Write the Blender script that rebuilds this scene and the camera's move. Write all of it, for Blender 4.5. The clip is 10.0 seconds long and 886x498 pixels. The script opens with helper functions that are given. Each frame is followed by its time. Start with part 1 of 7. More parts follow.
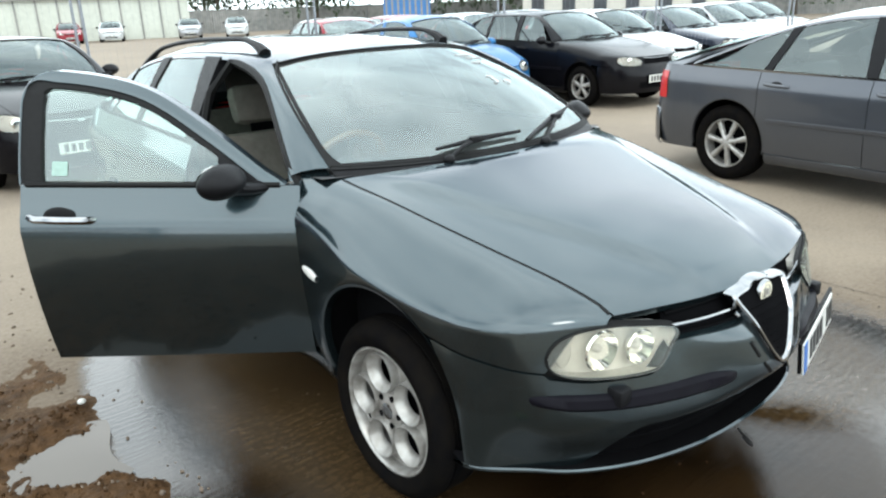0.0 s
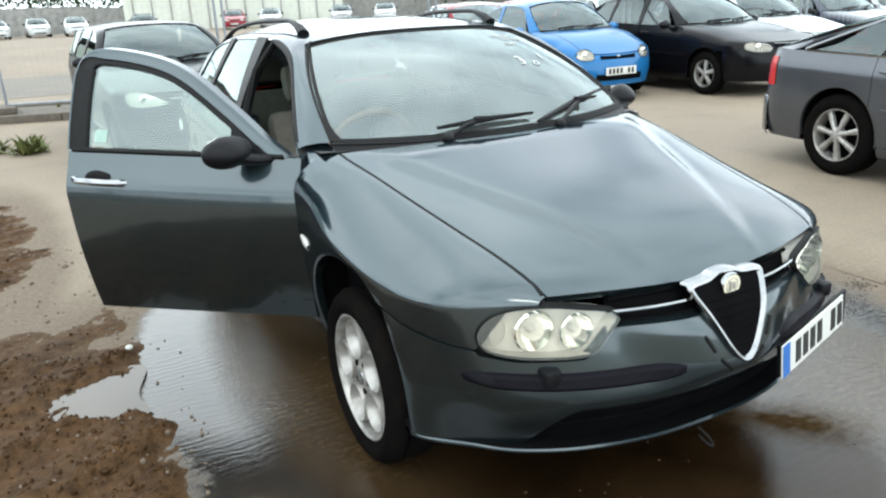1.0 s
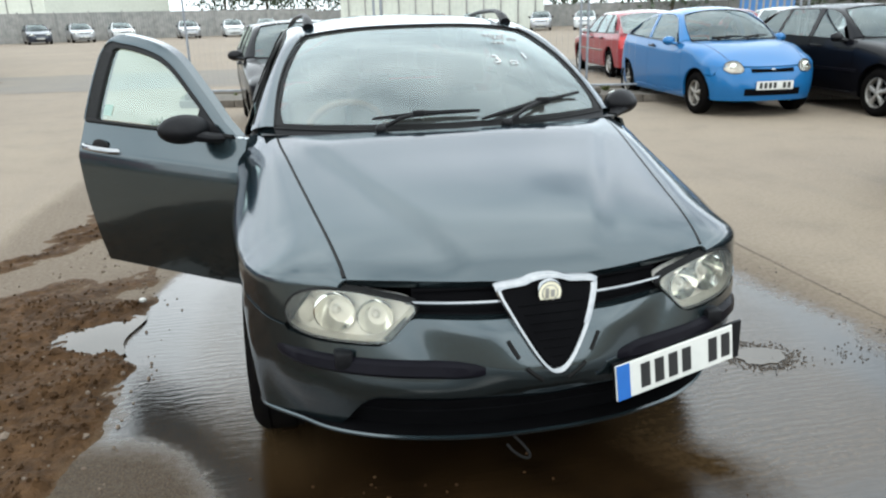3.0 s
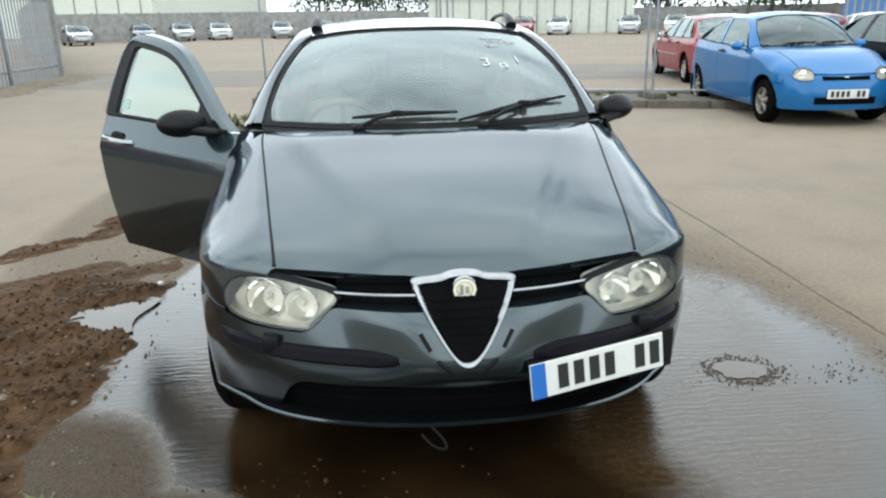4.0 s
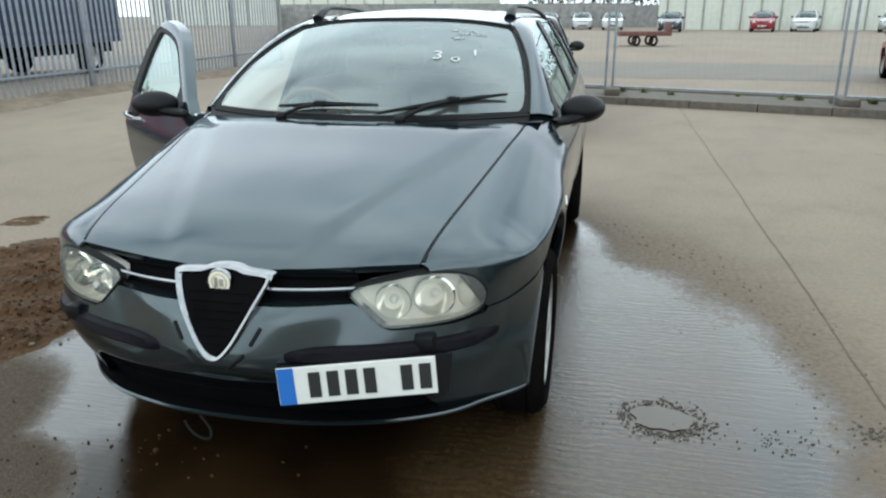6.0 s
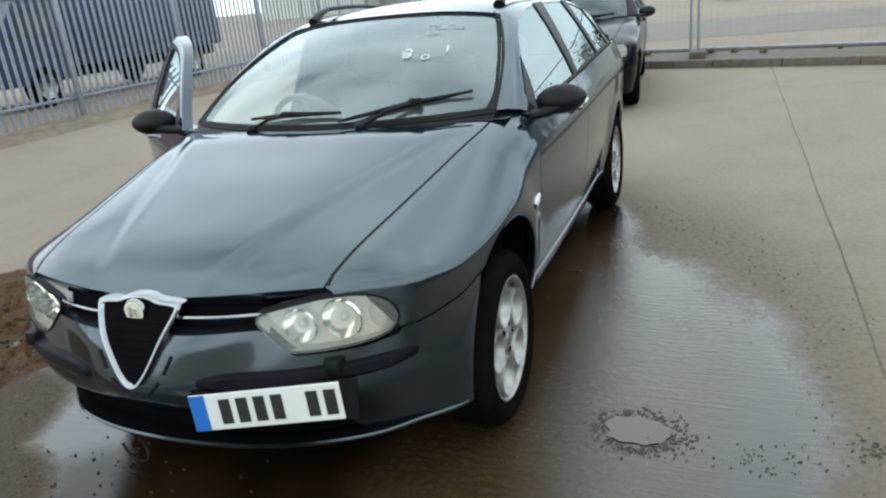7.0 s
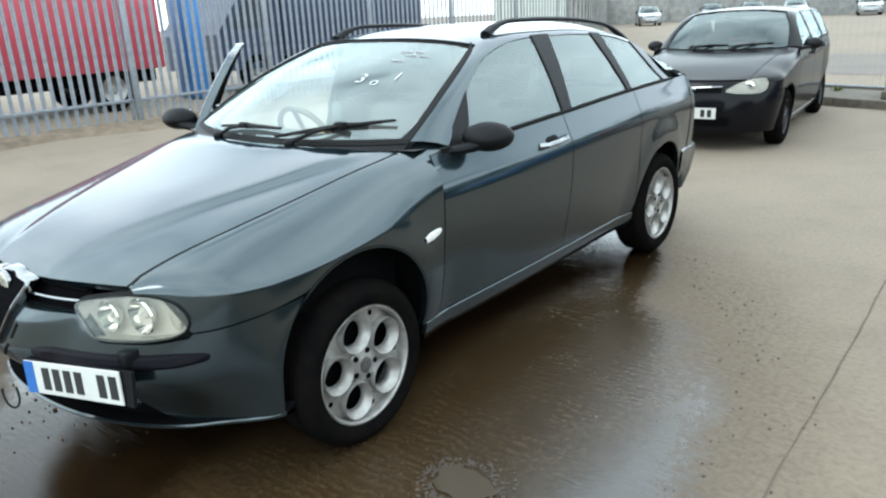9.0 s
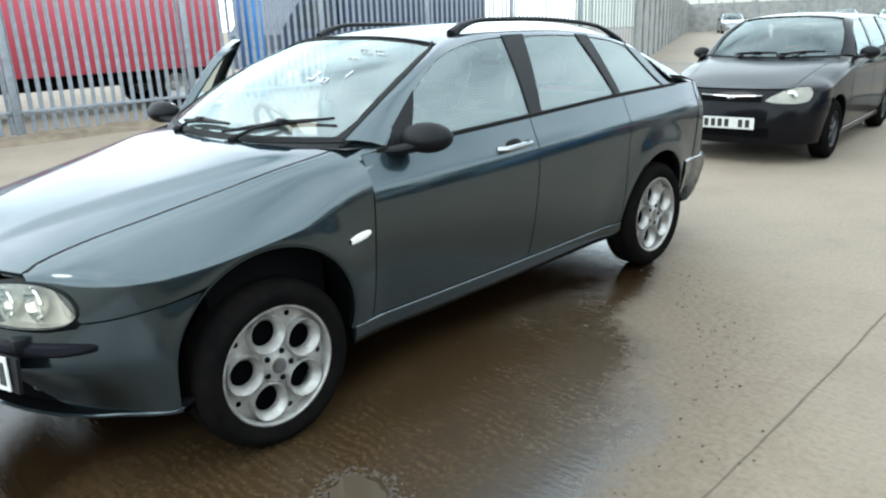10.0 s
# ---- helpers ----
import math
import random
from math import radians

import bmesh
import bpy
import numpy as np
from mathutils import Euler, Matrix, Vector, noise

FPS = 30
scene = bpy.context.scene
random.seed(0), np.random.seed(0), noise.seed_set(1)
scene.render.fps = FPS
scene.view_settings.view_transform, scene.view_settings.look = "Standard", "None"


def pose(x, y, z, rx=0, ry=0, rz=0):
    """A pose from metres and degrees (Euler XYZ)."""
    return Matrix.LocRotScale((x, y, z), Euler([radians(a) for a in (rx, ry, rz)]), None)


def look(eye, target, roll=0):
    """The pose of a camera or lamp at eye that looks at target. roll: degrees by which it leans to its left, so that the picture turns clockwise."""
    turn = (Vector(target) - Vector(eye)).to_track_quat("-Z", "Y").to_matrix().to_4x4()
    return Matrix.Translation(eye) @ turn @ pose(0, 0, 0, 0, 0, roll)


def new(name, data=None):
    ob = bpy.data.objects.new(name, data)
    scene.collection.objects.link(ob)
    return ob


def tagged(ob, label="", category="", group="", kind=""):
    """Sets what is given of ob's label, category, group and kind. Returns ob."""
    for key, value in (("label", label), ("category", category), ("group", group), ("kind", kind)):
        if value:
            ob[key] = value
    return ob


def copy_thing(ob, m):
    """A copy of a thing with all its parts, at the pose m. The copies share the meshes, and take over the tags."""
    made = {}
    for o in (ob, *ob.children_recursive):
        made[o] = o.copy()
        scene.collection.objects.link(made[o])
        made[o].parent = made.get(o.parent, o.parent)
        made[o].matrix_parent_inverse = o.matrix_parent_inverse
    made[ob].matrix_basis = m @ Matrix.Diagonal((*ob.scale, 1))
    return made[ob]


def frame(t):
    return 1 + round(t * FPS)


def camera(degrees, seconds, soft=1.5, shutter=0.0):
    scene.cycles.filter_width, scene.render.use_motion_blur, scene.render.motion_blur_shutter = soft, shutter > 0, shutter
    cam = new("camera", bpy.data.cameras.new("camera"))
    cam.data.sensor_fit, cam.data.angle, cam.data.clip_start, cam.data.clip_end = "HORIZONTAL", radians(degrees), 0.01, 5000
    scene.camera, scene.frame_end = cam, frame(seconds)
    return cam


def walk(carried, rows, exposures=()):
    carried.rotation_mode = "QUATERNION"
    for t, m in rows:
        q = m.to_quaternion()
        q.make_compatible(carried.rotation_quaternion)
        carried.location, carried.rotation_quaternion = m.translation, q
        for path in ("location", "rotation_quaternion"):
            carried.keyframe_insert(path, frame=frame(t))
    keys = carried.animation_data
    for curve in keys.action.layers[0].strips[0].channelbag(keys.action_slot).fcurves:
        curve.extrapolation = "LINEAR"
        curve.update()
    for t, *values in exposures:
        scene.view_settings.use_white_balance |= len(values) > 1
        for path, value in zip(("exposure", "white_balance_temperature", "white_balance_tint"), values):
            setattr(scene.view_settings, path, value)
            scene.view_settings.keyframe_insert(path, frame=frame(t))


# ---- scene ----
cam = camera(63.0, 10.0, soft=2.2)
PATH = [
    (0, (-1.954, -1.723, 1.541), (-0.76, -0.249, 0.906), -2.1),
    (0.5, (-1.733, -1.963, 1.508), (-0.775, -0.321, 0.888), -1.8),
    (1, (-1.551, -2.069, 1.504), (-0.681, -0.391, 0.849), -2.6),
    (1.5, (-1.292, -2.094, 1.493), (-0.566, -0.351, 0.836), -1.8),
    (2, (-1.07, -2.262, 1.473), (-0.514, -0.443, 0.856), -1.7),
    (2.5, (-0.868, -2.424, 1.462), (-0.414, -0.579, 0.836), -2.6),
    (3, (-0.637, -2.478, 1.429), (-0.247, -0.617, 0.809), -1.5),
    (4.5, (0.03, -2.654, 1.424), (0.053, -0.749, 0.813), -1.4),
    (5, (0.339, -2.574, 1.422), (0.217, -0.678, 0.799), -1.2),
    (6.5, (1.263, -2.33, 1.397), (0.694, -0.516, 0.778), -2.6),
    (7, (1.499, -2.169, 1.459), (0.777, -0.427, 0.792), -6.1),
    (7.5, (1.754, -2.07, 1.458), (0.864, -0.404, 0.802), -3.4),
    (8, (2.002, -1.932, 1.439), (1.014, -0.318, 0.79), -6.1),
    (8.5, (2.247, -1.741, 1.467), (1.167, -0.191, 0.809), -4.3),
    (9, (2.517, -1.612, 1.473), (1.31, -0.14, 0.859), -2.9),
    (9.5, (2.716, -1.472, 1.456), (1.413, -0.083, 0.845), -4.3),
    (10, (2.856, -1.198, 1.426), (1.5, 0.145, 0.83), -2.1),
]
walk(cam, [(t, look(eye, target, roll)) for t, eye, target, roll in PATH], [(0.0, -0.22, 6500, 9), (0.5, -0.34, 6500, 9), (1.0, -0.24, 6500, 9), (1.5, -0.28, 6500, 10), (2.0, -0.42, 6550, 11), (2.5, -0.45, 6550, 11), (4.5, -0.60, 6450, 9), (6.5, -0.84, 6250, 7), (7.5, -0.72, 6200, 6), (9.0, -0.36, 6150, 6), (10.0, -0.18, 6150, 6)])

# ---- light ----
world = bpy.data.worlds.new("sky")
scene.world = world
world.use_nodes = True
wn = world.node_tree
wn.nodes.clear()
w_out = wn.nodes.new("ShaderNodeOutputWorld")
w_bg = wn.nodes.new("ShaderNodeBackground")
w_sky = wn.nodes.new("ShaderNodeTexSky")
w_sky.sky_type = "NISHITA"
w_sky.sun_disc = False
w_sky.sun_elevation = radians(48)
w_sky.sun_rotation = radians(200)
w_sky.air_density, w_sky.dust_density = 1.2, 2.0
w_tc = wn.nodes.new("ShaderNodeTexCoord")
w_map = wn.nodes.new("ShaderNodeMapping")
w_map.inputs["Scale"].default_value = (1.4, 1.4, 3.2)
w_noise = wn.nodes.new("ShaderNodeTexNoise")
w_noise.inputs["Scale"].default_value = 1.7
w_noise.inputs["Detail"].default_value = 6
w_ramp = wn.nodes.new("ShaderNodeValToRGB")
w_ramp.color_ramp.elements[0].position = 0.14
w_ramp.color_ramp.elements[1].position = 0.38
w_cloud = wn.nodes.new("ShaderNodeValToRGB")
w_cloud.color_ramp.elements[0].position = 0.35
w_cloud.color_ramp.elements[0].color = (17.0, 19.6, 21.2, 1)
w_cloud.color_ramp.elements[1].position = 0.70
w_cloud.color_ramp.elements[1].color = (29.5, 32.0, 33.0, 1)
w_mix = wn.nodes.new("ShaderNodeMix")
w_mix.data_type = "RGBA"
wl = wn.links.new
wl(w_tc.outputs["Generated"], w_map.inputs["Vector"])
wl(w_map.outputs["Vector"], w_noise.inputs["Vector"])
wl(w_noise.outputs["Fac"], w_ramp.inputs["Fac"])
wl(w_noise.outputs["Fac"], w_cloud.inputs["Fac"])
wl(w_ramp.outputs["Color"], w_mix.inputs["Factor"])
wl(w_sky.outputs["Color"], w_mix.inputs["A"])
wl(w_cloud.outputs["Color"], w_mix.inputs["B"])
wl(w_mix.outputs["Result"], w_bg.inputs["Color"])
w_bg.inputs["Strength"].default_value = 0.15
wl(w_bg.outputs["Background"], w_out.inputs["Surface"])

sun_data = bpy.data.lights.new("sun", "SUN")
sun_data.energy, sun_data.angle, sun_data.color = 0.7, radians(14), (1.0, 0.96, 0.90)
sun = new("sun", sun_data)
sun.matrix_world = look((-5, -12, 16), (0, 0, 0))


# ---- materials ----
def material(name, colour, rough=0.5, metal=0.0, spots=0.0, scale=20.0, bump=0.0, bump_scale=80.0, coat=0.0, second=None, stain=0.35, spec=0.5):
    """A surface whose colour wanders at two scales between colour and second, with a fine relief."""
    m = bpy.data.materials.new(name)
    m.use_nodes = True
    t = m.node_tree
    b = t.nodes["Principled BSDF"]
    b.inputs["Base Color"].default_value = (*colour, 1)
    b.inputs["Roughness"].default_value = rough
    b.inputs["Metallic"].default_value = metal
    b.inputs["IOR"].default_value = 1 + spec
    b.inputs["Coat Weight"].default_value = coat
    b.inputs["Coat Roughness"].default_value = 0.06
    if spots or bump:
        tc = t.nodes.new("ShaderNodeTexCoord")
    if spots:
        n1, n2 = t.nodes.new("ShaderNodeTexNoise"), t.nodes.new("ShaderNodeTexNoise")
        n1.inputs["Scale"].default_value, n1.inputs["Detail"].default_value = scale, 8
        n2.inputs["Scale"].default_value, n2.inputs["Detail"].default_value = scale / 9, 4
        add = t.nodes.new("ShaderNodeMath")
        add.operation = "MULTIPLY_ADD"
        add.inputs[1].default_value = 1 - stain
        ramp = t.nodes.new("ShaderNodeMapRange")
        ramp.inputs["From Min"].default_value, ramp.inputs["From Max"].default_value = 0.35, 0.65
        half = t.nodes.new("ShaderNodeMath")
        half.operation = "MULTIPLY"
        half.inputs[1].default_value = stain
        mix = t.nodes.new("ShaderNodeMix")
        mix.data_type = "RGBA"
        mix.inputs["A"].default_value = (*colour, 1)
        two = second or tuple(c * (1 - spots) for c in colour)
        mix.inputs["B"].default_value = (*two, 1)
        t.links.new(tc.outputs["Object"], n1.inputs["Vector"])
        t.links.new(tc.outputs["Object"], n2.inputs["Vector"])
        t.links.new(n2.outputs["Fac"], half.inputs[0])
        t.links.new(n1.outputs["Fac"], add.inputs[0])
        t.links.new(half.outputs[0], add.inputs[2])
        t.links.new(add.outputs[0], ramp.inputs["Value"])
        t.links.new(ramp.outputs[0], mix.inputs["Factor"])
        t.links.new(mix.outputs["Result"], b.inputs["Base Color"])
        rr = t.nodes.new("ShaderNodeMapRange")
        rr.inputs["To Min"].default_value, rr.inputs["To Max"].default_value = max(0.02, rough - 0.08), min(1, rough + 0.08)
        t.links.new(n1.outputs["Fac"], rr.inputs["Value"])
        t.links.new(rr.outputs[0], b.inputs["Roughness"])
    if bump:
        n3 = t.nodes.new("ShaderNodeTexNoise")
        n3.inputs["Scale"].default_value, n3.inputs["Detail"].default_value = bump_scale, 6
        bp = t.nodes.new("ShaderNodeBump")
        bp.inputs["Strength"].default_value = bump
        bp.inputs["Distance"].default_value = 0.01
        t.links.new(tc.outputs["Object"], n3.inputs["Vector"])
        t.links.new(n3.outputs["Fac"], bp.inputs["Height"])
        t.links.new(bp.outputs["Normal"], b.inputs["Normal"])
    return m


def paint(name, colour, metal=0.55, rough=0.32, dirt=0.25, coat_ior=1.5, coat=1.0, under=0.2, edge=(1.0, 1.0, 1.0)):
    """Car paint: flakes under a clear coat, with a thin film of dust in patches."""
    m = bpy.data.materials.new(name)
    m.use_nodes = True
    t = m.node_tree
    b = t.nodes["Principled BSDF"]
    tc = t.nodes.new("ShaderNodeTexCoord")
    n1, n2 = t.nodes.new("ShaderNodeTexNoise"), t.nodes.new("ShaderNodeTexNoise")
    n1.inputs["Scale"].default_value, n1.inputs["Detail"].default_value = 2.2, 9
    n2.inputs["Scale"].default_value, n2.inputs["Detail"].default_value = 900, 2
    mr = t.nodes.new("ShaderNodeMapRange")
    mr.inputs["From Min"].default_value, mr.inputs["From Max"].default_value = 0.42, 0.75
    mr.inputs["To Max"].default_value = dirt
    mix = t.nodes.new("ShaderNodeMix")
    mix.data_type = "RGBA"
    mix.inputs["A"].default_value = (*colour, 1)
    mix.inputs["B"].default_value = (0.22, 0.19, 0.16, 1)
    rr = t.nodes.new("ShaderNodeMapRange")
    rr.inputs["From Min"].default_value, rr.inputs["From Max"].default_value = 0.35, 0.75
    rr.inputs["To Min"].default_value, rr.inputs["To Max"].default_value = 0.04, 0.05 + max(dirt, 0.11)
    fl = t.nodes.new("ShaderNodeMapRange")
    fl.inputs["To Min"].default_value, fl.inputs["To Max"].default_value = rough - 0.1, rough + 0.1
    for n in (n1, n2):
        t.links.new(tc.outputs["Object"], n.inputs["Vector"])
    t.links.new(n1.outputs["Fac"], mr.inputs["Value"])
    t.links.new(mr.outputs[0], mix.inputs["Factor"])
    t.links.new(mix.outputs["Result"], b.inputs["Base Color"])
    t.links.new(n1.outputs["Fac"], rr.inputs["Value"])
    t.links.new(rr.outputs[0], b.inputs["Coat Roughness"])
    t.links.new(n2.outputs["Fac"], fl.inputs["Value"])
    t.links.new(fl.outputs[0], b.inputs["Roughness"])
    b.inputs["Metallic"].default_value = metal
    b.inputs["Coat Weight"].default_value = coat
    b.inputs["Coat IOR"].default_value = coat_ior
    b.inputs["Specular IOR Level"].default_value = under
    b.inputs["Specular Tint"].default_value = (*edge, 1)
    return m


def glass(name, tint=(0.75, 0.85, 0.82), clear=0.8, rough=0.0, dust_veil=0.0, ior=1.9, plain=False):
    """A thin pane: light passes straight through, the sky mirrors in it by its angle, and a pale film on it stands for
    dust and for a veil of reflected sky.
    """
    m = bpy.data.materials.new(name)
    m.use_nodes = True
    t = m.node_tree
    t.nodes.clear()
    out = t.nodes.new("ShaderNodeOutputMaterial")
    tr, gl, mx, fr = (t.nodes.new("ShaderNode" + k) for k in ("BsdfTransparent", "BsdfGlossy", "MixShader", "Fresnel"))
    tr.inputs["Color"].default_value = (*[c * clear for c in tint], 1)
    gl.inputs["Roughness"].default_value = rough
    fr.inputs["IOR"].default_value = ior
    gl.inputs["Color"].default_value = (0.86, 0.97, 0.97, 1)
    t.links.new(fr.outputs[0], mx.inputs["Fac"])
    t.links.new(tr.outputs[0], mx.inputs[1])
    t.links.new(gl.outputs[0], mx.inputs[2])
    last = mx
    if dust_veil:
        df, m2, tc, n, mr = (t.nodes.new("ShaderNode" + k) for k in ("BsdfDiffuse", "MixShader", "TexCoord", "TexNoise", "MapRange"))
        df.inputs["Color"].default_value = (0.62, 0.64, 0.62, 1)
        n.inputs["Scale"].default_value, n.inputs["Detail"].default_value = (1.4, 1) if plain else (2.5, 7)
        mr.inputs["From Min"].default_value, mr.inputs["From Max"].default_value = 0.3, 0.75
        mr.inputs["To Min"].default_value, mr.inputs["To Max"].default_value = dust_veil * 0.6, dust_veil * 1.6
        t.links.new(tc.outputs["Object"], n.inputs["Vector"])
        t.links.new(n.outputs["Fac"], mr.inputs["Value"])
        t.links.new(mr.outputs[0], m2.inputs["Fac"])
        t.links.new(mx.outputs[0], m2.inputs[1])
        t.links.new(df.outputs[0], m2.inputs[2])
        last = m2
    t.links.new(last.outputs[0], out.inputs["Surface"])
    return m


M_PAINT = paint("grey_green_paint", (0.0280, 0.0440, 0.0500), metal=0.85, rough=0.25, dirt=0.02, coat_ior=1.59, edge=(0.26, 0.34, 0.39))
M_GLASS = glass("car_glass", (0.88, 0.98, 0.96), 0.97, 0.0, 0.05, 2.15, plain=True)
# pale film on the side panes imitates a veil of reflected sky
M_GLASS_SIDE = glass("side_glass", (0.74, 0.93, 0.84), 0.93, 0.0, 0.04, 2.1, plain=True)
M_GLASS_DARK = glass("car_glass_dark", (0.7, 0.78, 0.76), 0.85, 0.0, 0.0, 1.85)
M_LENS = glass("lamp_lens", (1.0, 0.97, 0.90), 0.97, 0.16, 0.06, 1.5, plain=True)
M_BLACK = material("black_plastic", (0.007, 0.007, 0.008), 0.42, spots=0.3, scale=40, bump=0.15, bump_scale=300, spec=0.22)
M_TRIM = material("dark_bumper_strip", (0.006, 0.0055, 0.008), 0.30, spots=0.25, scale=30, bump=0.05, bump_scale=200, spec=0.13)
M_SEAL = material("black_rubber", (0.006, 0.006, 0.006), 0.6, spots=0.2, scale=60, spec=0.25)
M_DARK = material("dark_inside", (0.004, 0.004, 0.0045), 0.9, spots=0.3, scale=12, spec=0.08)
M_CHROME = material("chrome", (0.31, 0.315, 0.32), 0.10, 1.0, spots=0.15, scale=35)
M_ALLOY = material("silver_alloy", (0.40, 0.39, 0.37), 0.36, 0.5, spots=0.4, scale=25, second=(0.22, 0.205, 0.185))
M_TYRE = material("tyre_rubber", (0.0035, 0.0035, 0.004), 0.75, spots=0.5, scale=18, second=(0.007, 0.006, 0.005), bump=0.2, bump_scale=120, spec=0.04)
M_REFLECT = material("lamp_reflector", (0.86, 0.86, 0.82), 0.13, 1.0)
M_HOUSING = material("lamp_housing", (0.76, 0.74, 0.68), 0.28, 0.0, spots=0.2, scale=15)
M_WHITE_LENS = material("white_lens", (0.72, 0.70, 0.66), 0.22, spots=0.2, scale=50)
M_AMBER = material("amber_lens", (0.75, 0.28, 0.04), 0.2, spots=0.2, scale=50)
M_RED_LENS = material("red_lens", (0.45, 0.02, 0.02), 0.15, spots=0.2, scale=50)
M_SEAT = material("grey_beige_cloth", (0.20, 0.18, 0.155), 0.85, spots=0.25, scale=30, bump=0.4, bump_scale=400)
M_DASH = material("grey_dash", (0.045, 0.045, 0.047), 0.6, spots=0.2, scale=20, bump=0.2, bump_scale=300)
M_WOOD = material("tan_wood_rim", (0.30, 0.16, 0.06), 0.3, spots=0.4, scale=30, coat=0.6)
M_PLATE = material("plate_white", (0.58, 0.58, 0.54), 0.35, spots=0.12, scale=20)
M_PLATE_Y = material("plate_pale", (0.70, 0.66, 0.50), 0.35, spots=0.12, scale=20)
M_PLATE_BLUE = material("plate_blue", (0.012, 0.11, 0.38), 0.35, spots=0.1, scale=20)
M_INK = material("plate_ink", (0.012, 0.012, 0.012), 0.4)
M_STICKER = material("pale_green_sticker", (0.26, 0.38, 0.33), 0.6, spots=0.2, scale=60)
M_CHALK = material("white_marker", (0.52, 0.53, 0.53), 0.8, spots=0.2, scale=60)


# ---- mesh helpers ----
def curve(*keys):
    """A smooth curve through keys (place, value)."""
    xs = np.array([k[0] for k in keys], float)
    vs = np.array([k[1] for k in keys], float)
    d = np.diff(vs) / np.diff(xs)
    m = np.concatenate([[d[0]], np.where(d[:-1] * d[1:] > 0, (d[:-1] + d[1:]) / 2, 0), [d[-1]]])

    def at(x):
        if x <= xs[0]:
            return float(vs[0])
        if x >= xs[-1]:
            return float(vs[-1])
        i = int(np.searchsorted(xs, x)) - 1
        h = xs[i + 1] - xs[i]
        s = (x - xs[i]) / h
        return float((2 * s**3 - 3 * s**2 + 1) * vs[i] + (s**3 - 2 * s**2 + s) * h * m[i] + (-2 * s**3 + 3 * s**2) * vs[i + 1] + (s**3 - s**2) * h * m[i + 1])

    return at


def soft(a, b, x):
    s = min(1.0, max(0.0, (x - a) / (b - a)))
    return s * s * (3 - 2 * s)


def lerp(a, b, s):
    return Vector(a).lerp(Vector(b), s)


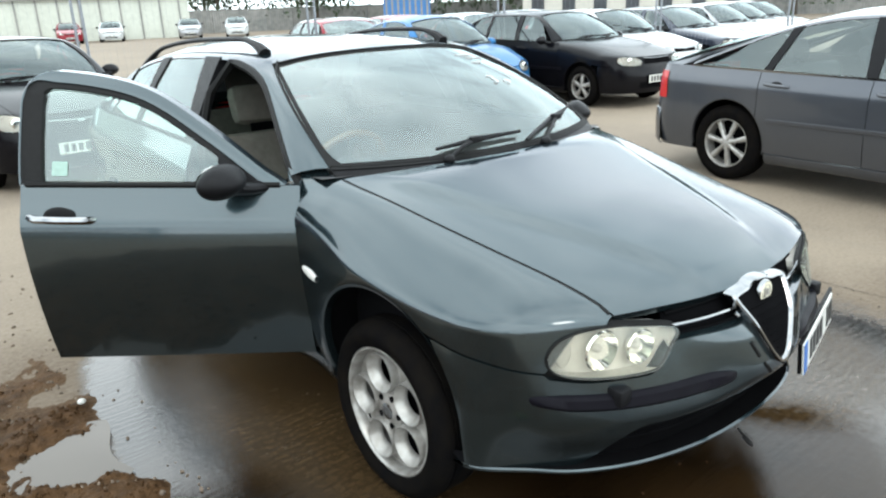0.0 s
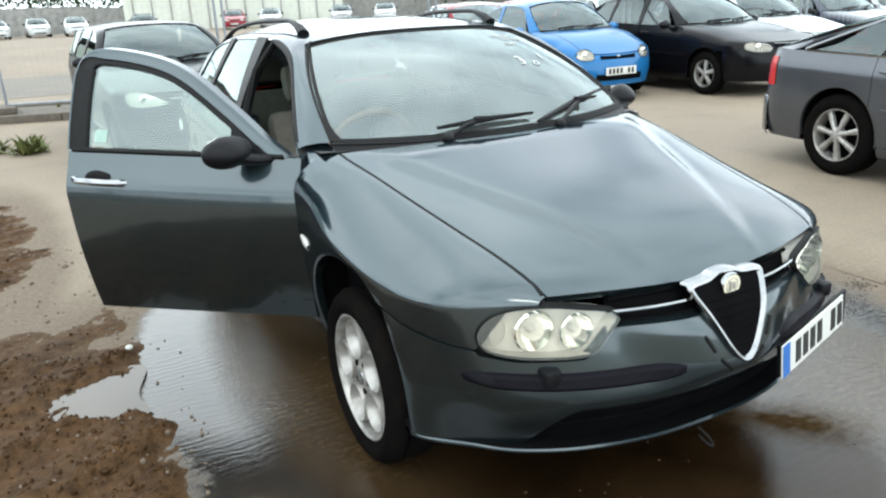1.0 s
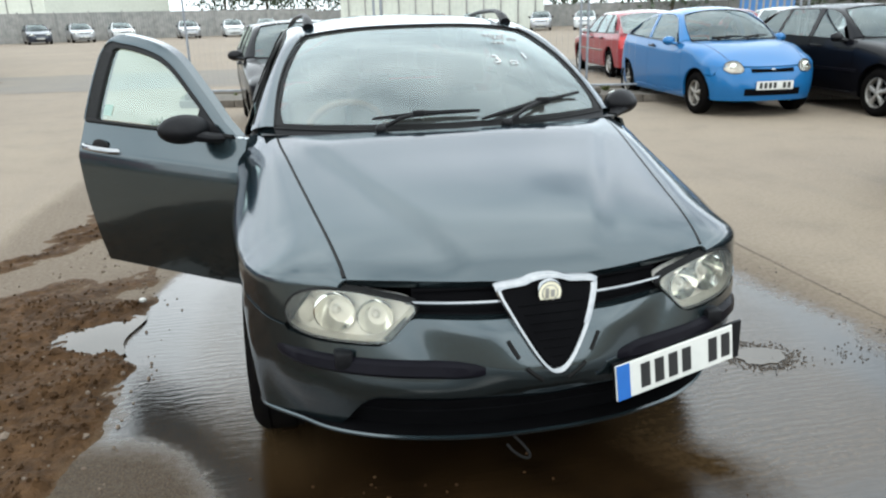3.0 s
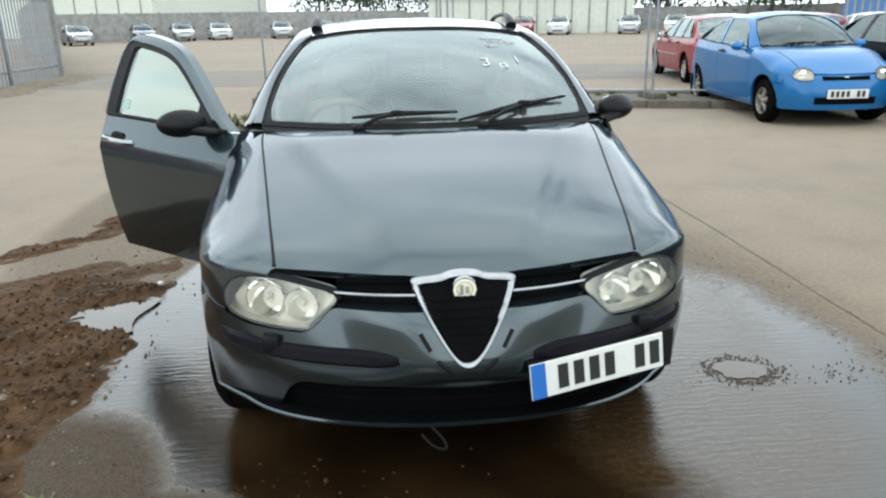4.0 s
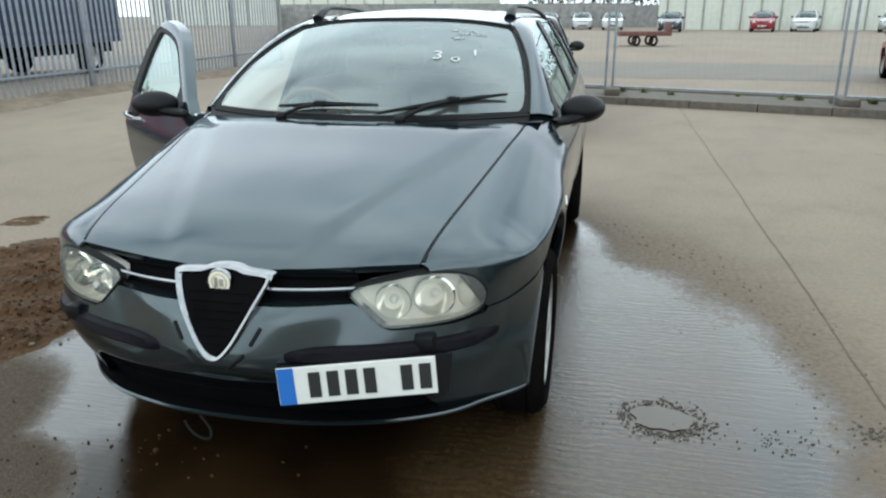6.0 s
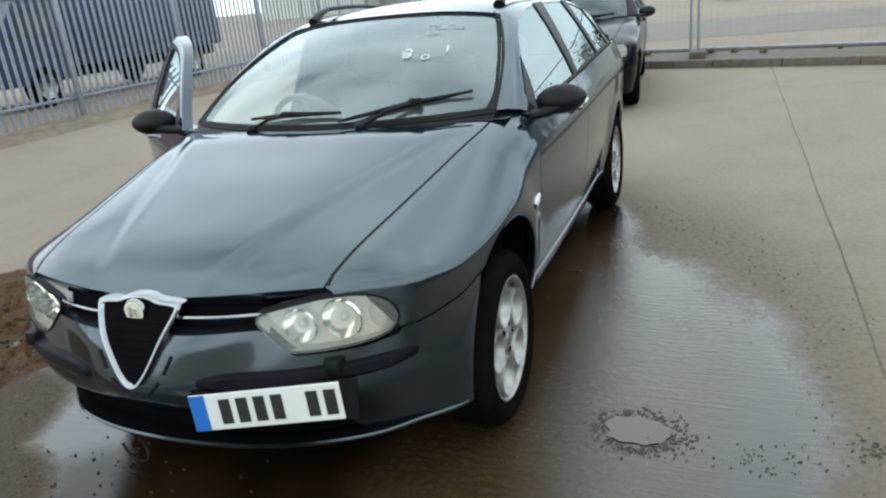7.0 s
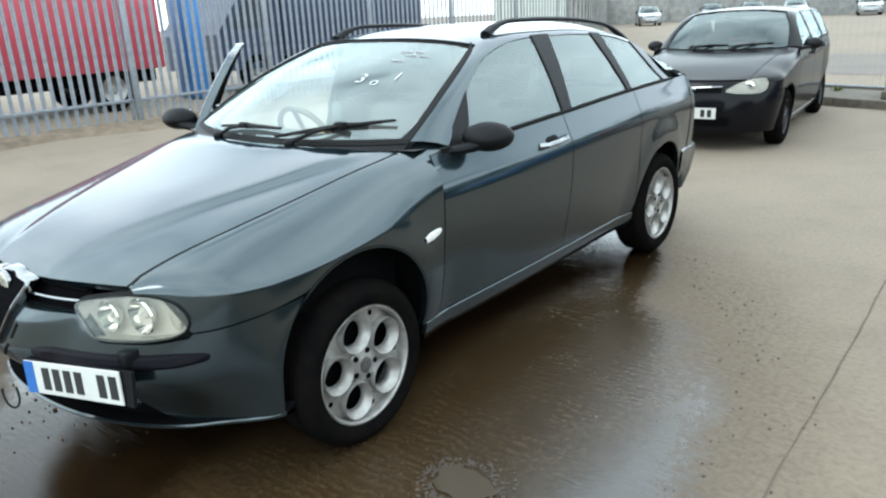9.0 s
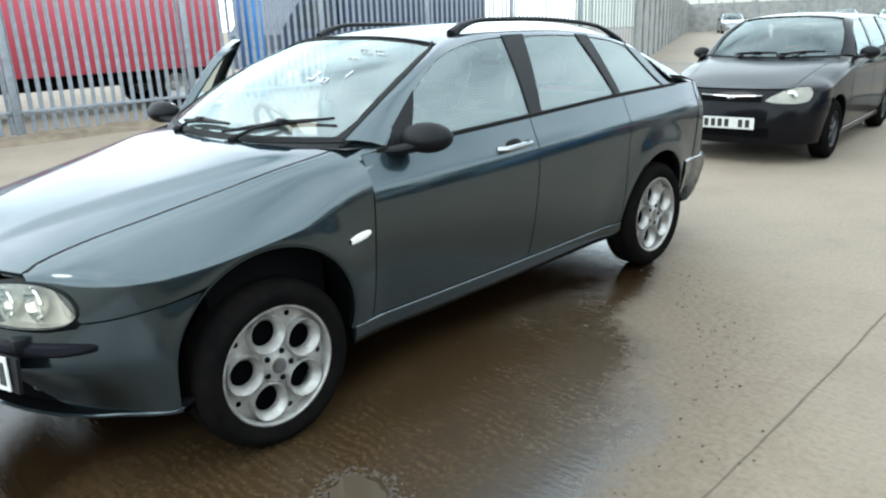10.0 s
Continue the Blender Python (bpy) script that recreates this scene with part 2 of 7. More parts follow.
class Shape:
    """Vertices and faces gathered into one mesh."""

    def __init__(self):
        self.v, self.f = [], []

    def rows(self, rows, flip=False, close=False):
        n, k = len(self.v), len(rows[0])
        for r in rows:
            self.v += [tuple(p) for p in r]
        last = len(rows) if close else len(rows) - 1
        for i in range(last):
            j = (i + 1) % len(rows)
            for c in range(k - 1):
                q = (n + i * k + c, n + i * k + c + 1, n + j * k + c + 1, n + j * k + c)
                self.f.append(q[::-1] if flip else q)
        return self

    def grid(self, nu, nv, fn, flip=False):
        return self.rows([[fn(i / nu, j / nv) for j in range(nv + 1)] for i in range(nu + 1)], flip)

    def poly(self, pts, flip=False):
        n = len(self.v)
        self.v += [tuple(p) for p in pts]
        q = tuple(range(n, n + len(pts)))
        self.f.append(q[::-1] if flip else q)
        return self

    def slab(self, pts, way):
        """A flat outline given thickness along way."""
        way = Vector(way)
        top = [Vector(p) + way for p in pts]
        self.poly(pts, True)
        self.poly(top)
        self.rows([pts + pts[:1], top + top[:1]])
        return self

    def box(self, lo, hi, m=None, bevel=0.0):
        bm = bmesh.new()
        bmesh.ops.create_cube(bm, size=1)
        for v in bm.verts:
            v.co = [lo[i] + (hi[i] - lo[i]) * (v.co[i] + 0.5) for i in range(3)]
        if bevel:
            bmesh.ops.bevel(bm, geom=bm.edges[:], offset=bevel, segments=2, affect="EDGES", profile=0.5)
        return self.take(bm, m)

    def take(self, bm, m=None):
        n = len(self.v)
        bm.verts.index_update()
        self.v += [tuple(m @ v.co) if m else tuple(v.co) for v in bm.verts]
        self.f += [tuple(n + v.index for v in f.verts) for f in bm.faces]
        bm.free()
        return self

    def tube(self, pts, r, seg=8, flat=1.0):
        """A rod along pts, with round ends closed; flat squeezes it upwards."""
        pts = [Vector(p) for p in pts]
        rows = []
        for i, p in enumerate(pts):
            d = (pts[min(i + 1, len(pts) - 1)] - pts[max(i - 1, 0)]).normalized()
            a = d.cross(Vector((0, 0, 1)))
            a = a.normalized() if a.length > 1e-3 else Vector((1, 0, 0))
            b = a.cross(d)
            rr = r(i / (len(pts) - 1)) if callable(r) else r
            rows.append([p + a * math.cos(k * math.tau / seg) * rr + b * math.sin(k * math.tau / seg) * rr * flat for k in range(seg)])
            rows[-1].append(rows[-1][0])
        self.rows(rows)
        self.poly(rows[0][:-1])
        self.poly(rows[-1][:-1], True)
        return self

    def lathe(self, prof, seg=32, centre=(0, 0, 0)):
        """A profile of (across, radius) turned round the x axis."""
        c = Vector(centre)
        self.rows([[c + Vector((x, r * math.cos(k * math.tau / seg), r * math.sin(k * math.tau / seg))) for x, r in prof] for k in range(seg)], close=True)
        return self

    def ball(self, centre, size, rx=0, ry=0, rz=0, seg=20):
        bm = bmesh.new()
        bmesh.ops.create_uvsphere(bm, u_segments=seg, v_segments=seg // 2, radius=1)
        return self.take(bm, pose(*centre, rx, ry, rz) @ Matrix.Diagonal((*size, 1)))

    def mesh(self, name, mat, smooth=True):
        me = bpy.data.meshes.new(name)
        me.from_pydata(self.v, [], self.f)
        me.validate()
        bm = bmesh.new()
        bm.from_mesh(me)
        bmesh.ops.remove_doubles(bm, verts=bm.verts, dist=1e-5)
        bmesh.ops.recalc_face_normals(bm, faces=bm.faces)
        if smooth:
            for e in bm.edges:
                e.smooth = len(e.link_faces) != 2 or e.calc_face_angle(0) < radians(32)
        for f in bm.faces:
            f.smooth = smooth
        bm.to_mesh(me)
        bm.free()
        if mat:
            me.materials.append(mat)
        return me


def part(name, shape, mat, parent, label="", smooth=True):
    ob = new(name, shape.mesh(name, mat, smooth))
    ob.parent = parent
    if label:
        ob["label"] = label
    return ob


def thing(name, label, category, m=None, group="", kind=""):
    ob = new(name)
    ob.empty_display_size = 0.1
    if m:
        ob.matrix_basis = m
    return tagged(ob, label, category, group, kind)


def single(name, shape, mat, label, category, group="", kind="", m=None, smooth=True):
    ob = new(name, shape.mesh(name, mat, smooth))
    if m:
        ob.matrix_basis = m
    return tagged(ob, label, category, group, kind)


# ---- cars ----
class Form:
    """The skin of a car: its nose points to -y, and the front axle stands over the origin."""

    def __init__(self, *, yf, D, yr, Dr, wheelbase, track, W, prof, ins, insr, belt, crease, zc, zs, shut_x, cowl_y, bonnet_x, sill, door_low, wing_y0, lamp_y, joint, joint_end, arches, ws_base, ws_top, header, ws_bow, ws_bulge, ws_glass, gt_y0, gt_y1, gt, rail_in, roof, roof_end, handle_mat, belt_mat, nose_n=2.3, top_n=3.2, lean=0.48, bow=0.35, tail_n=3.0):
        self.yf = yf
        self.D = D
        self.yr = yr
        self.Dr = Dr
        self.wheelbase = wheelbase
        self.track = track
        self.nose_n = nose_n
        self.top_n = top_n
        self.W = W
        self.prof = prof
        self.ins = ins
        self.insr = insr
        self.belt = belt
        self.crease = crease
        self.zc = zc
        self.zs = zs
        self.shut_x = shut_x
        self.cowl_y = cowl_y
        self.bonnet_x = bonnet_x
        self.sill = sill
        self.door_low = door_low
        self.wing_y0 = wing_y0
        self.lamp_y = lamp_y
        self.joint = joint
        self.joint_end = joint_end
        self.arches = arches
        self.ws_base = ws_base
        self.ws_top = ws_top
        self.header = header
        self.ws_bow = ws_bow
        self.ws_bulge = ws_bulge
        self.ws_glass = ws_glass
        self.gt_y0 = gt_y0
        self.gt_y1 = gt_y1
        self.gt = gt
        self.rail_in = rail_in
        self.roof = roof
        self.roof_end = roof_end
        self.handle_mat = handle_mat
        self.belt_mat = belt_mat
        self.lean = lean
        self.bow = bow
        self.tail_n = tail_n
        self.top_rear = 4.6
        self.yc, self.yt = self.yf + self.D, self.yr - self.Dr

    def side(self, y, z):
        """Half the width at a place along and a height."""
        b = self.belt(y)
        x = self.W(y) * self.prof(min(z, b) / b)
        if z > b:
            x -= self.lean * (z - b) + self.bow * (z - b) ** 2
        if y < self.yc:
            r = min(1.0, (self.yc - y) / (self.D - self.ins(z)))
            x *= max(0.0, 1 - r**self.nose_n) ** (1 / self.nose_n)
        if y > self.yt:
            r = min(1.0, (y - self.yt) / (self.Dr - self.insr(z)))
            x *= max(0.0, 1 - r**self.tail_n) ** (1 / self.tail_n)
        return x

    def bulge(self, x, z):
        return 0.0

    def front(self, x, z):
        w = self.W(self.yc) * self.prof(z / self.belt(self.yc))
        r = min(1.0, abs(x) / w)
        return self.yc - (self.D - self.ins(z)) * (1 - r**self.nose_n) ** (1 / self.nose_n) - self.bulge(abs(x), z)

    def rear(self, x, z):
        w = self.W(self.yt) * self.prof(min(1.0, z / self.belt(self.yt)))
        r = min(1.0, abs(x) / w)
        return self.yt + (self.Dr - self.insr(z)) * (1 - r**self.tail_n) ** (1 / self.tail_n)

    def ridge(self, x, y):
        return 0.0

    def tn(self, y):
        """How square the shoulder is: round at the nose, square at the scuttle."""
        return self.top_n + (self.top_rear - self.top_n) * soft(-0.35, 0.45, y)

    def top(self, x, y):
        """The height of bonnet and wing over a place."""
        zs, zc, n = self.zs(y), self.zc(y), self.tn(y)
        w = max(1e-4, self.side(y, zs))
        r = min(1.0, abs(x) / w)
        return zs + (zc - zs) * (1 - r**n) ** (1 / n) + self.ridge(abs(x), y)

    def arch(self, y, low):
        for y0, z0, r in self.arches:
            if abs(y - y0) < r:
                return max(low, z0 + math.sqrt(r * r - (y - y0) ** 2))
        return low

    def stations(self, a, b, step=0.05):
        """Places along the side, close together at the ends of the wheel arches."""
        ys = list(np.linspace(a, b, max(2, int(abs(b - a) / step) + 1)))
        for y0, z0, r in self.arches:
            ys += [y0 - r * math.cos(k * math.pi / 28) for k in range(29)] + [y0 - r - 0.001, y0 + r + 0.001]
        return sorted({round(float(y), 4) for y in ys if a <= y <= b})

    def glass_top(self, y):
        return Vector((self.side(y, self.gt(y)), y, self.gt(y)))

    def roof_edge(self, y):
        """The line in which the roof, and before it the windscreen, ends at the side."""
        a, b = Vector(self.ws_base), Vector(self.ws_top)
        if y < b.y:
            v = max(0.0, (y - self.gt_y0) / (b.y - self.gt_y0))
            p = a.lerp(b, v)
            return p + Vector((0.03, -0.01, 0.015)) * math.sin(v * math.pi)
        o = self.rail_in(y)
        g = self.glass_top(y)
        return Vector((g.x - o, y, g.z + 0.028 + 0.1 * (o - 0.06)))


def flank(sign, rows):
    return [[Vector((sign * p[0], p[1], p[2])) for p in r] for r in rows]


def panel(shape, rows, sign=1, lip=0.012):
    """A skin panel with its edges turned inwards."""
    rows = [[Vector(p) for p in r] for r in rows]
    mid = Vector((0, sum(r[0].y for r in rows) / len(rows), 0.5))

    def turned(p):
        d = Vector((p.x, (p.y - mid.y) * 0.2, 0))
        return p - d.normalized() * lip if d.length > 1e-4 else p

    rows = [[turned(r[0]), *r, turned(r[-1])] for r in rows]
    rows = [[turned(p) for p in rows[0]], *rows, [turned(p) for p in rows[-1]]]
    shape.rows(flank(sign, rows))
    return shape


def body_rows(f, y, low, high=None, n=7):
    """Points up the side of a car at y, with one at the crease."""
    high = f.belt(y) if high is None else high
    c = min(max(f.crease(y), low + 0.01), high - 0.01)
    zs = [low + (c - low) * i / n for i in range(n)] + [c + (high - c) * i / 4 for i in range(5)]
    return [(f.side(y, z), y, z) for z in zs]


def side_pane(f, sign, low, high, nu=8, nv=8, off=0.006):
    """A pane on the side between two slanted ends: low and high are (first, last) places along at belt and top."""

    def at(u, v):
        y = lerp((low[0], 0, 0), (low[1], 0, 0), u).x * (1 - v) + (high[0] * (1 - u) + high[1] * u) * v
        z0, z1 = f.belt(y) + 0.012, f.gt(y) - 0.004
        z = z0 + max(0.004, z1 - z0) * v
        return (sign * (f.side(y, z) - off), y, z)

    return Shape().grid(nu, nv, at)


def pillar(f, sign, low, high, off=-0.002, top=0.01):
    s = Shape()

    def at(u, v):
        y = (low[0] * (1 - u) + low[1] * u) * (1 - v) + (high[0] * (1 - u) + high[1] * u) * v
        z0, z1 = f.belt(y) - 0.004, f.gt(y) + top
        z = z0 + max(0.004, z1 - z0) * v
        return (sign * (f.side(y, z) - off), y, z)

    s.grid(2, 8, at)
    s.grid(2, 8, lambda u, v: Vector(at(u, v)) - Vector((sign * 0.05, 0, 0)), True)
    s.rows([[at(0, k / 8) for k in range(9)], [Vector(at(0, k / 8)) - Vector((sign * 0.05, 0, 0)) for k in range(9)]])
    s.rows([[at(1, k / 8) for k in range(9)], [Vector(at(1, k / 8)) - Vector((sign * 0.05, 0, 0)) for k in range(9)]])
    return s


def wheel_rim(kind, r):
    """The face of a road wheel of rim radius r, in the plane x = 0, outwards to +x."""
    s = Shape()
    s.lathe([(-0.15, r * 0.92), (-0.03, r * 0.92), (0.006, r * 0.935), (0.014, r * 0.96), (0.014, r * 0.985), (0.006, r * 1.02), (-0.012, r * 1.03), (-0.012, r * 0.95)], 56)
    if kind == "holes":
        bm = bmesh.new()
        edges, rings = [], []

        def ring(cy, cz, rr, n):
            vs = [bm.verts.new((0, cy + rr * math.cos(k * math.tau / n), cz + rr * math.sin(k * math.tau / n))) for k in range(n)]
            edges.extend(bm.edges.new((vs[k], vs[(k + 1) % n])) for k in range(n))

        ring(0, 0, r * 0.94, 56)
        for k in range(5):
            a = radians(90 + 72 * k)
            cy, cz = r * 0.595 * math.cos(a), r * 0.595 * math.sin(a)
            ring(cy, cz, r * 0.27, 24)
            rings.append((cy, cz))
            ring(r * 0.83 * math.cos(a + radians(36)), r * 0.83 * math.sin(a + radians(36)), r * 0.050, 8)
        bmesh.ops.triangle_fill(bm, use_beauty=True, edges=edges)
        for v in bm.verts:
            d = math.hypot(v.co.y, v.co.z) / r
            v.co.x = -0.026 + 0.016 * (1 - d)
        s.take(bm)
        for cy, cz in rings:
            s.rows([[(x, cy * (1 - 0.03 * (x < 0)) + q * r * math.cos(k * math.tau / 24), cz * (1 - 0.03 * (x < 0)) + q * r * math.sin(k * math.tau / 24)) for x, q in ((-0.030, 0.318), (0.000, 0.316), (0.010, 0.305), (0.006, 0.290), (-0.012, 0.240), (-0.020, 0.216), (-0.032, 0.212))] for k in range(24)], close=True)
        s.lathe([(-0.012, r * 0.30), (-0.004, r * 0.28), (0.002, r * 0.16), (0.006, r * 0.13), (0.006, 0.001)], 28)
    else:
        n = 7 if kind == "seven" else 5
        s.lathe([(-0.04, r * 0.30), (0.0, r * 0.28), (0.012, r * 0.15), (0.014, 0.001)], 24)
        for k in range(n):
            a = math.tau * k / n + 0.3
            ca, sa = math.cos(a), math.sin(a)
            wide = 0.24 if n == 5 else 0.16
            rows = []
            for q, hw, x in ((0.14, 0.10, 0.010), (0.35, wide * 0.5, 0.006), (0.62, wide * 0.66, 0.0), (0.82, wide * 0.74, -0.006), (0.97, wide * 0.80, -0.004)):
                rows.append([(x + dx, r * (q * ca - e * hw * sa), r * (q * sa + e * hw * ca)) for e, dx in ((-1, -0.03), (-0.86, -0.004), (-0.3, 0.004), (0.3, 0.004), (0.86, -0.004), (1, -0.03))])
            s.rows(rows)
    return s


def add_wheel(name, parent, place, sign, radius, rim, width, kind, rim_mat, steer=0.0, turn=0.0):
    """A wheel: tyre, rim, hub cap, bolts and brake disc. sign: the side to which it faces."""
    w = new(name)
    w.empty_display_size = 0.05
    w.parent = parent
    w.matrix_basis = pose(*place, 0, 0, (0 if sign > 0 else 180) + steer) @ pose(0, 0, 0, turn, 0, 0)
    h = width / 2
    t = Shape().lathe([(-h + 0.01, rim * 0.98), (-h - 0.004, rim * 1.1), (-h - 0.006, rim + (radius - rim) * 0.55), (-h + 0.012, radius - 0.014), (-h + 0.03, radius - 0.002), (-h * 0.5, radius), (-h * 0.48, radius - 0.007), (-h * 0.42, radius - 0.007), (-h * 0.40, radius),
                       (h * 0.40, radius), (h * 0.42, radius - 0.007), (h * 0.48, radius - 0.007), (h * 0.5, radius), (h - 0.03, radius - 0.002), (h - 0.012, radius - 0.014), (h + 0.004, rim + (radius - rim) * 0.60), (h + 0.007, rim + (radius - rim) * 0.5), (h + 0.004, rim * 1.1), (h - 0.006, rim * 1.0)], 56)
    part("tyre", t, M_TYRE, w, "black worn rubber tyre")
    rs = wheel_rim(kind, rim)
    rs.v = [(x + h - 0.022, y, z) for x, y, z in rs.v]
    rm = part("rim", rs, rim_mat, w)
    part("hub_cap", Shape().lathe([(h - 0.022, 0.030), (h - 0.014, 0.028), (h - 0.012, 0.020), (h - 0.014, 0.001)], 20), M_CHROME, rm)
    for k in range(5):
        a = radians(54 + 72 * k)
        part("wheel_bolt", Shape().lathe([(h - 0.030, 0.0105), (h - 0.019, 0.0105), (h - 0.019, 0.0005)], 8, (0, rim * 0.235 * math.cos(a), rim * 0.235 * math.sin(a))), M_DARK, rm)
    # disc coloured near-black: the shade inside the wheel is put into its colour
    part("brake_disc", Shape().lathe([(-h * 0.9, rim * 0.92), (-h * 0.1, rim * 0.92), (-h * 0.1, 0.06), (h * 0.2, 0.05), (h * 0.2, 0.001)], 28), M_DARK, w, "brake disc, near-black for the shade behind the rim")
    return w


def bow_at(bulge, a, v):
    """How far a curved pane stands out at a place: its ends follow the pillars."""
    e = abs(a) ** 4
    return (Vector(bulge) * (1 - e) + Vector((math.copysign(0.028, a), -0.012, 0.014)) * e) * math.sin(v * math.pi)


def pane_3d(bottom, top, bulge, nu=16, nv=10):
    """A curved pane between two edges, each given as a function of -1..1."""

    def at(u, v):
        a = u * 2 - 1
        p = Vector(bottom(a)).lerp(Vector(top(a)), v)
        return p + bow_at(bulge, a, v)

    return Shape().grid(nu, nv, at)


def letter_bars(parent, m, n, w, h, mat=None, gap=None):
    """Plain upright bars in place of the marks on a plate."""
    for i in range(n):
        if i == gap:
            continue
        x = (i + 0.5) * w / n
        part("mark", Shape().box((x - w / n * 0.32, -0.0035, -h / 2), (x + w / n * 0.32, -0.001, h / 2), m, 0.0005), mat or M_INK, parent, smooth=False)


def seat(parent, x, y, z, name="seat", back=18, mat=None, wide=0.25):
    mat = mat or M_SEAT
    m = pose(x, y, z)
    s = new(name)
    s.parent = parent
    s.matrix_basis = m
    part("cushion", Shape().box((-wide, -0.26, 0), (wide, 0.26, 0.17), None, 0.05), mat, s)
    tilt = pose(0, 0.22, 0.10, -back, 0, 0)
    part("backrest", Shape().box((-wide, -0.06, 0), (wide, 0.07, 0.60), tilt, 0.05), mat, s)
    part("headrest", Shape().box((-0.14, -0.05, 0.64), (0.14, 0.05, 0.83), tilt, 0.045), mat, s)
    part("headrest_post", Shape().box((-0.06, -0.008, 0.58), (0.06, 0.008, 0.66), tilt), M_DARK, s)
    return s


def mirror_shell(parent, place, sign, mat, size=(0.075, 0.100, 0.060), rz=0.0, name="wing_mirror", sweep=0.0):
    """A rounded mirror on its foot; place is the foot on the door."""
    w = new(name)
    w.parent = parent
    w.matrix_basis = pose(*place, 0, 0, rz)
    c = Vector((sign * size[0] * 1.0, 0.055, 0.030))
    sh = Shape()
    bm = bmesh.new()
    bmesh.ops.create_uvsphere(bm, u_segments=24, v_segments=14, radius=1)
    for v in bm.verts:
        if v.co.y > 0.55:
            v.co.y = 0.55 + (v.co.y - 0.55) * 0.15
        k = 0.72 + 0.28 * soft(-1.0, 0.3, v.co.y)
        v.co.z, v.co.x = v.co.z * k, v.co.x * k
    sh.take(bm, pose(*c, 6, 0, sign * sweep) @ Matrix.Diagonal((*size, 1)))
    part("mirror_shell", sh, mat, w)
    stalk = [Vector((sign * -0.02, -0.055, -0.012)).lerp(c + Vector((0, -0.01, -0.010)), k / 8) + Vector((0, 0, -0.010 * math.sin(k / 8 * math.pi))) for k in range(9)]
    part("mirror_foot", Shape().tube(stalk, lambda q: 0.030 + 0.022 * q * q, 12, 0.62), mat, w)
    part("mirror_glass", Shape().ball(c + pose(0, 0, 0, 0, 0, sign * sweep) @ Vector((0, size[1] * 0.62, size[1] * 0.06)), (size[0] * 0.80, 0.003, size[2] * 0.80), 0, 0, sign * sweep), M_REFLECT, w)
    return w


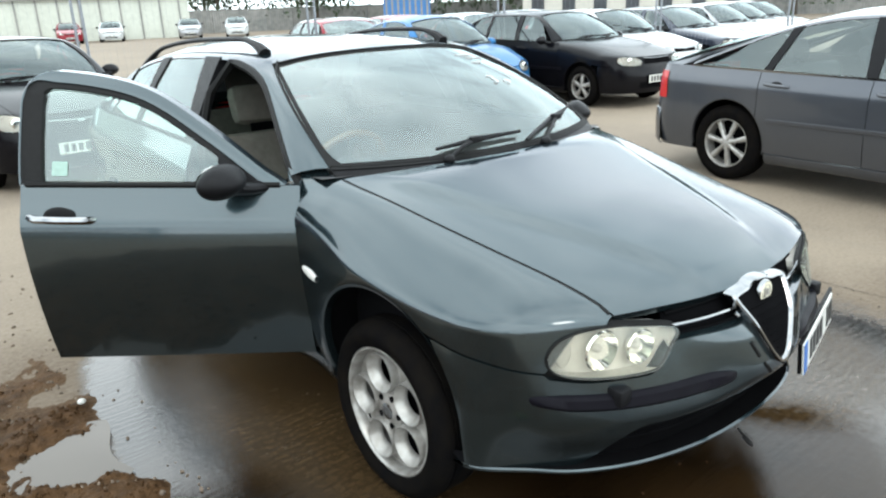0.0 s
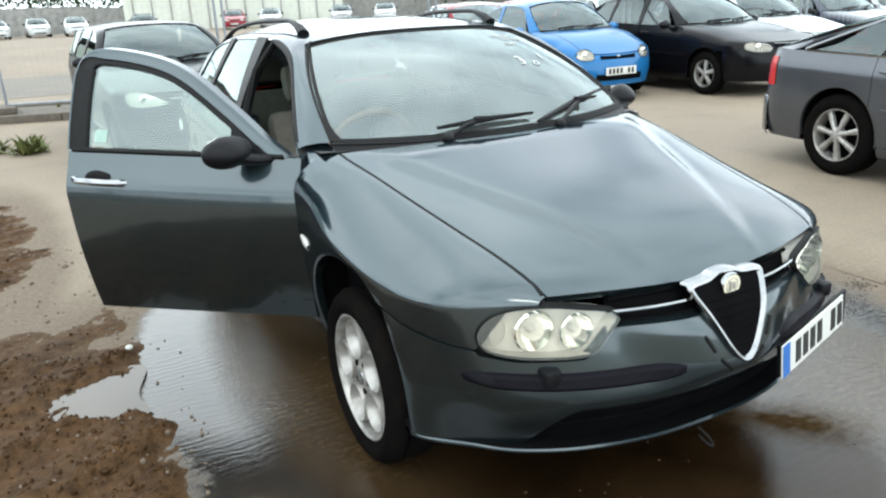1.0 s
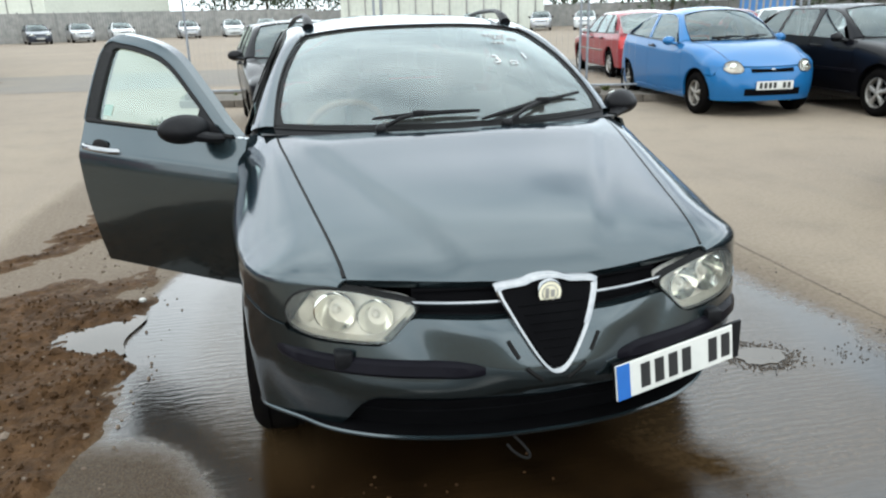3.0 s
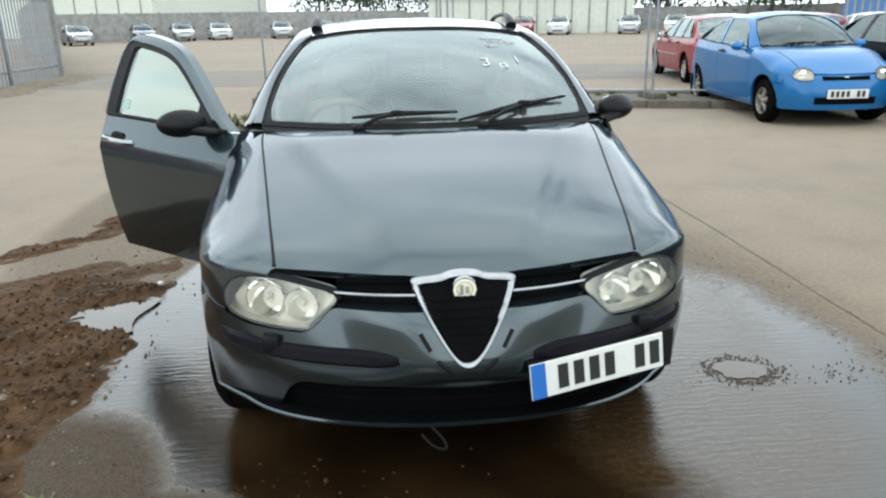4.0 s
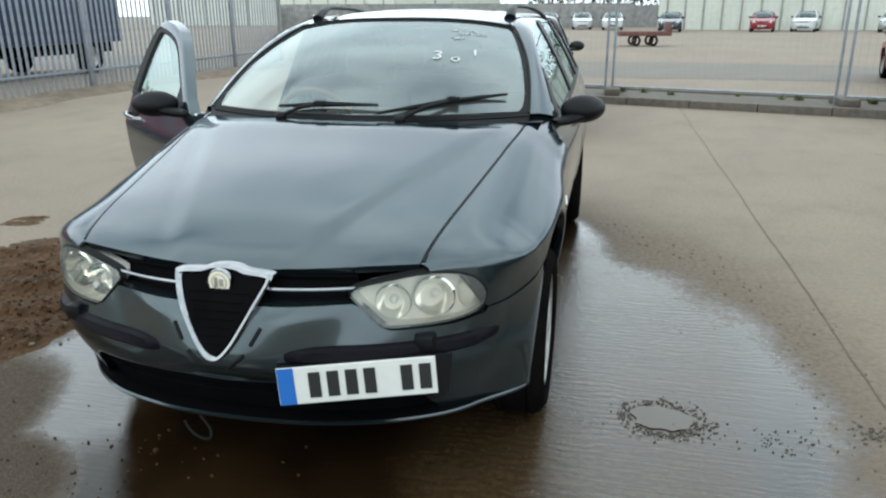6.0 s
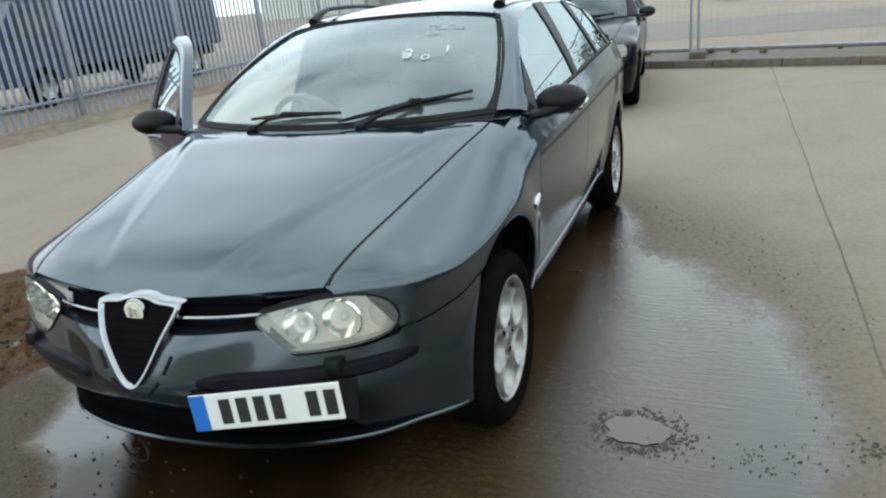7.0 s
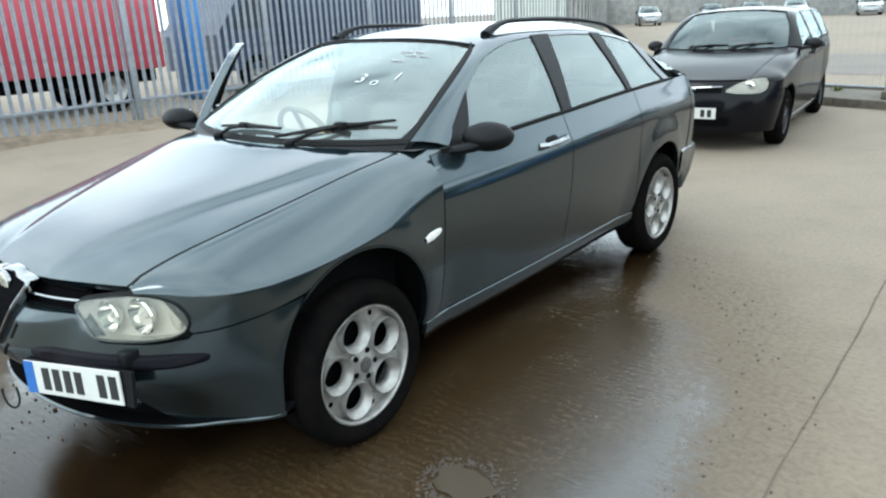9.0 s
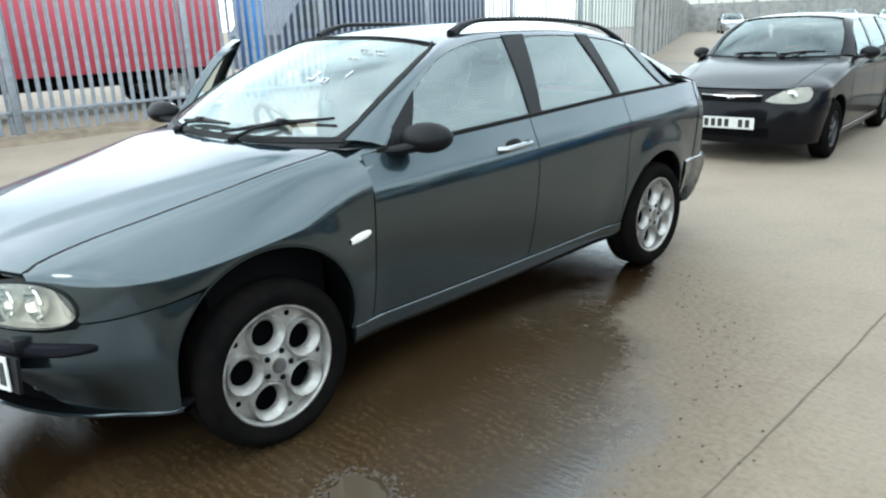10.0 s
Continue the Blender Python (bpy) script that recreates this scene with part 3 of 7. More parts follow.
def common_parts(root, f, paintm, doors, wheel, right_door_open=False, glass_mat=None, pillars=(), panes=()):
    """Doors, wings, bonnet, roof, glass, tail and wheels, which all cars have."""
    glass_mat = glass_mat or M_GLASS_DARK
    for sg, nm in ((1, "left"), (-1, "right")):
        # wing
        rows = []
        for y in f.stations(f.wing_y0, doors[0] - 0.003, 0.04):
            zs = f.zs(y)
            low = zs - 0.004 if y < f.lamp_y else f.arch(y, max(f.sill, f.joint(y) if y < f.joint_end else 0))
            low = min(low, zs - 0.004)
            w = f.side(y, zs)
            xh = min(f.shut_x(y) + 0.0045, w * 0.999)
            p0 = math.asin(min(1, (xh / w) ** (f.tn(y) / 2)))
            r = [(f.side(y, low + (zs - low) * i / 9), y, low + (zs - low) * i / 9) for i in range(9)]
            for i in range(11):
                ph = math.pi / 2 + (p0 - math.pi / 2) * i / 10
                x = w * max(0.0, math.sin(ph)) ** (2 / f.tn(y))
                r.append((x, y, f.top(x, y)))
            rows.append(r)
        part("wing", panel(Shape(), rows, sg), paintm, root)
        # doors and quarter
        for i in range(len(doors) - 1):
            if i == 0 and sg < 0 and right_door_open:
                continue
            rows = [body_rows(f, y, f.arch(y, f.door_low)) for y in f.stations(doors[i] + 0.003, doors[i + 1] - 0.003, 0.05)]
            door = part("door", panel(Shape(), rows, sg), paintm, root)
            if i and right_door_open:
                continue
            hy, hz = doors[i + 1] - 0.17, f.crease(doors[i + 1]) + 0.045
            hx = f.side(hy, hz)
            part("handle", Shape().tube([(sg * (hx - 0.004), hy - 0.10, hz), (sg * (hx + 0.028), hy - 0.075, hz + 0.002), (sg * (hx + 0.034), hy, hz + 0.006), (sg * (hx + 0.028), hy + 0.09, hz + 0.010), (sg * (hx + 0.002), hy + 0.115, hz + 0.011)], 0.011, 8, 1.2), f.handle_mat, door)
            part("handle_recess", Shape().ball((sg * (hx - 0.004), hy + 0.01, hz + 0.002), (0.008, 0.055, 0.034)), M_SEAL, door)
        rows = [body_rows(f, y, f.arch(y, f.sill)) for y in f.stations(doors[-1] + 0.003, f.yt, 0.05)]
        part("rear_quarter", panel(Shape(), rows, sg), paintm, root)
        # sill
        y0, y1 = f.arches[0][0] + f.arches[0][2] + 0.002, f.arches[1][0] - f.arches[1][2] - 0.002
        rows = []
        for y in np.linspace(y0, y1, 24):
            w = f.side(y, f.door_low)
            rows.append([(w - 0.09, y, f.sill - 0.037), (w - 0.045, y, f.sill - 0.034), (w - 0.020, y, f.sill - 0.014), (w - 0.006, y, f.sill + 0.02), (w + 0.001, y, f.door_low - 0.010), (w - 0.004, y, f.door_low - 0.006), (w - 0.03, y, f.door_low - 0.004)])
        part("sill", Shape().rows(flank(sg, rows)), paintm, root)
        # arch lip and liner
        for y0, z0, r in f.arches:
            rows, lin = [], []
            for k in range(31):
                a = math.pi * (k / 30) * 1.12 - math.pi * 0.06
                y, z = y0 - r * math.cos(a), z0 + r * math.sin(a)
                x = f.side(max(y, f.yc - f.D * 0.6), max(z, 0.3))
                rows.append([(x + 0.002, y, z), (x - 0.002, y0 - (r - 0.010) * math.cos(a), z0 + (r - 0.010) * math.sin(a)), (x - 0.03, y0 - (r - 0.010) * math.cos(a), z0 + (r - 0.010) * math.sin(a))])
                lin.append([(x - 0.012, y0 - (r + 0.004) * math.cos(a), z0 + (r + 0.004) * math.sin(a)), (x - 0.34, y0 - (r + 0.004) * math.cos(a), z0 + (r + 0.004) * math.sin(a)), (x - 0.34, y0, z0)])
            part("arch_lip", Shape().rows(flank(sg, rows)), paintm, root)
            part("arch_liner", Shape().rows(flank(sg, lin)), M_DARK, root)
        # cant rail and window pillars
        rows = []
        for y in np.linspace(f.gt_y0, f.gt_y1, 44):
            a, b = f.glass_top(y), f.roof_edge(y)
            n = Vector((0.35, -0.1, 0.55)).normalized() * 0.008
            rows.append([a - Vector((0.02, 0, 0.004)), a, a.lerp(b, 0.3) + n, a.lerp(b, 0.7) + n, b, b - Vector((0.02, 0, 0.02))])
        part("cant_rail", Shape().rows(flank(sg, rows)), paintm, root)
        for low, high, mt in pillars:
            if low[0] < doors[1] - 0.12 and sg < 0 and right_door_open:
                continue
            part("window_pillar", pillar(f, sg, low, high), mt, root)
        for i, (low, high) in enumerate(panes):
            if i == 0 and sg < 0 and right_door_open:
                continue
            part("side_window", side_pane(f, sg, low, high), glass_mat, root)
        # corner between wing, door and windscreen
        rows = []
        yw, ye = doors[0] - 0.005, f.gt_y0 + 0.05
        for k in range(15):
            u = k / 14
            r = []
            for q in range(9):
                v = q / 8
                x0 = f.side(yw, f.zs(yw)) * 0.965
                x = x0 + (f.shut_x(yw) + 0.006 - x0) * v
                a = Vector((x, yw, f.top(x, yw) - 0.001))
                b = f.glass_top(ye).lerp(f.roof_edge(ye), v)
                c = Vector((a.x * 0.35 + b.x * 0.65, b.y * 0.85 + a.y * 0.15, a.z + 0.3 * (b.z - a.z)))
                r.append(a.lerp(c, u).lerp(c.lerp(b, u), u))
            rows.append([r[0] - Vector((0.05, 0, 0.08)), *r])
        part("scuttle_corner", Shape().rows(flank(sg, rows)), paintm, root)
        # black tube under the bonnet's edge, stands for the shade in the shut line
        part("bonnet_shut_line", Shape().tube([(sg * f.shut_x(y), y, f.top(f.shut_x(y), y) - 0.0065) for y in np.linspace(f.wing_y0 + 0.01, f.cowl_y(1), 26)], 0.0075, 6), M_SEAL, root)
        # belt strip
        ys = [y for y in np.linspace(f.gt_y0 - 0.04, f.gt_y1 - 0.02, 30) if not (sg < 0 and right_door_open and y < doors[1])]
        rows = [[(sg * (f.side(y, f.belt(y)) - 0.02), y, f.belt(y) + 0.014), (sg * (f.side(y, f.belt(y)) + 0.004), y, f.belt(y) + 0.012), (sg * (f.side(y, f.belt(y)) + 0.003), y, f.belt(y) - 0.004)] for y in ys]
        part("belt_strip", Shape().rows(rows), f.belt_mat, root)
    # bonnet
    def bonnet(u, v):
        a = u * 2 - 1
        s = 1 - (1 - v) ** 1.25
        xf, xr = f.bonnet_x
        yf0 = f.front(abs(a) * xf, f.zs(f.yf + 0.1)) + 0.004
        y = yf0 + (f.cowl_y(abs(a)) - yf0) * s
        x = abs(a) * min(f.shut_x(y) - 0.0045, xf + (xr - xf) * 2 if s < 0.02 else 9)
        x = min(x, f.side(y, f.zs(y)))
        return (math.copysign(x, a), y, f.top(x, y) + 0.001)

    bs = Shape().grid(48, 30, bonnet)
    n = 31
    edge = [Vector(bs.v[i * n]) for i in range(49)]
    bs.rows([edge, [p + Vector((0, 0.012, -0.022)) for p in edge]])
    part("bonnet", bs, paintm, root)
    # roof
    zr = f.roof

    def roof(u, v):
        a = u * 2 - 1
        y = f.ws_top[1] - f.header * (1 - abs(a) ** 2) + (f.roof_end - f.ws_top[1] + f.header * (1 - abs(a) ** 2)) * v
        q = f.roof_edge(max(y, f.ws_top[1]))
        return (a * q.x, y, q.z + (zr(y) - q.z) * (1 - abs(a) ** 2.4))

    part("roof", Shape().grid(24, 26, roof), paintm, root)
    # windscreen
    base, tp = Vector(f.ws_base), Vector(f.ws_top)

    def ws_b(a):
        return (a * base.x, base.y - f.ws_bow * (1 - abs(a) ** 2.2), base.z - 0.012 * (1 - a * a))

    def ws_t(a):
        p = roof((a + 1) / 2, 0)
        return (p[0] * 0.985, p[1] + 0.004, p[2] - 0.006)

    part("windscreen", pane_3d(ws_b, ws_t, f.ws_bulge), f.ws_glass, root)
    rim = [Vector(ws_b(k / 12 - 1)) for k in range(25)]
    s = Shape()
    s.rows([[p + Vector((0, -0.012, -0.004)), p + Vector((0, 0.010, 0.006))] for p in rim])
    for sg in (1, -1):
        s.tube([Vector((sg * (q.x - 0.004), q.y, q.z + 0.002)) for q in (f.roof_edge(f.gt_y0 + (tp.y - f.gt_y0) * k / 10) for k in range(11))], 0.0055, 6)
    s.tube([Vector(roof(k / 16, 0)) + Vector((0, -0.004, -0.003)) for k in range(17)], 0.0055, 6)
    part("windscreen_seal", s, M_SEAL, root)
    # cowl under the wipers
    cw = []
    for k in range(25):
        a = k / 12 - 1
        y = f.cowl_y(abs(a)) + 0.004
        x = a * f.shut_x(y)
        cw.append([(x, y - 0.02, f.top(abs(x), y) - 0.03), (x, y, f.top(abs(x), y) - 0.016), Vector(ws_b(a)) + Vector((0, -0.004, -0.004))])
    part("cowl", Shape().rows(cw), M_BLACK, root, "black plastic scuttle under the wipers")
    # tail
    rows = []
    for k in range(33):
        a = k / 16 - 1
        w = lambda z: f.W(f.yt) * f.prof(min(1, z / f.belt(f.yt)))
        zz = [f.sill + (f.belt(f.yt) - f.sill) * i / 12 for i in range(13)]
        rows.append([(math.sin(a * math.pi / 2) * w(z) * 1.0, f.rear(math.sin(a * math.pi / 2) * w(z), z), z) for z in zz])
    part("tailgate", Shape().rows(rows), paintm, root)
    zb = f.belt(f.yt)
    xb = f.W(f.yt) * 0.93 * 0.94

    def rw_b(a):
        return (a * xb, f.rear(a * xb, zb) - 0.01, zb)

    def rw_t(a):
        p = roof((a + 1) / 2, 1)
        return (p[0], p[1], p[2] - 0.004)

    part("rear_window", pane_3d(rw_b, rw_t, (0, 0.04, 0.02)), glass_mat, root)
    for sg in (1, -1):
        rows = []
        for k in range(13):
            v = k / 12
            a = Vector(rw_b(sg)).lerp(Vector(rw_t(sg)), v)
            yb = max(f.yt - 0.02, f.gt_y1 - 0.04)
            b = Vector((sg * f.side(yb, f.belt(yb)), yb, f.belt(yb)))
            c = f.glass_top(f.gt_y1 - 0.01) if v > 0.02 else b
            e = f.roof_edge(f.gt_y1)
            d = b.lerp(Vector((sg * e.x, e.y, e.z)), v)
            rows.append([d, d.lerp(a, 0.5) + Vector((sg * 0.02 * math.sin(v * 3.14), 0, 0)), a])
        part("rear_pillar", Shape().rows(rows), paintm, root)
    # underside and wheels
    fl = Shape().box((-f.W(1) + 0.19, f.yc + 0.06, f.sill - 0.03), (f.W(1) - 0.19, f.yt + 0.02, f.sill + 0.04), None, 0.02)
    part("floor_pan", fl, M_DARK, root)
    part("bulkhead", Shape().box((-f.W(0) + 0.10, f.yc + 0.1, f.sill), (f.W(0) - 0.10, f.cowl_y(1) - 0.10, f.zs(0) - 0.02), None, 0.02), M_DARK, root)
    for wy, wheel_name in ((0, "front_wheel"), (f.wheelbase, "rear_wheel")):
        for sg in (1, -1):
            add_wheel(wheel_name, root, (sg * (f.track - wheel["width"] / 2), wy, wheel["r"]), sg, wheel["r"], wheel["rim"], wheel["width"], wheel["kind"], wheel["mat"], turn=wheel.get("turn", 0))
    return ws_b, ws_t, roof


def wiper(root, pivot, arm_end, blade_a, blade_b, name="wiper"):
    w = part(name, Shape().tube([pivot, lerp(pivot, arm_end, 0.5) + Vector((0, -0.004, 0.012)), arm_end], 0.008, 6), M_BLACK, root, "black wiper")
    part("wiper_pivot", Shape().ball(pivot, (0.022, 0.022, 0.018)), M_BLACK, w)
    part("wiper_blade", Shape().tube([blade_a, lerp(blade_a, blade_b, 0.5) + Vector((0, -0.004, 0.006)), blade_b], lambda s: 0.006 + 0.006 * math.sin(s * math.pi), 6), M_BLACK, w)
    part("wiper_joint", Shape().box((-0.025, -0.014, -0.010), (0.025, 0.014, 0.016), Matrix.Translation(arm_end), 0.006), M_BLACK, w)
    return w


def outline_patch(pts, fn, n=10):
    """Fills an outline of (x, z) from its middle outwards, mapped to space by fn."""
    cx, cz = sum(p[0] for p in pts) / len(pts), sum(p[1] for p in pts) / len(pts)
    rows = [[fn(cx + (x - cx) * k / n, cz + (z - cz) * k / n) for k in range(1, n + 1)] for x, z in pts]
    s = Shape().rows(rows, close=True)
    s.poly([r[0] for r in rows])
    return s


def smooth_loop(pts, n=6):
    """A closed loop rounded through its points."""
    out, k = [], len(pts)
    for i in range(k):
        p0, p1, p2, p3 = (Vector(pts[(i + j - 1) % k]) for j in range(4))
        for s in range(n):
            t = s / n
            out.append(tuple(0.5 * (2 * p1 + (p2 - p0) * t + (2 * p0 - 5 * p1 + 4 * p2 - p3) * t * t + (3 * p1 - p0 - 3 * p2 + p3) * t**3)))
    return out


class EstateForm(Form):
    def side(self, y, z):
        x = Form.side(self, y, z)
        d = self.crease(y) - z
        if 0 < d < 0.14 and y > -0.40:
            x -= 0.003 * (1 - d / 0.14) ** 2 * soft(0.0, 0.010, d) * soft(0.30, 0.8, y) * (1 - 0.5 * soft(0.5, 1.2, y)) * (1 - soft(1.7, 2.25, y))
        a = math.hypot(y - self.arches[0][0], max(0.0, z - self.arches[0][1])) - self.arches[0][2]
        b = math.hypot(y - self.arches[1][0], max(0.0, z - self.arches[1][1])) - self.arches[1][2]
        return x - 0.003 + 0.024 * (1 - soft(0.0, 0.17, a)) + 0.020 * (1 - soft(0.0, 0.16, b))

    def bulge(self, x, z):
        v = 0.02 + 0.58 * max(0.0, z - 0.43)
        return 0.044 * soft(0.42, 0.54, z) * (1 - soft(0.62, 0.77, z)) * (1 - soft(v - 0.015, v + 0.24, x))

    def top(self, x, y):
        """The wing falls in one round slope from the bonnet's edge to the line over the arch."""
        z = Form.top(self, x, y)
        k = 0.8 * soft(-0.60, -0.34, y) * (1 - 0.65 * soft(0.05, 0.46, y))
        zs = self.zs(y)
        w = max(1e-4, self.side(y, zs))
        r, rs = min(1.0, abs(x) / w), self.shut_x(y) / w
        if k <= 0 or r <= rs:
            return z
        t = (1 - r) / (1 - rs)
        return z + k * (zs + (Form.top(self, self.shut_x(y), y) - zs) * (1 - (1 - t) ** 1.6) - z)

    def ridge(self, x, y):
        v = 0.15 + 0.40 * (y + 0.76)
        return 0.013 * (1 - soft(v - 0.01, v + 0.060, x)) * soft(-0.80, -0.5, y) * (1 - soft(0.15, 0.36, y))


def build_estate():
    f = EstateForm(
        yf=-0.828, D=0.535, yr=3.43, Dr=0.36, wheelbase=2.59, track=0.830, nose_n=2.25, top_n=2.4,
        W=curve((-0.3, 0.806), (0, 0.832), (0.4, 0.850), (1.0, 0.862), (1.6, 0.864), (2.2, 0.856), (2.6, 0.842), (2.96, 0.824), (3.2, 0.80)),
        prof=curve((0.2, 0.868), (0.28, 0.900), (0.40, 0.938), (0.5, 0.962), (0.6, 0.980), (0.70, 0.993), (0.80, 0.999), (0.85, 1.0), (0.92, 0.968), (1.0, 0.930)),
        ins=curve((0.25, 0.105), (0.35, 0.060), (0.43, 0.018), (0.48, 0.002), (0.52, 0.008), (0.59, 0.028), (0.67, 0.055), (0.755, 0.085), (0.95, 0.12)),
        insr=curve((0.25, 0.05), (0.45, 0.0), (0.6, 0.02), (0.8, 0.09), (1.0, 0.20), (1.3, 0.28)),
        belt=curve((-0.4, 0.96), (0.45, 0.975), (1.4, 1.005), (2.1, 1.028), (3.0, 1.036)),
        crease=curve((-0.56, 0.724), (-0.4, 0.722), (-0.2, 0.745), (0.2, 0.806), (0.46, 0.838), (1.4, 0.852), (2.3, 0.862), (3.0, 0.86)),
        zc=curve((-0.76, 0.755), (-0.6, 0.815), (-0.3, 0.892), (0.0, 0.950), (0.25, 1.000), (0.45, 1.03)),
        zs=curve((-0.78, 0.748), (-0.64, 0.734), (-0.56, 0.724), (-0.4, 0.718), (-0.2, 0.730), (0.0, 0.756), (0.2, 0.786), (0.46, 0.838)),
        shut_x=curve((-0.70, 0.515), (-0.5, 0.548), (-0.2, 0.595), (0.1, 0.642), (0.30, 0.672), (0.40, 0.680)),
        cowl_y=curve((0, 0.235), (0.5, 0.265), (0.8, 0.32), (1.0, 0.385)), bonnet_x=(0.53, 0.68),
        sill=0.272, door_low=0.340, wing_y0=-0.650, lamp_y=-0.585, joint=curve((-0.66, 0.655), (-0.58, 0.618), (-0.4, 0.635), (-0.2, 0.672)), joint_end=-0.18,
        arches=((0.0, 0.395, 0.352), (2.585, 0.355, 0.345)),
        ws_base=(0.690, 0.450, 1.022), ws_top=(0.540, 1.10, 1.342), header=0.09, ws_bow=0.175, ws_bulge=(0, -0.045, 0.035), ws_glass=M_GLASS,
        gt_y0=0.56, gt_y1=2.84, gt=curve((0.56, 0.995), (0.75, 1.135), (0.98, 1.275), (1.2, 1.335), (1.45, 1.355), (2.1, 1.335), (2.4, 1.285), (2.6, 1.205), (2.75, 1.110), (2.84, 1.052)),
        rail_in=curve((1.1, 0.11), (1.5, 0.09), (2.9, 0.06)), roof=curve((1.0, 1.382), (1.3, 1.412), (1.8, 1.428), (2.4, 1.412), (2.80, 1.36)), roof_end=2.82,
        handle_mat=M_CHROME, belt_mat=M_SEAL, lean=0.425,
    )
    f.top_rear = 3.5
    car = thing("estate_car", "dark grey-green metallic estate car, driver's door open", "car")
    wheel = dict(r=0.306, rim=0.221, width=0.185, kind="holes", mat=M_ALLOY, turn=14)
    ws_b, ws_t, roof = common_parts(
        car, f, M_PAINT, (0.448, 1.422, 2.22), wheel, True, M_GLASS_SIDE,
        pillars=(((1.43, 1.51), (1.46, 1.61), M_BLACK), ((2.16, 2.21), (2.02, 2.12), M_BLACK), ((2.72, 2.83), (2.44, 2.56), M_PAINT), ((0.545, 0.66), (0.63, 0.80), M_BLACK)),
        panes=(((0.60, 1.43), (0.80, 1.46)), ((1.51, 2.16), (1.61, 2.03)), ((2.21, 2.74), (2.12, 2.46))),
    )
    # front bumper
    b = Shape()

    def bump_pt(a, z):
        w = f.prof(z / f.belt(f.yc))
        w = f.W(f.yc) * (w + 0.65 * max(0.0, 0.995 - w) * soft(0.45, 0.95, abs(a)))
        y0, z0, r = f.arches[0]
        ye = y0 - math.sqrt(max(0.0, r * r - max(0.0, z - z0) ** 2)) - 0.002
        c = (f.yc - ye) / (f.D - f.ins(z))
        am = math.pi / 2 if c <= 0 else math.acos(c ** (f.nose_n / 2)) if c < 1 else 0.1
        th = abs(a) * am
        x = w * math.sin(th) ** (2 / f.nose_n) * (1 - 0.055 * (1 - soft(0.28, 0.48, z)) * soft(0.2, 0.6, abs(a)) * (1 - soft(0.75, 1.0, abs(a))))
        y = f.yc - (f.D - f.ins(z)) * math.cos(th) ** (2 / f.nose_n) - f.bulge(x, z)
        x += 0.024 * (1 - soft(0.0, 0.17, math.hypot(y - y0, max(0.0, z - z0)) - r)) * soft(0.5, 1.0, abs(a)) - 0.003 * soft(0.5, 1.0, abs(a))
        if c <= 0 and abs(a) > 0.92:
            y += (ye - f.yc) * (abs(a) - 0.92) / 0.08
        return Vector((math.copysign(x, a), y, z))

    def top_z(a):
        p = bump_pt(a, 0.61)
        x = abs(p.x)
        if p.y < -0.572:
            return 0.664 - 0.074 * soft(0.345, 0.46, x) + 0.012 * soft(0.6, 0.70, x)
        return f.joint(p.y) - 0.004

    na = 168
    for sg in (1, -1):
        rows = []
        for k in range(na // 2 + 1):
            a = sg * k / (na // 2)
            zt = top_z(a)
            lo = 0.445 - 0.012 * (1 - soft(0.0, 0.16, abs(bump_pt(a, 0.44).x))) - 0.172 * soft(0.44, 0.66, abs(bump_pt(a, 0.42).x))
            r = [bump_pt(a, lo + (zt - lo) * i / 28) for i in range(29)]
            r.append(r[-1] + Vector((0, 0.03, 0.004)))
            r.insert(0, r[0] + Vector((0, 0.006, -0.006)))
            r.insert(0, r[0] + Vector((0, 0.06, 0.0)))
            rows.append(r)
        rows.append([p + Vector((-sg * 0.03, 0.004, 0)) for p in rows[-1]])
        b.rows(rows)
    bumper = part("front_bumper", b, M_PAINT, car)
    lip, floor_ = Shape(), Shape()
    for sg in (1, -1):
        rows, shelf = [], []
        for k in range(49):
            a = sg * k / 48
            o = Vector((0, 0.012, 0))
            fwd = Vector((0, -0.045 * math.cos(a * math.pi / 2), -0.022 * soft(0.25, 0.7, abs(a))))
            shelf.append([bump_pt(a, 0.304) + o + fwd + Vector((0, 0.002, 0)), bump_pt(a, 0.302) + o + Vector((0, 0.06, 0))])
            rows.append([p + fwd for p in (bump_pt(a, 0.305) + o, bump_pt(a, 0.301) + o * 0.3, bump_pt(a, 0.293) + o * 0.3, bump_pt(a, 0.29) + o * 2, bump_pt(a, 0.285) + o * 6)])
        lip.rows(rows)
        floor_.rows(shelf)
    part("lower_lip", lip, M_PAINT, bumper)
    part("intake_floor", floor_, M_DARK, bumper)
    lg = Shape().rows([[bump_pt(k / 24 - 1, z) + Vector((0, d, 0)) for z, d in ((0.29, 0.05), (0.30, 0.034), (0.38, 0.034), (0.46, 0.036))] for k in range(3, 46)])
    low = part("lower_grille", lg, M_DARK, bumper, "black lower air intake")
    for z in (0.37, 0.41):
        part("grille_bar", Shape().tube([bump_pt(k / 16 - 1, z) + Vector((0, 0.030, 0)) for k in range(5, 28)], 0.005, 6), M_DARK, low)
    part("fog_lamp", Shape().ball((0.475, f.front(0.475, 0.375) + 0.030, 0.378), (0.030, 0.012, 0.020)), M_GLASS_DARK, low, "small round fog lamp")
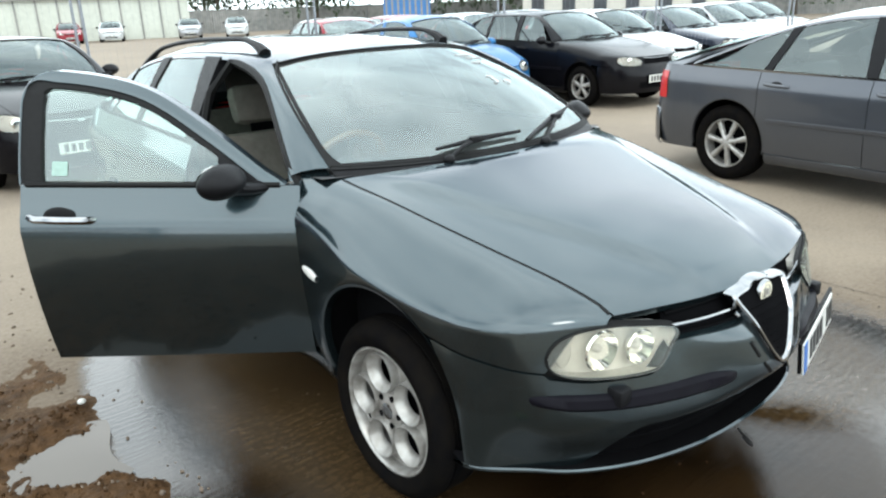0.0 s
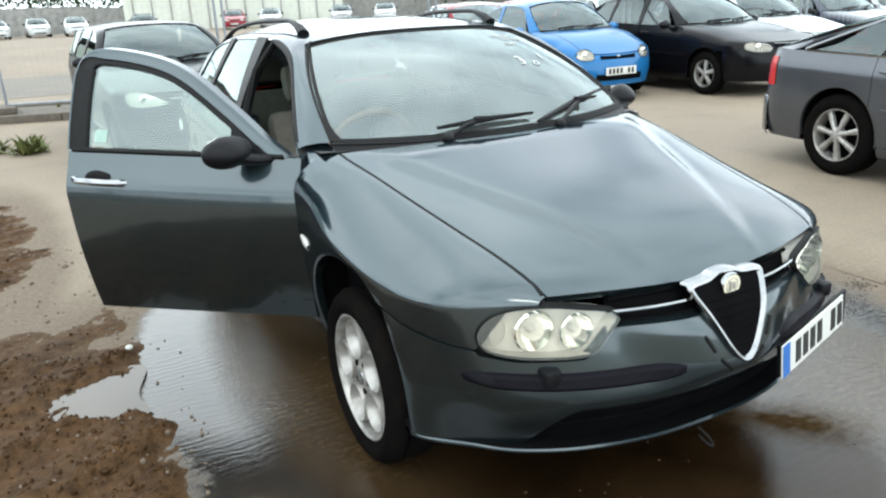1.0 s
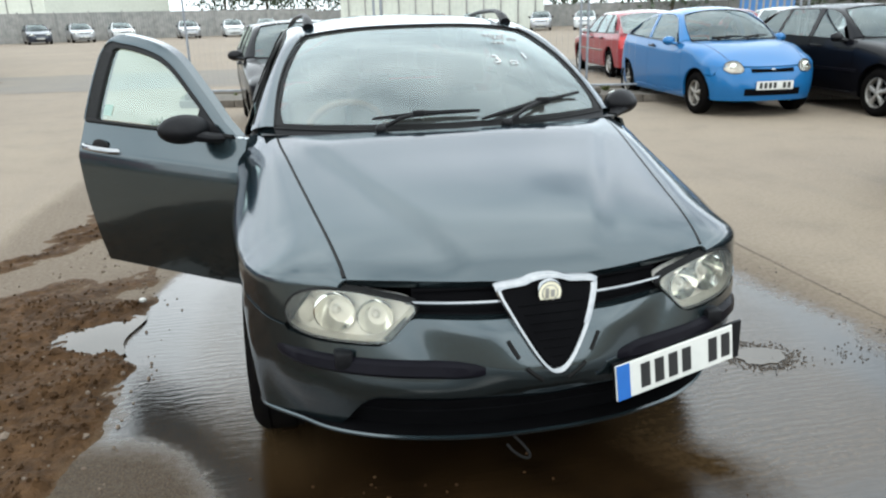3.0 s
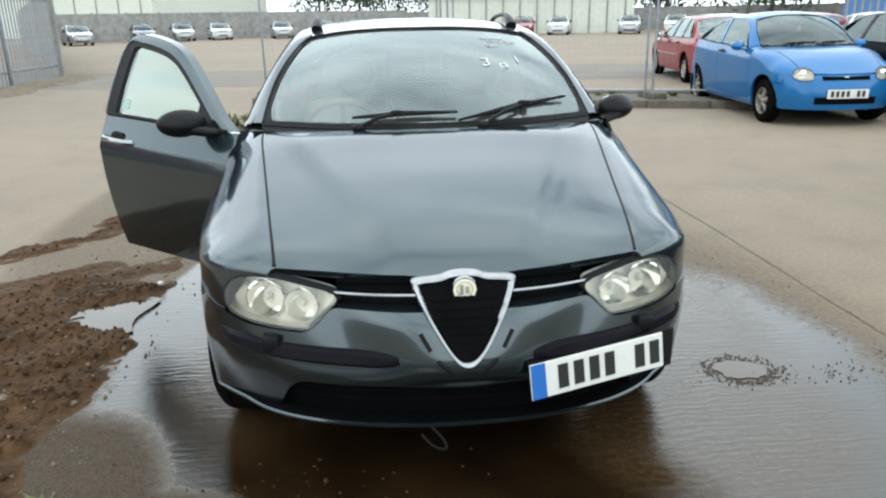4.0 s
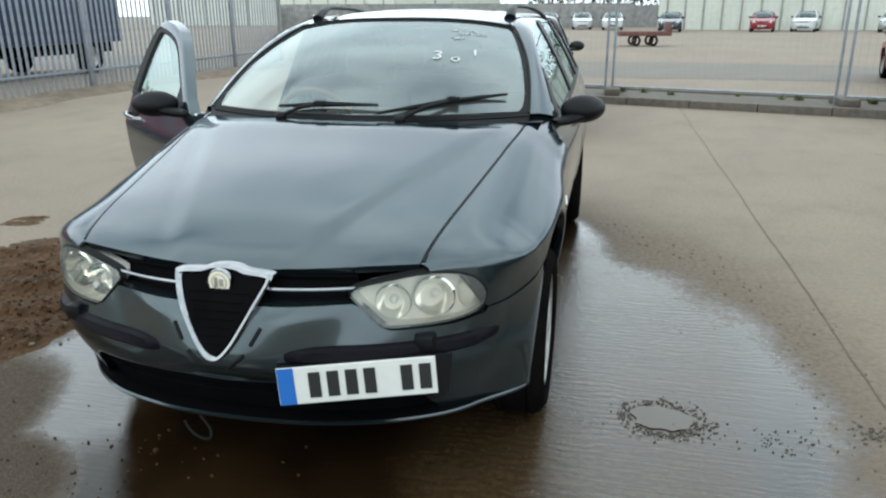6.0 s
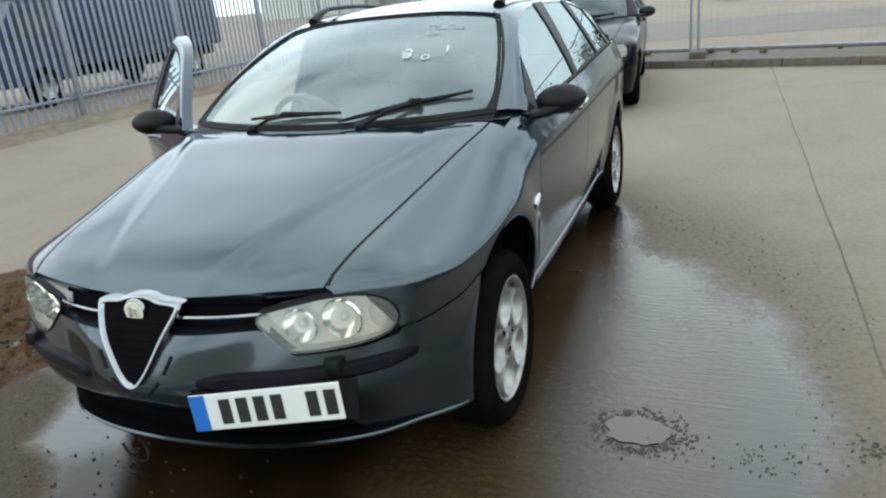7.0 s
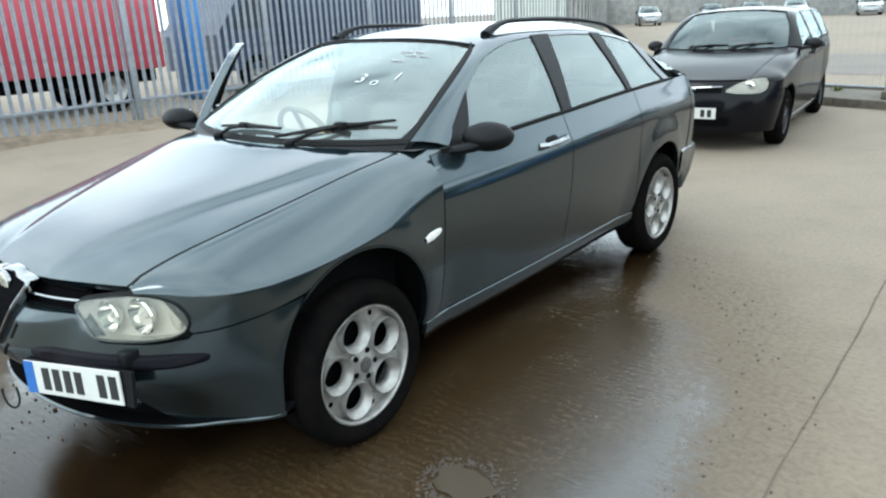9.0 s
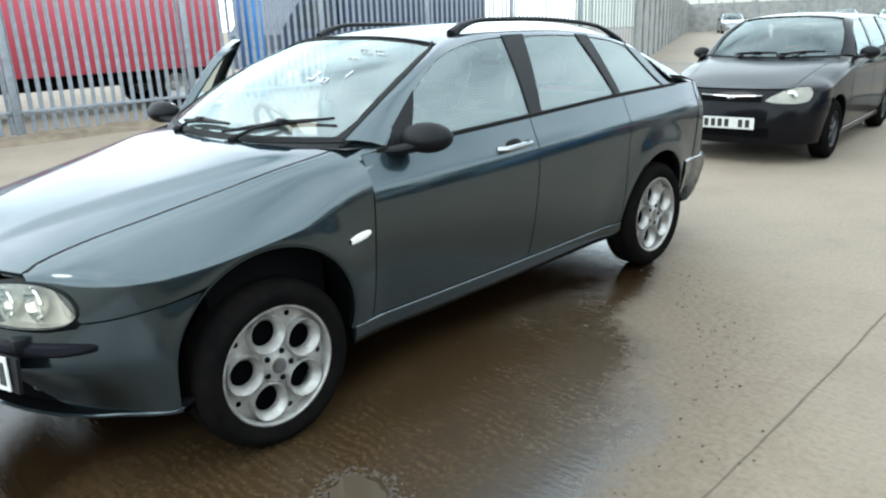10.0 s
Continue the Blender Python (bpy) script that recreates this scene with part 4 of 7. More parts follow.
    for sg in (1, -1):
        rows = []
        for k in range(30):
            x0 = 0.185 + (0.725 - 0.185) * k / 29
            w = f.W(f.yc) * f.prof(0.55 / f.belt(f.yc))
            a = sg * 0.001
            th = math.asin(min(1, (x0 / w)) ** (f.nose_n / 2))
            p = lambda z, out: Vector((sg * w * math.sin(th) ** (2 / f.nose_n) + sg * out * math.sin(th), f.yc - (f.D - f.ins(z)) * math.cos(th) ** (2 / f.nose_n) - f.bulge(x0, z) - out * math.cos(th), z))
            e = min(1.0, k / 4.0, (29 - k) / 4.0) ** 0.5
            z0, z1 = 0.508 + 0.010 * k / 29 + 0.012 * (1 - e), 0.554 + 0.006 * k / 29 - 0.012 * (1 - e)
            rows.append([p(z0, -0.004), p(z0 + 0.002, 0.012 * e), p(z0 + 0.012, 0.020 * e), p(z1 - 0.008, 0.017 * e), p(z1, 0.008 * e), p(z1 + 0.002, -0.004)])
        part("bumper_strip", Shape().rows(rows), M_TRIM, bumper, "black rubber bumper strip")
        wx = 0.545
        part("headlamp_washer", Shape().box((sg * wx - 0.024, f.front(wx, 0.55) - 0.030, 0.530), (sg * wx + 0.024, f.front(wx, 0.55) + 0.02, 0.578), None, 0.008), M_BLACK, bumper)
    part("towing_eye_cable", Shape().tube([(-0.10 + 0.04 * math.sin(k * 0.4), -0.83 + 0.02 * math.cos(k * 0.4), 0.31 - 0.055 * math.sin(k * math.pi / 10)) for k in range(11)], 0.004, 6), M_SEAL, bumper, "loose black cable loop")

    # upper grille openings beside the shield
    for sg in (1, -1):
        g = Shape().grid(10, 4, lambda u, v: (sg * (0.09 + 0.262 * u), f.front(0.10 + 0.25 * u, 0.65 + 0.095 * v) + 0.045, 0.642 + 0.108 * v))
        gr = part("upper_grille", g, M_DARK, car, "black grille slot with one bright bar")
        ya, yb = f.front(0.12, 0.70) + 0.004, f.front(0.372, 0.70) + 0.010
        part("grille_bar", Shape().tube([(sg * (0.12 + 0.252 * k / 10), ya + (yb - ya) * k / 10 - 0.010 * math.sin(k * math.pi / 10), 0.702) for k in range(11)], 0.0055, 6), M_CHROME, gr)
        for z in (0.668, 0.726):
            part("grille_bar", Shape().tube([(sg * (0.11 + 0.24 * k / 10), f.front(0.13 + 0.22 * k / 10, z) + 0.030, z) for k in range(11)], 0.006, 6), M_DARK, gr)

    # headlamps
    for sg in (1, -1):
        loop = smooth_loop([(0.350, 0.690), (0.366, 0.706), (0.44, 0.721), (0.52, 0.733), (0.60, 0.731), (0.660, 0.708), (0.688, 0.662), (0.674, 0.620), (0.62, 0.603), (0.53, 0.598), (0.455, 0.599), (0.424, 0.607), (0.385, 0.645), (0.355, 0.676)], 4)
        def on(x, z, d=0.0):
            return Vector((sg * x, f.front(x, z) + d, z))
        hl = part("headlamp", outline_patch(loop, lambda x, z: on(x, z, 0.055), 8), M_HOUSING, car, "clear headlamp with twin round reflectors")
        wall = Shape().rows([[on(x, z, 0.001), on(x, z, 0.056)] for x, z in loop + loop[:1]])
        part("lamp_housing", wall, M_HOUSING, hl)
        part("lamp_lens", outline_patch(loop, lambda x, z: on(x, z, -0.006 * (1 if True else 0)), 8), M_LENS, hl)
        # black ring and surround stand for the dark of the gap round the lamp
        part("lamp_gap_ring", Shape().tube([on(x, z, 0.001) for x, z in loop + loop[:1]], 0.0042, 6), M_SEAL, hl)
        lx, lz = sum(p[0] for p in loop) / len(loop), sum(p[1] for p in loop) / len(loop)
        ring = [[on(x, z, 0.003), on(min(0.70, lx + (x - lx) * 1.08), min(lz + (z - lz) * 1.16, 0.750), 0.016)] for x, z in loop + loop[:1]]
        part("lamp_surround", Shape().rows(ring), M_SEAL, hl)
        for cx, cz, r in ((0.448, 0.660, 0.047), (0.552, 0.667, 0.054)):
            m = Matrix.Translation(on(cx, cz, 0.050)) @ pose(0, 0, 0, 0, 0, -90 + sg * 8)
            bowl = Shape()
            seg = 24
            bowl.rows([[m @ Vector((x, q * r * math.cos(k * math.tau / seg), q * r * math.sin(k * math.tau / seg))) for x, q in ((0.030, 1.08), (0.034, 1.0), (0.012, 0.82), (-0.008, 0.5), (-0.014, 0.2), (-0.014, 0.01))] for k in range(seg)], close=True)
            part("reflector", bowl, M_REFLECT, hl)
            part("bulb", Shape().ball(m @ Vector((0.008, 0, 0)), (0.012, 0.018, 0.012)), M_WHITE_LENS, hl)
        part("inner_indicator", Shape().ball(on(0.628, 0.658, 0.045), (0.028, 0.012, 0.04)), M_HOUSING, hl)

    # shield grille
    def shield(x, z, d):
        return Vector((x, f.front(x * 0.7, z) + f.bulge(abs(x * 0.7), z) - 0.048 * soft(0.42, 0.52, z) * (1 - 0.8 * soft(0.64, 0.80, z)) - d, z))
    half = [(0.0, 0.762), (0.038, 0.759), (0.068, 0.751), (0.132, 0.746), (0.144, 0.735), (0.122, 0.686), (0.094, 0.633), (0.058, 0.572), (0.026, 0.533), (0.0, 0.523)]
    hin = [(0.0, 0.748), (0.035, 0.745), (0.063, 0.737), (0.113, 0.733), (0.121, 0.724), (0.103, 0.684), (0.076, 0.631), (0.042, 0.574), (0.017, 0.546), (0.0, 0.540)]
    ring_o = [(-x, z) for x, z in half[1:-1]][::-1]
    ring_i = [(-x, z) for x, z in hin[1:-1]][::-1]
    ro, ri = smooth_loop(half + ring_o, 3), smooth_loop(hin + ring_i, 3)
    rows = []
    for (x0, z0), (x1, z1) in zip(ro + ro[:1], ri + ri[:1]):
        rows.append([shield(x0, z0, -0.02), shield(x0, z0, 0.006), shield(x0 + (x1 - x0) * 0.25, z0 + (z1 - z0) * 0.25, 0.013), shield(x0 + (x1 - x0) * 0.65, z0 + (z1 - z0) * 0.65, 0.012), shield(x1, z1, 0.004), shield(x1, z1, -0.03)])
    sh = part("shield_grille", Shape().rows(rows), M_CHROME, car, "chrome triangular shield grille")
    part("mesh_insert", outline_patch(ri, lambda x, z: shield(x, z, 0.005), 4), M_DARK, sh, "black mesh insert")
    for k in range(7):
        z = 0.57 + 0.021 * k
        wx = 0.108 * (z - 0.535) / 0.195
        part("mesh_bar", Shape().tube([shield(-wx, z, 0.006), shield(0, z, 0.006), shield(wx, z, 0.006)], 0.0022, 5), M_DARK, sh)
    bm_ = Matrix.Translation(shield(0, 0.722, 0.012)) @ pose(0, 0, 0, 0, 0, -90)
    def disc(prof):
        return Shape().rows([[bm_ @ Vector((x, q * math.cos(k * math.tau / 32), q * math.sin(k * math.tau / 32))) for x, q in prof] for k in range(32)], close=True)
    bd = part("badge", disc([(-0.006, 0.036), (0.004, 0.0355), (0.007, 0.0335), (0.006, 0.031)]), M_CHROME, sh, "round cream and grey badge")
    part("badge_face", disc([(0.006, 0.031), (0.0065, 0.001)]), M_PLATE_Y, bd)
    part("badge_ring", disc([(0.006, 0.023), (0.0075, 0.0225), (0.0075, 0.0205), (0.006, 0.020)]), M_ALLOY, bd)
    part("badge_field", Shape().box((-0.013, -0.009, -0.014), (-0.004, -0.006, 0.014), Matrix.Translation(shield(0, 0.722, 0.012))), M_ALLOY, bd)
    part("badge_field", Shape().box((0.002, -0.009, -0.011), (0.012, -0.006, 0.009), Matrix.Translation(shield(0, 0.722, 0.012))), M_ALLOY, bd)
    for sg in (1, -1):
        for (xa, za), (xb, zb) in (((0.126, 0.612), (0.100, 0.566)), ((0.082, 0.540), (0.036, 0.498))):
            part("vent_slot", Shape().tube([Vector((sg * (xa + (xb - xa) * s), f.front(xa + (xb - xa) * s, za + (zb - za) * s) + 0.001, za + (zb - za) * s)) for s in (0, 0.25, 0.5, 0.75, 1)], 0.0065, 6), M_SEAL, bumper)

    # number plate on its bracket
    pm = pose(0.174, -0.856, 0.456, -4, -4.4, 13.5)
    pl = part("number_plate", Shape().box((0, -0.003, -0.053), (0.425, 0.003, 0.053), pm, 0.002), M_PLATE, bumper, "white number plate with a blue band, its end broken off", smooth=False)
    pl.data.transform(Matrix.Identity(4))
    part("blue_band", Shape().box((0.002, -0.0045, -0.052), (0.046, -0.002, 0.052), pm), M_PLATE_BLUE, pl, smooth=False)
    letter_bars(pl, pm @ pose(0.075, -0.002, 0), 7, 0.345, 0.072, gap=4)
    part("plate_bracket", Shape().slab([pm @ Vector(p) for p in ((0.0, 0.006, -0.05), (0.40, 0.006, -0.055), (0.455, 0.006, -0.06), (0.47, 0.006, 0.052), (0.0, 0.006, 0.055))], (0, 0.010, 0)), M_BLACK, pl, smooth=False)

    # wing indicators
    for sg in (1, -1):
        y, z = 0.372, 0.692
        rows = []
        for k in range(9):
            u = k / 8
            yy, e = y - 0.050 + 0.100 * u, math.sin(max(0.08, u) * math.pi * 0.92 + 0.1) ** 0.35
            zz = z - 0.008 + 0.016 * u
            x = f.side(yy, zz)
            rows.append([(sg * (x - 0.002), yy, zz - 0.017 * e), (sg * (x + 0.008 * e), yy, zz - 0.012 * e), (sg * (x + 0.011 * e), yy, zz), (sg * (x + 0.008 * e), yy, zz + 0.012 * e), (sg * (x - 0.002), yy, zz + 0.017 * e)])
        part("wing_indicator", Shape().rows(rows), M_WHITE_LENS, car, "clear oval side indicator")

    # wipers, on their side of the glass
    def on_ws(a, v, d=0.022):
        p = Vector(ws_b(a)).lerp(Vector(ws_t(a)), v) + bow_at(f.ws_bulge, a, v)
        return p + Vector((0, -0.8, 0.6)) * d

    wiper(car, on_ws(-0.42, -0.02, 0.02), on_ws(-0.20, 0.075), on_ws(-0.46, 0.05), on_ws(0.16, 0.08))
    wiper(car, on_ws(0.30, -0.02, 0.02), on_ws(0.585, 0.11), on_ws(0.16, 0.02), on_ws(0.88, 0.155))

    # black band baked into the windscreen's edge
    band = Shape()
    for sg in (1, -1):
        band.grid(3, 14, lambda u, v: on_ws(sg * (0.992 - (0.020 + 0.035 * (1 - soft(0.0, 0.16, v)) ** 2) * u), 0.01 + 0.98 * v, 0.003), sg < 0)
    band.grid(24, 3, lambda u, v: on_ws(-0.95 + 1.9 * u, 0.004 + 0.022 * v, 0.0035))
    band.grid(24, 2, lambda u, v: on_ws(-0.95 + 1.9 * u, 0.970 + 0.020 * v + 0.02 * v * (u - 0.5) ** 2, 0.0035))
    part("windscreen_border", band, M_SEAL, car, "black border of the windscreen")

    # roof rails
    for sg in (1, -1):
        pts = []
        for k in range(25):
            u = k / 24
            y = 1.24 + 1.28 * u
            e = f.roof_edge(y)
            x = e.x - 0.015
            lift = 0.052 * min(1.0, 7 * u, 7 * (1 - u)) ** 0.6
            pts.append((sg * x, y, roof(0.5 + 0.5 * x / e.x, (y - 1.02) / 1.8)[2] - 0.006 + lift))
        part("roof_rail", Shape().tube(pts, lambda s: 0.014 + 0.016 * max(0, 1 - 9 * min(s, 1 - s)), 8, 0.8), M_BLACK, car, "black roof rail")

    # door of the passenger side carries its mirror
    mirror_shell(car, (f.side(0.62, 0.985) - 0.005, 0.625, 0.985), 1, M_BLACK, (0.106, 0.068, 0.060), sweep=32)
    # marks on the windscreen
    def write(txt, a, v, size):
        fc = bpy.data.curves.new("writing", "FONT")
        fc.body, fc.size, fc.resolution_u = txt, size, 3
        tmp = new("writing", fc)
        me = bpy.data.meshes.new_from_object(tmp.evaluated_get(bpy.context.evaluated_depsgraph_get()))
        bpy.data.objects.remove(tmp)
        o = on_ws(a, v, 0.004)
        up = (on_ws(a, v + 0.15, 0.004) - o).normalized()
        ri_ = (on_ws(a + 0.05, v, 0.004) - o).normalized()
        nn = ri_.cross(up)
        mm = Matrix((ri_, up, nn)).transposed().to_4x4()
        mm.translation = o
        me.transform(mm)
        me.materials.append(M_CHALK)
        ob = new("writing", me)
        ob.parent = car
        ob["label"] = "white hand-written number 301"
    bpy.context.view_layer.update()
    write("3", 0.41, 0.48, 0.10)
    write("o", 0.535, 0.46, 0.08)
    write("1", 0.66, 0.52, 0.085)
    for a0, v0, a1 in ((0.52, 0.72, 0.62), (0.50, 0.83, 0.60), (0.63, 0.835, 0.70), (0.56, 0.79, 0.66), (0.69, 0.79, 0.77)):
        part("scribble", Shape().tube([on_ws(a0 + (a1 - a0) * k / 8, v0 + 0.012 * math.sin(k * 2.1), 0.003) for k in range(9)], 0.0022, 4), M_CHALK, car)

    # inside
    for sx in (-0.36, 0.36):
        seat(car, sx, 1.22, 0.32, "front_seat")
    rs = seat(car, 0, 2.08, 0.34, "rear_seat", wide=0.62)
    for sx in (-0.38, 0.38):
        part("headrest", Shape().box((sx - 0.13, 0.36, 0.72), (sx + 0.13, 0.45, 0.86), None, 0.04), M_SEAT, rs)
    dash = Shape().rows([[(x, 0.42 - 0.12 * (1 - (x / 0.75) ** 2), 0.995), (x, 0.62, 0.985), (x, 0.74, 0.93 + (0.04 if -0.58 < x < -0.16 else 0)), (x, 0.80, 0.86), (x, 0.78, 0.62), (x, 0.70, 0.45)] for x in np.linspace(-0.74, 0.74, 30)])
    part("dashboard", dash, M_DASH, car)
    sm = pose(-0.37, 0.86, 0.90, -64, 0, 0)
    st = Shape()
    st.rows([[sm @ Vector(((0.185 + 0.015 * math.cos(b_)) * math.cos(a_), (0.185 + 0.015 * math.cos(b_)) * math.sin(a_), 0.015 * math.sin(b_))) for b_ in np.linspace(0, math.tau, 9)] for a_ in np.linspace(0, math.tau, 37)])
    sw = part("steering_wheel", st, M_WOOD, car, "tan wood-rimmed steering wheel")
    part("wheel_boss", Shape().ball(sm @ Vector((0, 0, 0)), (0.07, 0.03, 0.06)), M_DASH, sw)
    for a_ in (0, 180, 270):
        part("wheel_spoke", Shape().tube([sm @ Vector((0.05 * math.cos(radians(a_)), 0.05 * math.sin(radians(a_)), 0)), sm @ Vector((0.18 * math.cos(radians(a_)), 0.18 * math.sin(radians(a_)), 0))], 0.012, 6), M_DASH, sw)
    part("inner_mirror", Shape().box((-0.12, 0, 0), (0.12, 0.03, 0.06), pose(0, 1.07, 1.285, 12, 0, -8), 0.012), M_BLACK, car)
    part("headlining", Shape().grid(12, 10, lambda u, v: Vector(roof(0.06 + 0.88 * u, 0.03 + 0.94 * v)) - Vector((0, 0, 0.03))), M_SEAT, car, "pale cloth headlining")
    part("door_card", Shape().grid(8, 6, lambda u, v: (0.775 - 0.03 * math.sin(v * 3.1), 0.5 + 1.7 * u, 0.36 + 0.62 * v)), M_SEAT, car)
    part("load_cover", Shape().box((-0.66, 2.45, 0.90), (0.66, 3.2, 0.92), None, 0.006), M_DASH, car)
    # tail lamps
    for sg in (1, -1):
        part("tail_lamp", Shape().grid(8, 6, lambda u, v: (sg * (f.side(3.15 + 0.14 * u, 0.76 + 0.2 * v) + 0.004), 3.15 + 0.14 * u, 0.76 + 0.2 * v)), M_RED_LENS, car)
    rows = []
    for sg in (-1, 1):
        run = []
        for y in np.linspace(f.arches[1][0] + f.arches[1][2] + 0.004, f.yt, 8):
            run.append([(sg * (f.side(y, max(z, 0.30)) + o), y, z) for o, z in ((-0.03, 0.285), (0.002, 0.30), (0.010, 0.40), (0.012, 0.50), (0.010, 0.565), (-0.01, 0.585))])
        rows += run if sg < 0 else run[::-1]
        if sg < 0:
            for k in range(1, 32):
                c = math.sin(k * math.pi / 32 - math.pi / 2)
                w = f.side(f.yt, 0.5)
                rows.append([(c * (w + o), f.rear(c * (w - 0.02), max(z, 0.3)) + o, z) for o, z in ((-0.03, 0.285), (0.002, 0.30), (0.010, 0.40), (0.012, 0.50), (0.010, 0.565), (-0.01, 0.585))])
    part("rear_bumper", Shape().rows(rows), M_PAINT, car)

    # open driver's door, built shut and swung out on its hinges
    hinge = Vector((-f.side(0.47, 0.6) + 0.015, 0.455, 0))
    swing = Matrix.Translation(hinge) @ pose(0, 0, 0, 0, 0, 49) @ Matrix.Translation(-hinge)
    sw_f = Shape()
    rows = [body_rows(f, y, f.door_low) for y in np.linspace(0.452, 1.42, 26)]
    panel(sw_f, rows, -1, 0.02)
    sw_f.v = [tuple(swing @ Vector(p)) for p in sw_f.v]
    door = part("driver_door", sw_f, M_PAINT, car, "driver's door standing open")

    def dp(name, shape, mat, label="", parent=None):
        shape.v = [tuple(swing @ Vector(p)) for p in shape.v]
        return part(name, shape, mat, parent or door, label)

    inner = Shape().grid(14, 8, lambda u, v: (-(f.side(0.46 + 0.95 * u, 0.36 + 0.60 * v) - 0.075 - 0.02 * math.sin(v * 3.1)), 0.46 + 0.95 * u, 0.36 + 0.615 * v))
    dp("door_card", inner, M_SEAT, "grey-beige door trim")
    rim_ = Shape()
    for yy in (0.455, 1.417):
        rim_.rows([[(-(f.side(yy, z) - 0.01), yy, z), (-(f.side(yy, z) - 0.08), yy, z)] for z in np.linspace(0.35, 0.985, 10)])
    for zz in (0.349,):
        rim_.rows([[(-(f.side(y, zz) - 0.01), y, zz), (-(f.side(y, zz) - 0.08), y, zz)] for y in np.linspace(0.455, 1.417, 12)])
    rim_.rows([[(-(f.side(y, f.belt(y)) - 0.01), y, f.belt(y) - 0.003), (-(f.side(y, f.belt(y)) - 0.08), y, f.belt(y) - 0.006)] for y in np.linspace(0.455, 1.417, 12)])
    dp("door_edge", rim_, M_PAINT)

    def fr(y, z, o=0.0):
        return Vector((-(f.side(y, z) - o), y, z))
    def dgt(y):
        return f.gt(y) + 0.022
    top_a, top_b, top_c = Vector((1.33, dgt(1.33), 0)), Vector((1.436, dgt(1.36) + 0.002, 0)), Vector((1.440, 1.270, 0))
    fpath = [(0.500, 0.980), (0.53, 1.001)] + [(y, dgt(y)) for y in np.linspace(0.575, 1.31, 24)]
    fpath += [tuple((top_a.lerp(top_b, k / 10).lerp(top_b.lerp(top_c, k / 10), k / 10)).xy) for k in range(11)]
    fpath += [(1.440 - 0.016 * k / 5, 1.270 - 0.285 * k / 5) for k in range(1, 6)]
    rows, srows, nf = [], [], len(fpath)
    bk = Vector((0.045, 0, 0))
    for i, (y, z) in enumerate(fpath):
        p, q = fpath[max(i - 1, 0)], fpath[min(i + 1, nf - 1)]
        a0 = Vector((0, q[0] - p[0], q[1] - p[1])).normalized()
        nn = Vector((0, a0.z, -a0.y))
        back = soft(nf - 17, nf - 8, i)
        w1, w2 = 0.040 - 0.034 * back, 0.060 + 0.022 * back
        at = lambda w, o: fr(y + nn.y * w, max(z + nn.z * w, f.belt(y) + 0.003), o)
        rows.append([at(0, -0.002) + bk, at(0, -0.002), at(0.005, -0.006), at(w1 - 0.004, -0.005), at(w1, 0.000), at(w1, 0.0) + bk])
        srows.append([at(w1 - 0.002, 0.004), at(w1 + 0.003, -0.001), at(w2 - 0.005, -0.001), at(w2, 0.004), at(w2, 0.006) + bk * 0.6])
    dp("window_frame", Shape().rows(rows), M_PAINT)
    dp("window_seal", Shape().rows(srows), M_SEAL)
    dp("belt_strip", Shape().tube([fr(y, f.belt(y) + 0.004, -0.003) for y in np.linspace(0.52, 1.40, 14)], 0.010, 6), M_SEAL)
    dp("corner_piece", Shape().slab([fr(0.530, 0.985, -0.002), fr(0.735, 0.992, -0.002), fr(0.735, 1.082, -0.002), fr(0.60, 1.000, -0.002)], (0.014, 0, 0)), M_BLACK)
    dp("door_window", side_pane(f, -1, (0.60, 1.39), (0.72, 1.40), off=0.012), M_GLASS_SIDE)
    dp("window_sticker", Shape().poly([fr(y, z, 0.010) for y, z in ((1.262, 1.030), (1.318, 1.032), (1.316, 1.078), (1.262, 1.076))]), M_STICKER, "small pale green window sticker")
    hy, hz = 1.262, f.crease(1.3) + 0.045
    hx = f.side(hy, hz)
    dp("handle", Shape().tube([(-(hx - 0.004), hy - 0.10, hz - 0.01), (-(hx + 0.028), hy - 0.075, hz - 0.004), (-(hx + 0.034), hy, hz + 0.0), (-(hx + 0.028), hy + 0.09, hz + 0.004), (-(hx + 0.002), hy + 0.125, hz + 0.006)], 0.011, 8, 1.2), M_CHROME, "chrome pull handle")
    dp("handle_recess", Shape().ball((-(hx - 0.003), hy + 0.02, hz + 0.004), (0.008, 0.058, 0.036)), M_SEAL)
    mp = swing @ Vector((-f.side(0.62, 0.985) + 0.005, 0.625, 0.985))
    mir = mirror_shell(door, mp, -1, M_BLACK, (0.106, 0.068, 0.060), 49, sweep=24)
    part("door_aperture_seal", Shape().tube([(-(f.side(0.47, 0.6) - 0.06), 0.48, 0.36), (-(f.side(0.47, 0.9) - 0.05), 0.48, 0.93)] + [Vector((-(f.side(y, f.gt(y)) - 0.014), y, f.gt(y) - 0.008)) for y in np.linspace(0.6, 1.36, 14)] + [(-(f.side(1.42, 1.2) - 0.02), 1.43, 1.22), (-(f.side(1.4, 1.0) - 0.03), 1.41, 1.0), (-(f.side(1.4, 0.6) - 0.05), 1.40, 0.36)], 0.020, 6), M_SEAL, car)
    part("door_pillar", Shape().box((-0.80, 1.40, 0.34), (-0.70, 1.50, 1.02), None, 0.02), M_PAINT, car)
    return car


estate = build_estate()


